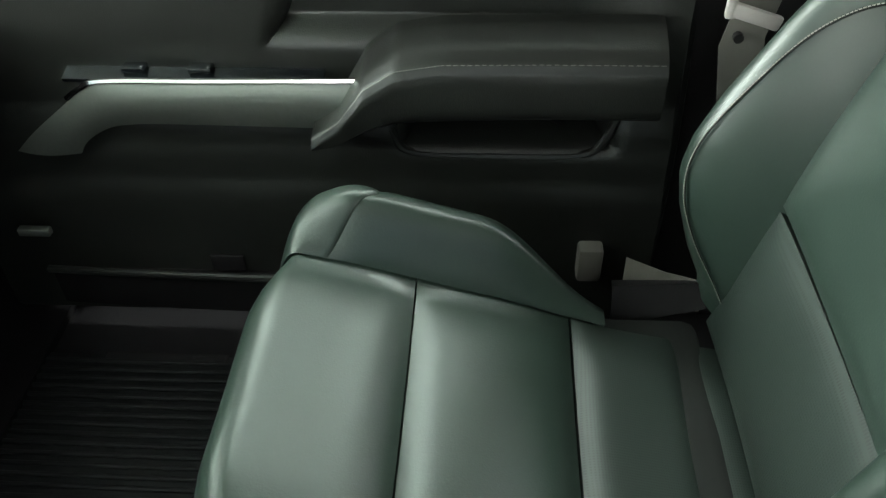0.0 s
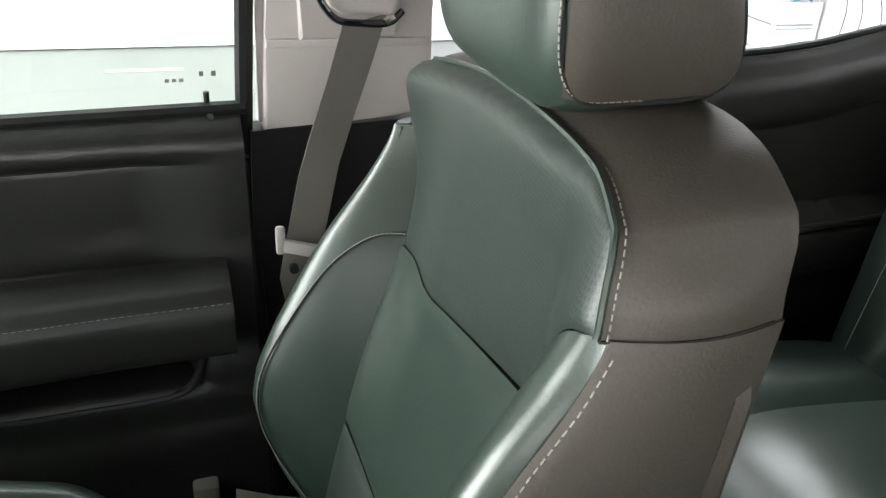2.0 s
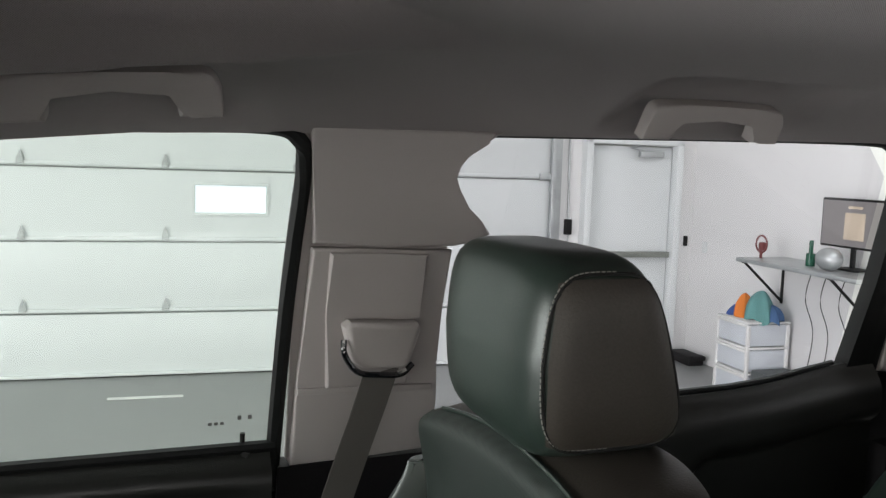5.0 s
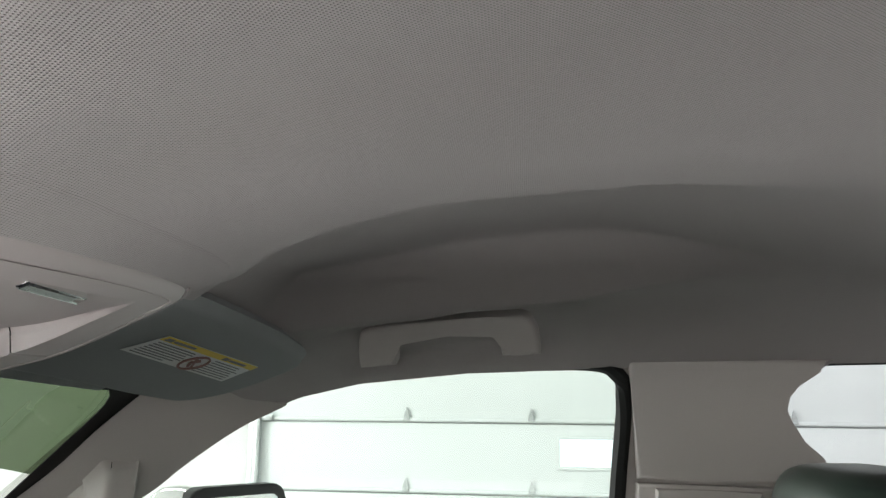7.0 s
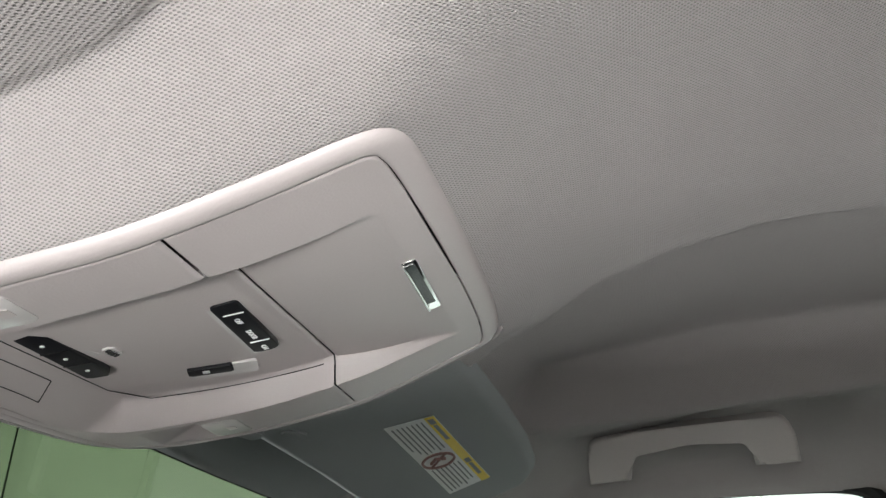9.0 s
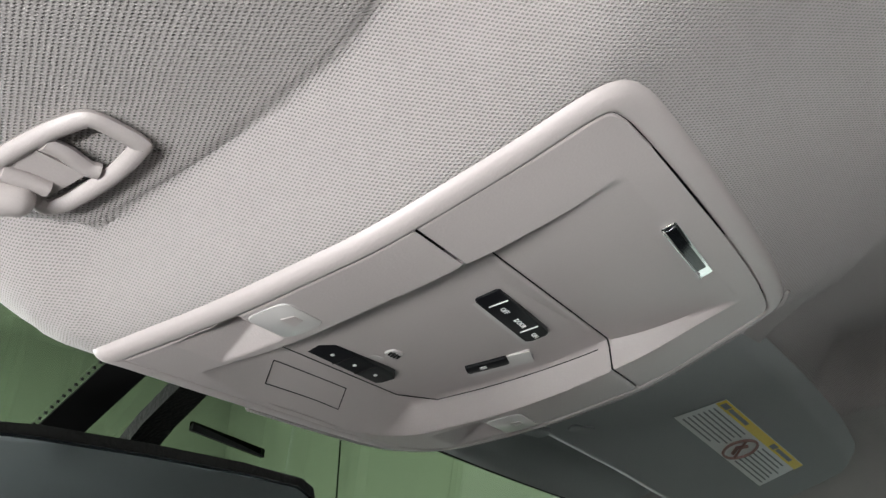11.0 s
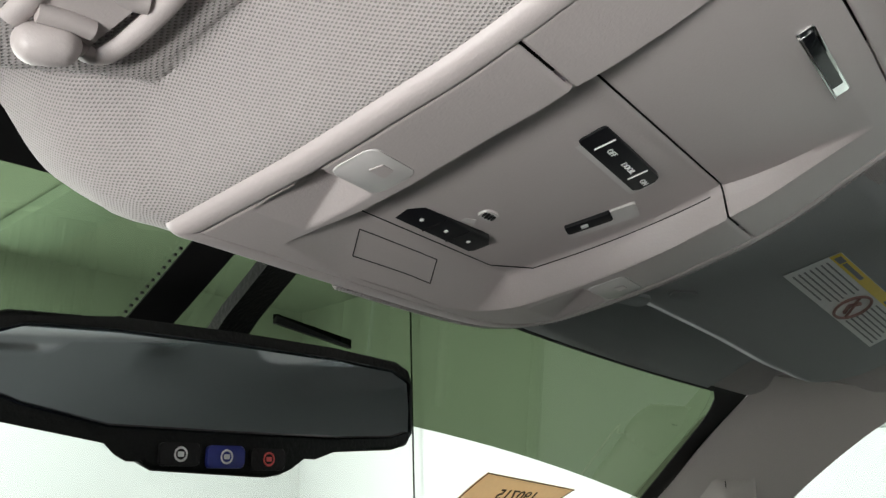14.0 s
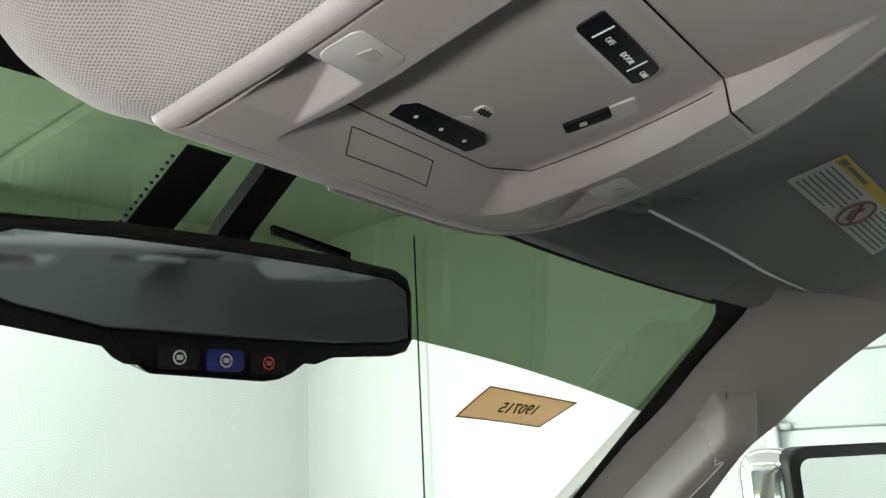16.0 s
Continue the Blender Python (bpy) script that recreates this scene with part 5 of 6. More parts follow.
def backing_at(u, v):
    x = WELL_X[0] + (WELL_X[1] - WELL_X[0]) * u
    y = WELL_D(x) + (WELL_P(x) - WELL_D(x)) * v
    return (x, y, face(x, y) + 0.013)


part("backing", sheet(backing_at, 60, 160, 0.002), M_BLACK, console)
floor_line = [(-0.2488 - 0.109 * y, y) for y in np.linspace(-0.066, 0.050, 24)] + [(x, LIP_P(x) - WALL_P(x) + 0.0005) for x in np.linspace(-0.243, -0.147, 40)]
part("insert_gap", tube([(x, y, face(x, y) - 0.0001) for x, y in floor_line], 0.00035, 4), M_BLACK, panel, "fine gap round the switch plate")


def flat_pose(x, y, turn=0.0, drop=0.0, lean=0.0):
    """A pose on the smoothed slope of the console, for rigid pieces."""
    sl = (face(x + 0.007, y) - face(x - 0.007, y)) / 0.014
    tx, ty = Vector((1, 0, sl)).normalized(), Vector((0, 1, lean)).normalized()
    n = ty.cross(tx).normalized()
    m = Matrix((ty, n.cross(ty), n)).transposed().to_4x4()
    m.translation = Vector((x, y, face(x, y))) + n * (drop + 0.0012)
    return m @ Matrix.Rotation(radians(turn), 4, "Z")


# chrome latch of the glasses holder
latch = part("latch", slab(flat_pose(-0.0748, 0.0190, -1, 0.0010), 0.0585, 0.0072, 0.004, 0.0012, 0.0006), M_CHROME, holder, "chrome latch recess")
part("latch_key", slab(flat_pose(-0.0751, 0.0150, -1, 0.0018), 0.047, 0.0056, 0.002, 0.0008), M_PIANO, holder, "dark slot of the latch")
part("latch_lip", tube([flat_pose(-0.0748, 0.0190, -1, 0.0018) @ Vector((a, -0.0030, 0)) for a in (-0.028, 0.028)], 0.0006, 6), M_CHROME, holder, "bright lower edge of the latch")
# roof lamp switch with its words
m = flat_pose(-0.1560, 0.0045, -4.5, 0.0002)
part("switch_bezel", slab(m @ Matrix.Translation((0.001, -0.0012, 0)), 0.0655, 0.0155, 0.003, 0.003), M_LAMPLENS, panel, "pale bezel")
part("lamp_switch", slab(m @ Matrix.Translation((-0.0005, 0.0003, 0.0012)), 0.0615, 0.0128, 0.003, 0.0025, 0.0008), M_SWITCH, panel, "black three-way lamp switch")
words = bmesh.new()
for text, dy in (("OFF", -0.012), ("DOOR", 0.006), ("ON", 0.0245)):
    letters(text, 0.0038, m @ Matrix.Translation((dy, 0.0004, 0.0018)), bm=words)
for dy in (-0.020, 0.0160):
    slab(m @ Matrix.Translation((dy, 0.001, 0.0018)) @ Matrix.Rotation(radians(-6), 4, "Z"), 0.0004, 0.0095, 0.0006, 0.0002, bm=words)
part("switch_words", words, M_ICON, panel, "white printed words")
# three-button row
m = flat_pose(-0.2350, -0.0142, -3, 0.0007)
row = part("button_strip", plate([(-0.029, -0.007), (0.029, -0.007), (0.031, -0.004), (0.031, 0.004), (0.026, 0.0075), (-0.026, 0.0075), (-0.032, 0.002)], lambda a, c, k: m @ Vector((a, c, -k)), 0.003, bevel=0.0008), M_SWITCH, panel, "row of three black buttons")
for dy in (-0.0185, 0.0, 0.0185):
    part("button_light", slab(m @ Matrix.Translation((dy, 0, 0.0005)), 0.0020, 0.0020, 0.0006, 0.0009), M_ICON, row, "white dot")
for dy in (-0.0093, 0.0093):
    part("button_gap", slab(m @ Matrix.Translation((dy, 0, 0.0004)), 0.0006, 0.0135, 0.0006, 0.0003), M_DARK, row)
# microphone and its sign
m = flat_pose(-0.2155, -0.0080, 0, 0.0001)
part("microphone", slab(m, 0.0110, 0.0068, 0.002, 0.0033), M_LAMPLENS, panel, "oval microphone grille")
for k in range(4):
    part("grille_slot", slab(m @ Matrix.Translation(((k - 1.5) * 0.0023, 0, 0.0004)) @ Matrix.Rotation(radians(25), 4, "Z"), 0.0014, 0.0050 - 0.0010 * abs(k - 1.5), 0.001, 0.0005), M_BLACK, panel)
part("microphone_sign", slab(flat_pose(-0.2245, -0.0102, 15, -0.0009), 0.008, 0.0035, 0.0008, 0.0012), M_LAMPLENS, panel, "faint raised sign")
# push button in its pale recess
m = flat_pose(-0.1905, 0.0540, 72, 0.0000)
part("button_bezel", slab(m, 0.0360, 0.0155, 0.002, 0.002), M_LAMPLENS, panel, "pale recess")
key = part("roof_button", slab(m @ Matrix.Translation((-0.0062, 0.0040, 0.0010)), 0.0230, 0.0090, 0.003, 0.0012, 0.0006), M_SWITCH, panel, "black push button")
part("button_icon", slab(m @ Matrix.Translation((-0.0085, 0.0040, 0.0014)), 0.0036, 0.0032, 0.0006, 0.0005), M_ICON, key)
# reading lamps: a clear square before each hollow
for x, y, wide, deepness, *_ in LAMPS_UP:
    mm = flat_pose(x, y, -7, -0.0008, 0.055)
    lens = part("reading_lamp", slab(mm, wide, deepness, 0.004, 0.004, 0.0008), M_LAMPLENS, panel, "translucent square reading lamp")
    icon = plate([(-0.0045, -0.002), (0.0045, -0.002), (0.003, 0.003), (-0.003, 0.003)], lambda a, c, k: mm @ Vector((a + 0.001, c + 0.002, 0.0004 - k)), 0.0006)
    part("lamp_icon", icon, M_CONSOLE, lens, "grey lamp sign")
# outlined blank cover on the front slope
corner = ((-0.2496, -0.0552), (-0.2570, 0.0075), (-0.2682, 0.0158), (-0.2598, -0.0487))
for p0, p1 in zip(corner, corner[1:] + corner[:1]):
    pts = [(p0[0] + (p1[0] - p0[0]) * i / 12, p0[1] + (p1[1] - p0[1]) * i / 12) for i in range(13)]
    part("cover_gap", tube([(a, c, face(a, c) - 0.0001) for a, c in pts], 0.00028, 4), M_SEAM, panel)

# ---- sun visors ----
visor = thing("sun_visor", "grey cloth sun visor folded up, with a warning label", "sun visor", (-0.2, 0.39, 1.83))


VISOR_REAR = table([(0.16, -0.098), (0.24, -0.0905), (0.342, -0.082), (0.45, -0.076), (0.53, -0.077), (0.56, -0.082), (0.578, -0.093), (0.590, -0.115)], 0.006)
VISOR_FORE = table([(0.16, -0.252), (0.23, -0.248), (0.34, -0.2415), (0.44, -0.2385), (0.53, -0.231), (0.555, -0.218), (0.575, -0.195), (0.590, -0.165)], 0.006)


def visor_z(x, y):
    return 1.836 + 0.36 * (x + 0.13) - 0.09 * (y - 0.294)


def visor_at(u, v, k=0.0):
    y = 0.165 + 0.424 * u
    rear, fore = VISOR_REAR(y), VISOR_FORE(y)
    x = rear + (fore - rear) * v
    return Vector((x, y, visor_z(x, y) - 0.002 * math.sin(math.pi * v)))


def visor_rounded(u, v):
    p = visor_at(u, v)
    edge = min(u, 1 - u) * 0.35, min(v, 1 - v) * 0.16
    lift = 0.007 * (1 - smooth(0, 0.010, edge[0])) + 0.007 * (1 - smooth(0, 0.010, edge[1]))
    return p + Vector((0, 0, lift))


part("panel", sheet(visor_rounded, 70, 50, -0.012), M_VISOR, visor, "grey cloth-covered visor", angle=60)
def leaf_at(u, v):
    y = 0.150 + 0.435 * u
    x0, x1 = VISOR_FORE(y) + 0.012, front_x(y) + 0.003
    x = x0 + (x1 - x0) * v * (1 - 0.5 * smooth(0.94, 1.0, u))
    return (x, y, roof_z(x, y, side(EDGE(x)) - 0.002) - 0.004 - 0.002 * math.sin(math.pi * v))


part("front_leaf", sheet(leaf_at, 50, 14, 0.003), M_VISOR, visor, "grey cloth-covered front leaf", angle=60)
part("pivot_clip", merge(slab(frame_at(Vector((-0.243, 0.196, visor_z(-0.243, 0.196) - 0.003)), (0.25, 0.95, 0), (1, 0, 0.3)), 0.034, 0.011, 0.006, 0.004, 0.001), slab(frame_at(Vector((-0.220, 0.230, visor_z(-0.220, 0.230) - 0.003)), (0.45, 0.9, 0), (1, 0, 0.3)), 0.022, 0.008, 0.006, 0.003, 0.001)), M_VISOR, visor, "grey visor clip")


def label_pose(u, v, drop):
    """u along the visor's length, v towards the windscreen, both from 0 to 1 on the label."""
    p = Vector((-0.1314 + 0.0113 * u - (0.0365 + 0.005 * u) * v, 0.2943 + 0.2059 * u + (-0.013 + 0.0173 * u) * v, 0))
    rear, fore = VISOR_REAR(p.y), VISOR_FORE(p.y)
    p.z = visor_z(p.x, p.y) - 0.002 * math.sin(math.pi * (p.x - rear) / (fore - rear))
    return Vector((p.x, p.y, p.z - 0.0012 - drop))


def label_patch(u0, u1, v0, v1, drop, n=6):
    return sheet(lambda u, v: label_pose(u0 + (u1 - u0) * u, v0 + (v1 - v0) * v, drop), n, n, -0.0004)


lab = part("warning_label", label_patch(0, 1, 0, 1, 0.0), M_LABEL, visor, "white and yellow warning label with small print")
part("label_header", label_patch(0, 1, 0.0, 0.20, 0.0006), M_YELLOW, lab, "yellow header")
for u0 in (0.02, 0.60):
    part("warning_mark", label_patch(u0, u0 + 0.06, 0.04, 0.16, 0.0010, 2), M_INK, lab)
    part("heading_bar", label_patch(u0 + 0.075, u0 + 0.27, 0.06, 0.14, 0.0010, 2), M_INK, lab)
rng = random.Random(4)
for u0, u1 in ((0.03, 0.40), (0.60, 0.97)):
    for i in range(7):
        v = 0.28 + i * 0.098
        e = u1 - rng.uniform(0.0, 0.10)
        part("print_line", label_patch(u0, e, v, v + 0.030, 0.0008, 2), M_INK, lab)
sign = tube([label_pose(0.50 + 0.085 * math.cos(t), 0.60 + 0.34 * math.sin(t), 0.0012) for t in (2 * math.pi * i / 28 for i in range(28))], 0.0012, 5, closed=True)
tube([label_pose(0.44, 0.36, 0.0012), label_pose(0.56, 0.84, 0.0012)], 0.0011, 5, bm=sign)
tube([label_pose(0.50, 0.45, 0.0010), label_pose(0.47, 0.62, 0.0010), label_pose(0.51, 0.78, 0.0010)], 0.0016, 5, bm=sign)
part("label_sign", sign, mat("sign_ink", (0.28, 0.16, 0.14), 0.7), lab, "round prohibition sign")

# driver's visor clip: a pale loop with a hook, its visor swung away
clip = thing("visor_clip", "pale plastic visor clip on the headliner", "visor clip", (-0.2257, -0.195, 1.809))


def under_roof(x, y, drop):
    return Vector((x, y, 1.8045 + 0.30 * (x + 0.2257) - drop))


loop = curve([under_roof(x, y, 0.0) for x, y in [(-0.2343, -0.2117), (-0.2187, -0.2103), (-0.2051, -0.2078), (-0.1956, -0.2046), (-0.1928, -0.2017), (-0.1919, -0.1934), (-0.1921, -0.1849), (-0.1939, -0.1832), (-0.2052, -0.1814), (-0.2183, -0.1816), (-0.2297, -0.1834), (-0.2346, -0.1865), (-0.2342, -0.1909)]], 6)
part("loop", tube(loop, 0.0036, 10, closed=False, flat=0.75), M_CONSOLE, clip, "flat pale loop")
part("bar", tube(curve([under_roof(x, y, 0.0) for x, y in [(-0.2102, -0.2060), (-0.2096, -0.1990), (-0.2112, -0.1898), (-0.2100, -0.1855)]], 6), 0.0036, 10, flat=0.75), M_CONSOLE, clip)
corners = [under_roof(x, y, -0.002) for x, y in [(-0.2267, -0.2102), (-0.2138, -0.2068), (-0.2139, -0.1879), (-0.2320, -0.1903)]]
part("plate", sheet(lambda u, v: corners[0].lerp(corners[1], v).lerp(corners[3].lerp(corners[2], v), u), 4, 4, -0.003), M_CONSOLE, clip)
part("hook", tube([under_roof(x, y, 0.002) for x, y in [(-0.2264, -0.2084), (-0.2248, -0.2009), (-0.2243, -0.1933)]], 0.0030, 12), M_CONSOLE, clip, "pale hook bar")
barrel = bmesh.new()
bmesh.ops.create_uvsphere(barrel, u_segments=20, v_segments=14, radius=0.0064)
axis = under_roof(-0.2300, -0.1955, 0.004) - under_roof(-0.2366, -0.2074, 0.004)
for v in barrel.verts:
    v.co.z += math.copysign(axis.length * 0.5 - 0.004, v.co.z) if abs(v.co.z) > 1e-4 else 0.0
bmesh.ops.transform(barrel, matrix=Matrix.Translation(under_roof(-0.2332, -0.2015, 0.004)) @ axis.to_track_quat("Z", "Y").to_matrix().to_4x4(), verts=barrel.verts)
part("hook_end", barrel, M_CONSOLE, clip, "rounded pale hook end", angle=60)
# ---- grab handles ----
GRAB = [(-0.0105, 0.048), (-0.0085, 0.030), (-0.0065, 0.012), (-0.003, 0.003), (0.004, -0.001), (0.05, -0.003), (0.10, -0.0035), (0.15, -0.003), (0.188, -0.002), (0.196, 0.002), (0.201, 0.010), (0.2045, 0.020), (0.2045, 0.047), (0.161, 0.046), (0.160, 0.024), (0.1575, 0.019), (0.151, 0.0165), (0.10, 0.0165), (0.046, 0.0175), (0.040, 0.0195), (0.037, 0.025), (0.033, 0.048)]


def grab(origin, along, down, label):
    """A broad flat arch standing on two wide feet against the roof's side."""
    top = thing("grab_handle", label, "grab handle", origin, group="grab handles")
    m = frame_at(Vector(origin), along, down)
    part("grip", plate(GRAB, lambda a, c, k: m @ Vector((a, c, k - 0.019 + 0.002 * math.cos(math.pi * (a - 0.097) / 0.21))), 0.022, bevel=0.0045), M_PILLAR, top, "flat grey grip", angle=50)
    for a in (0.011, 0.183):
        part("pivot_cover", slab(m @ Matrix.Translation((a, 0.040, -0.0180)) @ Matrix.Rotation(math.pi, 4, "X"), 0.026, 0.012, 0.004, 0.003, 0.0008), M_PILLAR, top, "small cover on the foot")
    return top


grab((-0.0195, 0.5892, 1.8736), (0.1946, -0.0271, 0.0130), (0.0, 0.45, -0.89), "grey plastic grab handle over the front door")
grab((0.728, 0.618, 1.888), (0.2, 0.0, 0.0), (0.0, 0.45, -0.89), "grey plastic grab handle over the rear door")

# assist handle moulded on the front pillar
ph = thing("pillar_handle", "grey plastic assist handle on the front pillar", "grab handle", (-0.42, 0.70, 1.65))
PH_D, PH_W = Vector((-0.79, 0.16, -0.60)).normalized(), Vector((0.30, -0.10, -0.80)).normalized()
PH_N = PH_W.cross(PH_D).normalized()
PH_N = PH_N if PH_N.y < 0 else -PH_N
PH_C = Vector((-0.420, 0.702, 1.648))


def ph_point(s, w, lift):
    return PH_C + PH_D * s + PH_W * w + PH_N * lift


def inset(s, w):
    """Inside the rounded outline of the grip panel."""
    dx, dy = max(0.0, abs(w - 0.005) - 0.027), max(0.0, -0.012 - s)
    return smooth(1.05, 0.93, math.hypot(dx, dy) / 0.0145)


def ph_at(u, v):
    w = -0.100 + 0.141 * v
    s = -0.097 + 0.25 * max(0.0, -w) + 0.60 * max(0.0, w)
    s += (0.306 - s) * u
    rise = smooth(-0.100, -0.020, w) * smooth(0.052, 0.026, w) * smooth(-0.016, 0.016, s + 0.080 - 0.25 * max(0.0, -w) - 0.60 * max(0.0, w))
    return ph_point(s, w, -0.018 + 0.028 * rise - 0.0035 * inset(s, w))


part("grip", sheet(ph_at, 110, 60, -0.004), M_PILLAR, ph, "raised grip", angle=60)
line = [(0.30, -0.0365), (-0.006, -0.0365), (-0.020, -0.030), (-0.0265, -0.016), (-0.0265, 0.026), (-0.020, 0.040), (-0.006, 0.0465), (0.30, 0.0465)]
part("panel_gap", tube(curve([ph_point(s, w, 0.0098) for s, w in line], 6), 0.0010, 5), M_CONSOLE, ph, "fine bright line round the grip panel")
part("cover_gap", tube([ph_point(s, w, 0.0098) for s, w in ((-0.074, -0.012), (-0.066, 0.006), (-0.057, 0.024), (-0.050, 0.027), (-0.034, 0.0235))], 0.0006, 4), M_SEAM, ph)

# ---- rear-view mirror ----
mirror = thing("rearview_mirror", "black rear-view mirror with three buttons", "mirror", (-0.36, -0.035, 1.80))
MC = Vector((-0.345, -0.043, 1.737))
mn = Vector((1.0, -0.10, 0.0)).normalized()
mx = Vector((0, 0, 1)).cross(mn).normalized()
my = mn.cross(mx)
my = (my + mx * 0.015).normalized()
MM = Matrix((mx, my, mn)).transposed().to_4x4()
MM = MM @ Matrix.Rotation(0.02, 4, "Z")
MM.translation = MC


def body_outline(g, chin=()):
    top = [(0.1205 - g, 0.004), (0.1175 - g, 0.0130 - g), (0.108 - g, 0.0172 - g), (0.06, 0.0195 - g), (0.0, 0.0208 - g), (-0.06, 0.0205 - g), (-0.106 + g, 0.0185 - g), (-0.1165 + g, 0.0142 - g), (-0.1205 + g, 0.005)]
    left = [(-0.1205 + g, -0.016), (-0.116 + g, -0.0225 + g), (-0.104 + g, -0.0265 + g), (-0.062, -0.0335 + g)]
    right = [(0.06, -0.0350 + g), (0.104 - g, -0.0335 + g), (0.1145 - g, -0.0308 + g), (0.1195 - g, -0.024)]
    return top + left + (list(chin) or [(0.0, -0.0345 + g)]) + right


CHIN = [(-0.056, -0.0347), (-0.0500, -0.0378), (-0.0445, -0.0425), (-0.0395, -0.0450), (0.0200, -0.0482), (0.0274, -0.0472), (0.0335, -0.0435), (0.0413, -0.0385), (0.047, -0.0354)]
part("housing", plate(body_outline(0.0, CHIN), lambda a, c, k: MM @ Vector((a * (1 - 5.0 * k), c * (1 - 5.0 * k), 0.004 - k)), 0.030, bevel=0.0035), M_HOUSING, mirror, "grained black housing")
TILT = Matrix.Rotation(radians(-2.2), 4, "X")
part("glass", plate(body_outline(0.0072), lambda a, c, k: MM @ TILT @ Vector((a, c, 0.0056 - k)), 0.002), M_MIRROR, mirror, "silvered mirror glass")
part("glass_rim", tube([MM @ TILT @ Vector((a, c, 0.0058)) for a, c in body_outline(0.0068)], 0.0009, 6, closed=True), M_PIANO, mirror, "gloss black edge round the glass")
for i, (mt, icm) in enumerate(((M_BLACK, M_ICON), (M_BLUE, M_ICON), (M_BLACK, M_RED))):
    a0 = (i - 1) * 0.0232 - 0.0046
    c0 = -0.0385 - 0.036 * a0
    b = part("mirror_button", slab(MM @ Matrix.Translation((a0, c0, 0.0062)), 0.0195, 0.0100, 0.003, 0.002, 0.0008), mt, mirror, ("black button with a white sign", "dark blue button with a white sign", "black button with a red sign")[i])
    ringb = tube([MM @ Vector((a0 + 0.0029 * math.cos(t), c0 + 0.0029 * math.sin(t), 0.0064)) for t in (2 * math.pi * q / 16 for q in range(16))], 0.0005, 4, closed=True)
    slab(MM @ Matrix.Translation((a0, c0, 0.0066)), 0.0030, 0.0022, 0.0004, 0.0005, bm=ringb)
    part("button_sign", ringb, icm, b)
stem = tube(curve([MM @ Vector((0.0, -0.006, -0.022)), Vector((-0.410, -0.045, 1.752)), Vector((-0.462, -0.045, 1.754))], 6), 0.011, 10)
part("stem", stem, M_HOUSING, mirror, "black mirror stem")
part("wire_cover", ribbon([Vector((-0.428, 0.008, 1.772)), Vector((-0.405, 0.006, 1.790)), Vector((-0.365, 0.004, 1.815))], (0, 1, 0.1), 0.024, 0.008), M_HOUSING, mirror, "black wire cover")

# ---- note stuck on the windscreen ----
def glass_at(y, z, off=0.006):
    return Vector((screen_x(y, z) + off, y, z))


N00, N10, N11, N01 = glass_at(0.361, 1.714), glass_at(0.514, 1.700), glass_at(0.505, 1.672), glass_at(0.361, 1.685)
note = thing("paper_note", "tan paper note stuck on the windscreen, written side outward", "note", tuple(N01))


def note_at(u, v, lift=0.0):
    p = N00.lerp(N10, u).lerp(N01.lerp(N11, u), v)
    return p + Vector((0.78, 0, -0.6)).normalized() * (lift + 0.003 * (1 - u) ** 3 * v ** 2) + Vector((0, -0.012, 0.004)) * (v - 0.5)


part("paper", sheet(note_at, 14, 8, 0.0004), M_NOTE, note)
part("border", tube([note_at(a, c, 0.0006) for a, c in [(i / 10, 0.02) for i in range(11)] + [(0.99, i / 6) for i in range(7)] + [(1 - i / 10, 0.98) for i in range(11)] + [(0.01, 1 - i / 6) for i in range(7)]], 0.0007, 4), mat("note_edge", (0.22, 0.14, 0.10), 0.8), note)
centre = note_at(0.52, 0.52, 0.0012)
nm = frame_at(centre, note_at(0.8, 0.52) - note_at(0.2, 0.52), note_at(0.5, 0.1) - note_at(0.5, 0.9))
part("handwriting", letters("190715", 0.021, nm @ Matrix.Rotation(radians(4), 4, "Z"), 0.0006, mirror=True), M_PEN, note, "number in dark pen, seen reversed through the paper")

# ---- outside mirror ----
om = thing("door_mirror", "chrome-backed towing mirror with a black frame", "door mirror", (-0.40, 1.15, 1.40))
ox = Vector((0.122, 0.160, 0)).normalized()
on = Vector((0.160, -0.122, 0)).normalized()
OM = Matrix((ox, Vector((0, 0, 1)), on)).transposed().to_4x4()
OM.translation = Vector((-0.366, 1.188, 1.484))
part("frame", plate(rounded(0.215, 0.30, 0.03), lambda a, c, k: OM @ Vector((a, c, -k)), 0.03, bevel=0.005), M_BLACK, om, "black mirror frame")
part("upper_glass", plate(rounded(0.180, 0.172, 0.02), lambda a, c, k: OM @ Vector((a, c + 0.045, 0.002 - k)), 0.002), mat("outer_mirror", (0.78, 0.80, 0.80), 0.02, 1.0, vary=0.0), om, "large mirror glass")
part("lower_glass", plate(rounded(0.180, 0.078, 0.02), lambda a, c, k: OM @ Vector((a, c - 0.096, 0.002 - k)), 0.002), MATS["outer_mirror"], om, "small wide-angle glass")
part("pivot", box(OM @ Vector((0.080, -0.052, 0.004)), (0.03, 0.03, 0.045), 0.006), M_BLACK, om)
marks = bmesh.new()
for i in range(6):
    slab(OM @ Matrix.Translation((0.066, 0.065 - 0.010 * i, 0.0026)) @ Matrix.Rotation(radians(25), 4, "Z"), 0.008, 0.002, 0.0004, 0.0008, bm=marks)
part("marker", marks, M_INK, om, "row of small dark dashes")
part("cap", merge(box(OM @ Vector((-0.09, 0.02, -0.07)), (0.10, 0.10, 0.26), 0.04, 4)), M_CHROME, om, "chrome cap")
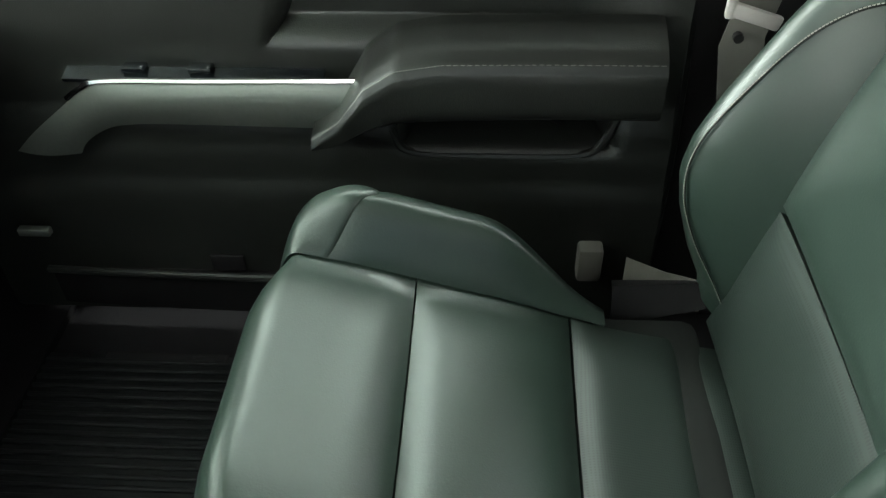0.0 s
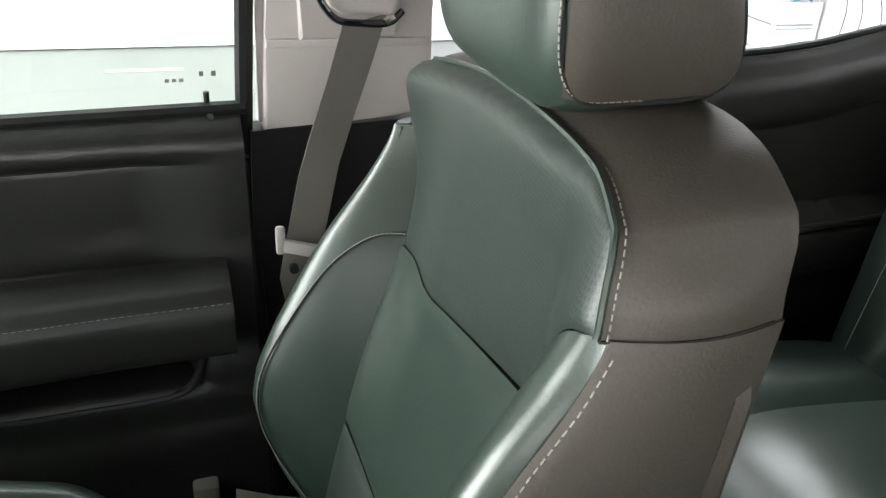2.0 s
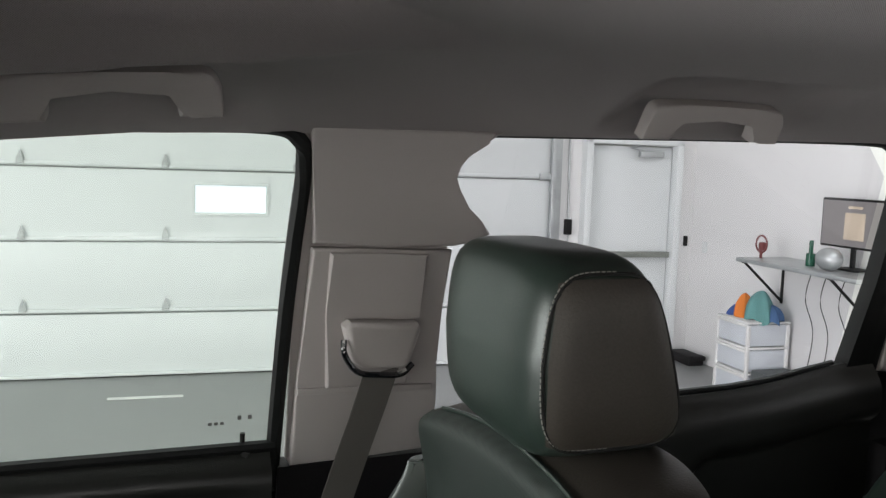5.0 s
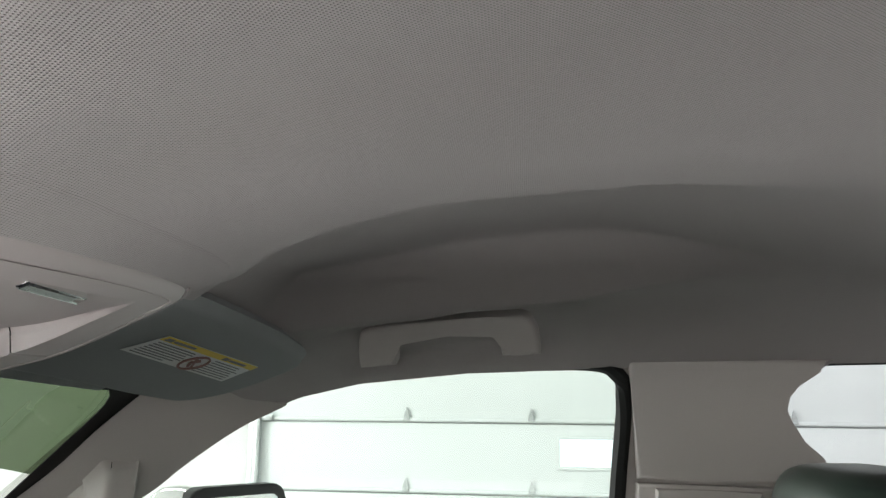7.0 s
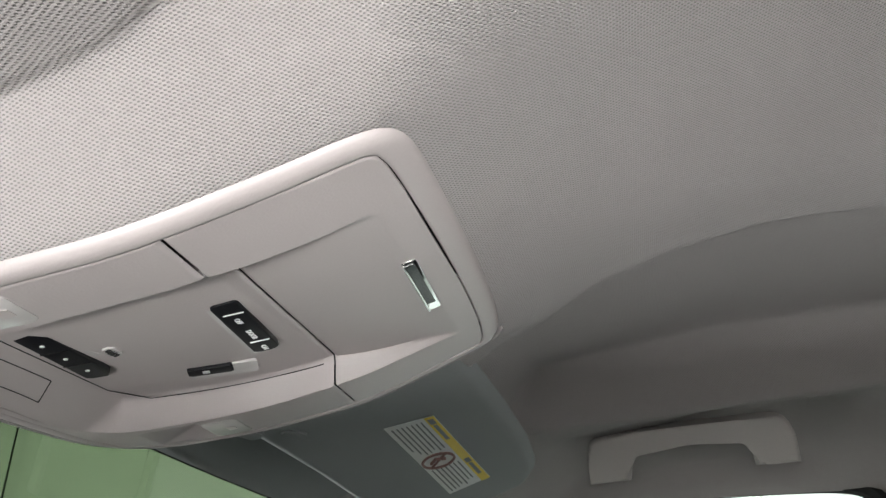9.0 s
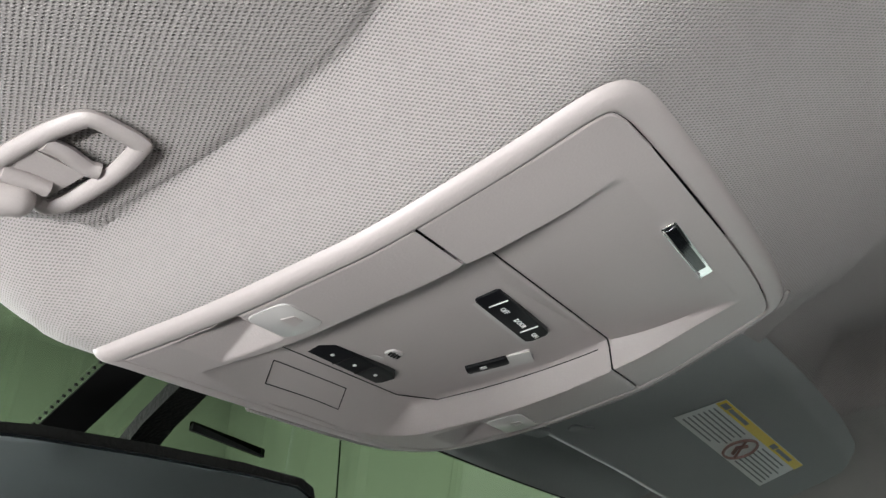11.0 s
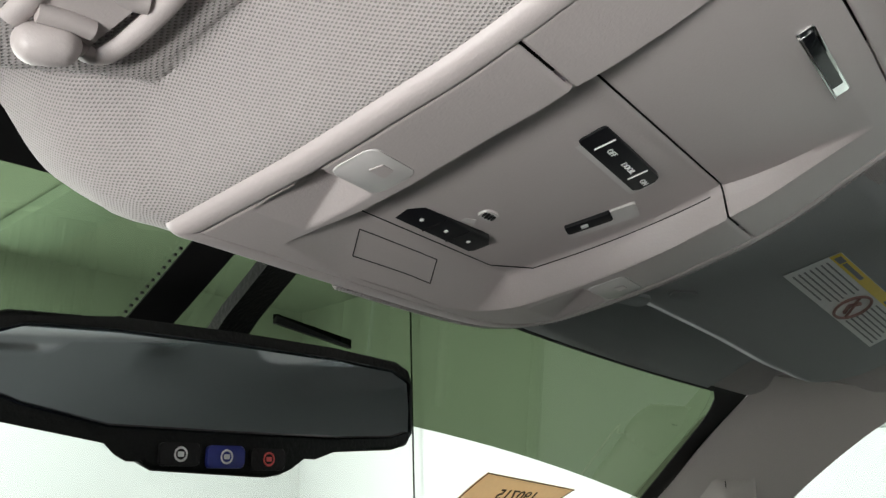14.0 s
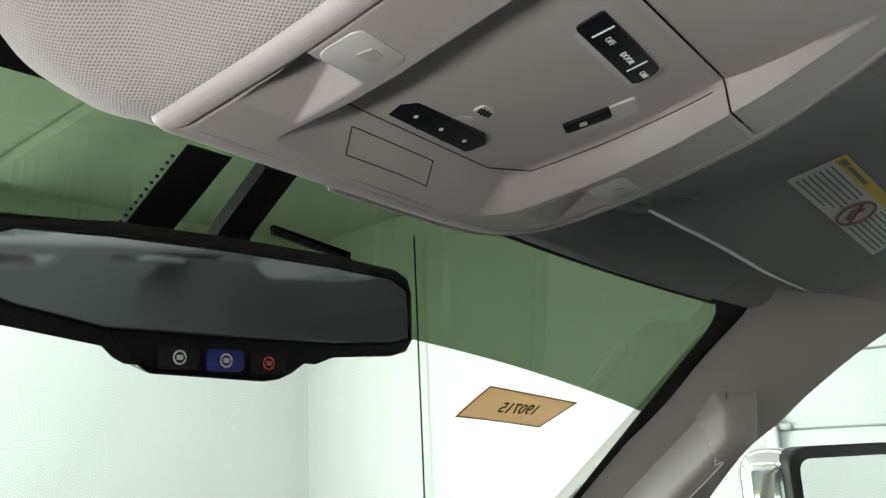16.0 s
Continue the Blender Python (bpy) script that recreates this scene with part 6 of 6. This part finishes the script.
part("arm", merge(tube([OM @ Vector((-0.06, -0.085, -0.03)), Vector((-0.56, 1.02, 1.40)), Vector((-0.64, 0.88, 1.385))], 0.028, 12), tube([OM @ Vector((-0.06, -0.03, -0.03)), Vector((-0.56, 1.02, 1.445)), Vector((-0.64, 0.88, 1.43))], 0.016, 12)), M_BLACK, om, "black telescopic arm")

# ---- the garage ----
def gbox(centre, size, bevel=0.0, segs=2):
    bm = box(centre, size, bevel, segs)
    bm.transform(G)
    return bm


def gtube(points, r, n=8, closed=False):
    bm = tube(points, r, n, closed)
    bm.transform(G)
    return bm


H, W0, W1, D0, D1 = 4.6, -9.0, 4.87, -3.3, 7.08
solo("ground", gbox(((W0 + W1) / 2, (D0 + D1) / 2, GROUND - 0.05), (W1 - W0 + 0.6, D1 - D0 + 0.6, 0.1)), M_CONC, "grey painted concrete garage floor", "floor", kind="structure")
solo("ceiling_garage", gbox(((W0 + W1) / 2, (D0 + D1) / 2, H + 0.05), (W1 - W0 + 0.6, D1 - D0 + 0.6, 0.1)), M_WHITE, "white garage ceiling", "ceiling", kind="structure")
# north wall with openings for the sectional door and the walk door
for nm, x0, x1, z0, z1 in (("a", W0, -2.74, GROUND, H), ("b", -2.74, 3.33, 3.55, H), ("c", 3.33, 3.68, GROUND, H), ("d", 3.68, 4.60, 2.05, H), ("e", 4.60, W1, GROUND, H)):
    solo("wall_north_" + nm, gbox(((x0 + x1) / 2, D1 + 0.15, (z0 + z1) / 2), (x1 - x0, 0.2, z1 - z0)), M_WHITE, "plain white garage wall", "wall", kind="structure")
# openings assumed where the added lamps stand; the driver's side is out of view
for nm, x0, x1, z0, z1 in (("a", W0 - 0.2, -5.0, GROUND, H), ("b", -5.0, 2.4, 3.4, H), ("c", 2.4, W1 + 0.2, GROUND, H)):
    solo("wall_south_" + nm, gbox(((x0 + x1) / 2, D0 - 0.1, (z0 + z1) / 2), (x1 - x0, 0.2, z1 - z0)), M_WHITE, "plain white garage wall beside an added lamp opening", "wall", kind="structure")
for nm, y0, y1, z0, z1 in (("a", D0 - 0.2, -3.1, GROUND, H), ("b", -3.1, 2.5, 3.47, H), ("c", 2.5, D1 + 0.2, GROUND, H)):
    solo("wall_west_" + nm, gbox((W0 - 0.1, (y0 + y1) / 2, (z0 + z1) / 2), (0.2, y1 - y0, z1 - z0)), M_WHITE, "plain white garage wall beside an added lamp opening", "wall", kind="structure")
solo("wall_east", gbox((W1 + 0.1, (D0 + D1) / 2, (H + GROUND) / 2), (0.2, D1 - D0 + 0.4, H - GROUND)), M_WHITE, "plain white garage wall", "wall", kind="structure")
for x, y, _ in LAMPS:
    solo("ceiling_light", gbox((x, y, 4.50), (3.7, 0.6, 0.12), 0.01), M_STEEL, "white ceiling light housing", "ceiling light", group="garage lights")

# sectional door
gd = thing("garage_door", "white ribbed steel sectional door with a small window", "garage door", tuple(G @ Vector((0.3, D1, GROUND))))
SEAMS = [GROUND, 0.472, 1.078, 1.690, 2.30, 2.91, 3.52]
for i, (z0, z1) in enumerate(zip(SEAMS, SEAMS[1:])):
    bms = [gbox((0.295, D1 + 0.045, (z0 + z1) / 2), (6.0, 0.05, z1 - z0 - 0.012), 0.008)]
    bms.append(gbox((0.295, D1 + 0.012, z0 + 0.028), (6.0, 0.022, 0.030), 0.006))
    part("panel", merge(*bms), M_STEEL, gd, "white steel door section")
part("gap_backing", gbox((0.295, D1 + 0.085, 1.72), (6.0, 0.02, 3.6)), M_GALV, gd)
hinge = box((0, 0, 0), (0.055, 0.012, 0.035), 0.004)
hinge = merge(hinge, plate([(-0.028, 0.01), (-0.012, 0.045), (0.0, 0.085), (0.012, 0.045), (0.028, 0.01)], lambda a, c, k: Vector((a, -0.008 + k, c)), 0.014), box((0, -0.01, -0.022), (0.06, 0.022, 0.016), 0.004))
hmesh = finish(hinge, "hinge", M_GALV)
for x in (-1.322, -0.212, 0.88, 1.97):
    for z in SEAMS[1:-1]:
        ob = new("hinge", hmesh)
        ob.parent = gd
        ob.matrix_local = Matrix.Translation(-BASE[gd]) @ G @ pose(x, D1 + 0.004, z + 0.05)
win = part("window", merge(*[gbox(c, s, 0.004) for c, s in (((0.325, D1 + 0.012, 1.577), (0.63, 0.02, 0.03)), ((0.325, D1 + 0.012, 1.318), (0.63, 0.02, 0.03)), ((0.02, D1 + 0.012, 1.447), (0.025, 0.02, 0.24)), ((0.63, D1 + 0.012, 1.447), (0.025, 0.02, 0.24)))]), M_STEEL, gd, "small bright window")
glow = bpy.data.materials.new("daylight_pane")
glow.use_nodes = True
em = glow.node_tree.nodes.new("ShaderNodeEmission")
em.inputs[0].default_value, em.inputs[1].default_value = (0.86, 0.93, 1.0, 1), 4.0
glow.node_tree.links.new(em.outputs[0], glow.node_tree.nodes["Material Output"].inputs[0])
part("pane", gbox((0.325, D1 + 0.016, 1.447), (0.59, 0.006, 0.235)), glow, win, "pane bright with daylight")
for x, s in ((-2.70, 1), (3.29, -1)):
    part("track", gbox((x, D1 - 0.03, 1.76), (0.05, 0.06, 3.66), 0.008), M_GALV, gd, "galvanised door track")
    part("track_angle", gbox((x - 0.05 * s, D1 - 0.005, 1.76), (0.09, 0.01, 3.66), 0.002), M_GALV, gd)
    for z in SEAMS[1:-1]:
        part("roller_bracket", gbox((x + 0.06 * s, D1 - 0.012, z + 0.03), (0.14, 0.03, 0.06), 0.006), M_GALV, gd)
part("strut", gbox((0.295, D1 - 0.03, 3.40), (6.0, 0.06, 0.07), 0.008), M_GALV, gd)
solo("floor_line", gbox((-0.33, 6.42, GROUND + 0.004), (0.56, 0.06, 0.004)), M_LINE, "short white painted line on the floor", "floor line")

# walk door
wd = thing("door_3", "white steel walk door with a push bar", "door", tuple(G @ Vector((4.14, D1, GROUND))), kind="structure")
part("leaf", gbox((4.14, D1 + 0.07, 0.985), (0.90, 0.045, 2.11), 0.004), M_STEEL, wd)
part("jamb", merge(gbox((3.65, D1 + 0.01, 1.01), (0.07, 0.14, 2.18), 0.006), gbox((4.63, D1 + 0.01, 1.01), (0.07, 0.14, 2.18), 0.006), gbox((4.14, D1 + 0.01, 2.09), (1.05, 0.14, 0.07), 0.006)), M_STEEL, wd, "white steel frame")
part("push_bar", merge(gbox((4.15, D1 - 0.0, 0.975), (0.86, 0.06, 0.055), 0.01), gbox((3.75, D1 + 0.02, 0.97), (0.06, 0.07, 0.12), 0.01)), M_SILVER, wd, "silver push bar")
part("kick_plate", gbox((4.14, D1 + 0.044, 0.125), (0.84, 0.006, 0.21), 0.001), M_KICK, wd, "brushed metal kick plate")
part("closer", merge(gbox((4.33, D1 - 0.01, 1.965), (0.26, 0.06, 0.06), 0.01), gtube([G.inverted() @ (G @ Vector((4.22, D1 - 0.04, 1.995))), Vector((4.05, D1 - 0.10, 2.02)), Vector((4.25, D1 - 0.02, 2.05))], 0.010)), M_GALV, wd, "grey door closer")
solo("sill", gbox((4.14, D1 + 0.02, GROUND + 0.01), (0.94, 0.18, 0.02), 0.004), M_LINE, "pale door threshold", "threshold", kind="structure")

# small things on the walls
ctrl = thing("door_control", "grey door control box with its conduit", "control box", tuple(G @ Vector((3.49, D1, 1.23))))
part("box", gbox((3.49, D1 + 0.03, 1.24), (0.07, 0.05, 0.15), 0.008), M_DARK, ctrl)
part("conduit", merge(gtube([(3.49, D1 + 0.035, 1.31), (3.47, D1 + 0.035, 2.4), (3.46, D1 + 0.035, 3.4)], 0.012), gtube([(3.50, D1 + 0.035, 1.17), (3.48, D1 + 0.035, 0.9), (3.44, D1 + 0.035, 0.75)], 0.008)), M_GALV, ctrl, "thin conduit")
solo("light_switch", gbox((4.80, D1 + 0.045, 1.11), (0.045, 0.02, 0.10), 0.006), M_DARK, "dark switch on the white wall", "switch")
solo("outlet", gbox((W1 - 0.006, 6.88, 1.07), (0.012, 0.07, 0.11), 0.004), M_STEEL, "white plastic outlet on the wall", "outlet")
solo("wheel_chock", merge(gbox((4.72, 6.86, GROUND + 0.05), (0.18, 0.36, 0.10), 0.02), gbox((4.74, 6.70, GROUND + 0.08), (0.14, 0.10, 0.05), 0.015)), M_DARK, "dark rubber block on the floor by the wall", "wheel chock")
solo("hanging_cord", gtube([(-6.80, D1 - 0.06, 0.25 * i) for i in range(18)], 0.011, 6), M_BLACK, "thin black cord hanging by the wall", "cord")

# the work corner: wall desk with its things
G = G @ Matrix.Translation((0, -0.36, 0.11))
desk = thing("wall_desk", "grey folding wall desk on black brackets", "desk", tuple(G @ Vector((W1, 5.6, 0.95))))
part("top", gbox((4.62, 5.36, 0.985), (0.50, 1.35, 0.035), 0.006), M_GALV, desk, "grey desk top")
for y in (6.05, 5.05):
    part("bracket", merge(gtube([(4.86, y, 0.96), (4.45, y, 0.96)], 0.012), gtube([(4.86, y, 0.60), (4.86, y, 0.96)], 0.012), gtube([(4.86, y, 0.62), (4.48, y, 0.95)], 0.012)), M_BLACK, desk, "black steel bracket")
mon = thing("monitor", "flat monitor with a thin black frame", "monitor", tuple(G @ Vector((4.70, 5.15, 1.0))))
part("case", gbox((4.72, 5.14, 1.35), (0.04, 0.62, 0.37), 0.008), M_BLACK, mon)
scr = bpy.data.materials.new("screen")
scr.use_nodes = True
em = scr.node_tree.nodes.new("ShaderNodeEmission")
em.inputs[0].default_value, em.inputs[1].default_value = (0.80, 0.76, 0.74, 1), 0.9
scr.node_tree.links.new(em.outputs[0], scr.node_tree.nodes["Material Output"].inputs[0])
part("screen", gbox((4.697, 5.14, 1.35), (0.004, 0.585, 0.335)), scr, mon, "lit pale screen")
part("screen_picture", merge(gbox((4.6935, 5.10, 1.33), (0.002, 0.20, 0.20)), gbox((4.6935, 5.10, 1.47), (0.002, 0.14, 0.02))), mat("screen_tint", (0.62, 0.52, 0.40), 0.5), mon, "tan block on the screen")
part("stand", merge(gtube([(4.74, 5.14, 1.0), (4.74, 5.14, 1.3)], 0.02), gbox((4.74, 5.14, 1.01), (0.18, 0.24, 0.015), 0.004)), M_BLACK, mon)
solo("globe", merge(*[(lambda b: (b.transform(G), b)[1])(sheet(lambda u, v: (4.52 + 0.085 * math.sin(math.pi * v) * math.cos(2 * math.pi * u), 5.13 + 0.11 * math.sin(math.pi * v) * math.sin(2 * math.pi * u), 1.09 + 0.085 * math.cos(math.pi * v)), 20, 12, 0))]), M_GALV, "grey rounded bowl on the desk", "bowl")
solo("bottle", merge(gtube([(4.60, 5.42, 1.0), (4.60, 5.42, 1.10)], 0.035, 12), gtube([(4.60, 5.42, 1.10), (4.60, 5.42, 1.20)], 0.016, 12)), mat("green_bottle", (0.02, 0.10, 0.06), 0.25), "dark green bottle on the desk", "bottle")
solo("desk_fan", merge(gtube([(4.55, 5.95, 1.0), (4.55, 5.95, 1.10)], 0.012, 8), gtube([(4.55, 5.95 + 0.07 * math.cos(t), 1.12 + 0.07 * math.sin(t)) for t in (2 * math.pi * i / 20 for i in range(20))], 0.008, 6, True), gbox((4.56, 5.95, 1.10), (0.05, 0.05, 0.07), 0.012)), mat("red_black", (0.18, 0.05, 0.05), 0.4), "small red and black desk tool", "tool")
cables = thing("cable", "black cables hanging under the desk", "cable", tuple(G @ Vector((4.8, 5.4, 0.4))))
for k, y in enumerate((5.25, 5.45, 5.62)):
    part("wire", gtube(curve([(4.80, y, 0.97), (4.79, y + 0.05, 0.70), (4.82, y - 0.03, 0.40), (4.80, y + 0.06, GROUND - 0.10)], 6), 0.004, 5), M_BLACK, cables)

# drawer tower with rags
G = G @ Matrix.Translation((0, 0.01, -0.11))
tower = thing("drawer_tower", "translucent white plastic drawer tower", "drawers", tuple(G @ Vector((4.62, 6.08, GROUND))))
clear = mat("milky_plastic", (0.66, 0.70, 0.74), 0.3, vary=0.05)
for i in range(3):
    z = GROUND + 0.02 + 0.215 * i
    dr = part("drawer", merge(gbox((4.62, 6.08, z + 0.10), (0.38, 0.42, 0.185), 0.015)), clear, tower, "milky drawer")
    part("drawer_lip", gbox((4.42, 6.08, z + 0.185), (0.03, 0.40, 0.025), 0.008), M_LINE, dr)
part("frame", merge(*[gbox((x, y, 0.24), (0.03, 0.03, 0.64), 0.006) for x in (4.43, 4.81) for y in (5.87, 6.29)], *[gbox((4.62, 6.08, GROUND + 0.012 + 0.215 * i), (0.41, 0.45, 0.016), 0.004) for i in range(4)]), M_LINE, tower, "white plastic frame")


def rag(x, y, z, r, h, seed):
    rg = random.Random(seed)
    ph = [rg.uniform(0, 6.28) for _ in range(6)]

    def at(u, v):
        t = 2 * math.pi * u
        q = r * math.sin(math.pi * min(v, 0.98) * 0.5 + 0.02) * (1 + 0.22 * math.sin(3 * t + ph[0]) + 0.15 * math.sin(5 * t + ph[1]))
        return G @ Vector((x + q * math.cos(t), y + q * math.sin(t), z + h * (1 - v ** 1.6) + 0.02 * math.sin(4 * t + ph[2]) * v))
    return sheet(at, 28, 12, 0.004)


for (x, y, r, h, c, lab) in ((4.60, 6.20, 0.10, 0.12, (0.05, 0.10, 0.30), "blue cloth"), (4.56, 6.12, 0.07, 0.21, (0.75, 0.22, 0.04), "orange cloth"), (4.62, 5.98, 0.12, 0.25, (0.14, 0.32, 0.31), "teal cloth"), (4.66, 5.90, 0.09, 0.14, (0.08, 0.16, 0.32), "dark blue cloth")):
    solo("cloth", rag(x, y, 0.578, r, h, int(x * 1000 + y * 77)), mat("cloth_" + lab.replace(" ", "_"), c, 0.9, bump=0.6, scale=90), "crumpled " + lab + " on the drawer tower", "cloth", group="cleaning cloths")
solo("carton", gbox((4.62, 5.62, GROUND + 0.14), (0.34, 0.42, 0.28), 0.01), mat("dark_carton", (0.10, 0.11, 0.11), 0.6), "dark box on the floor beside the drawers", "box")
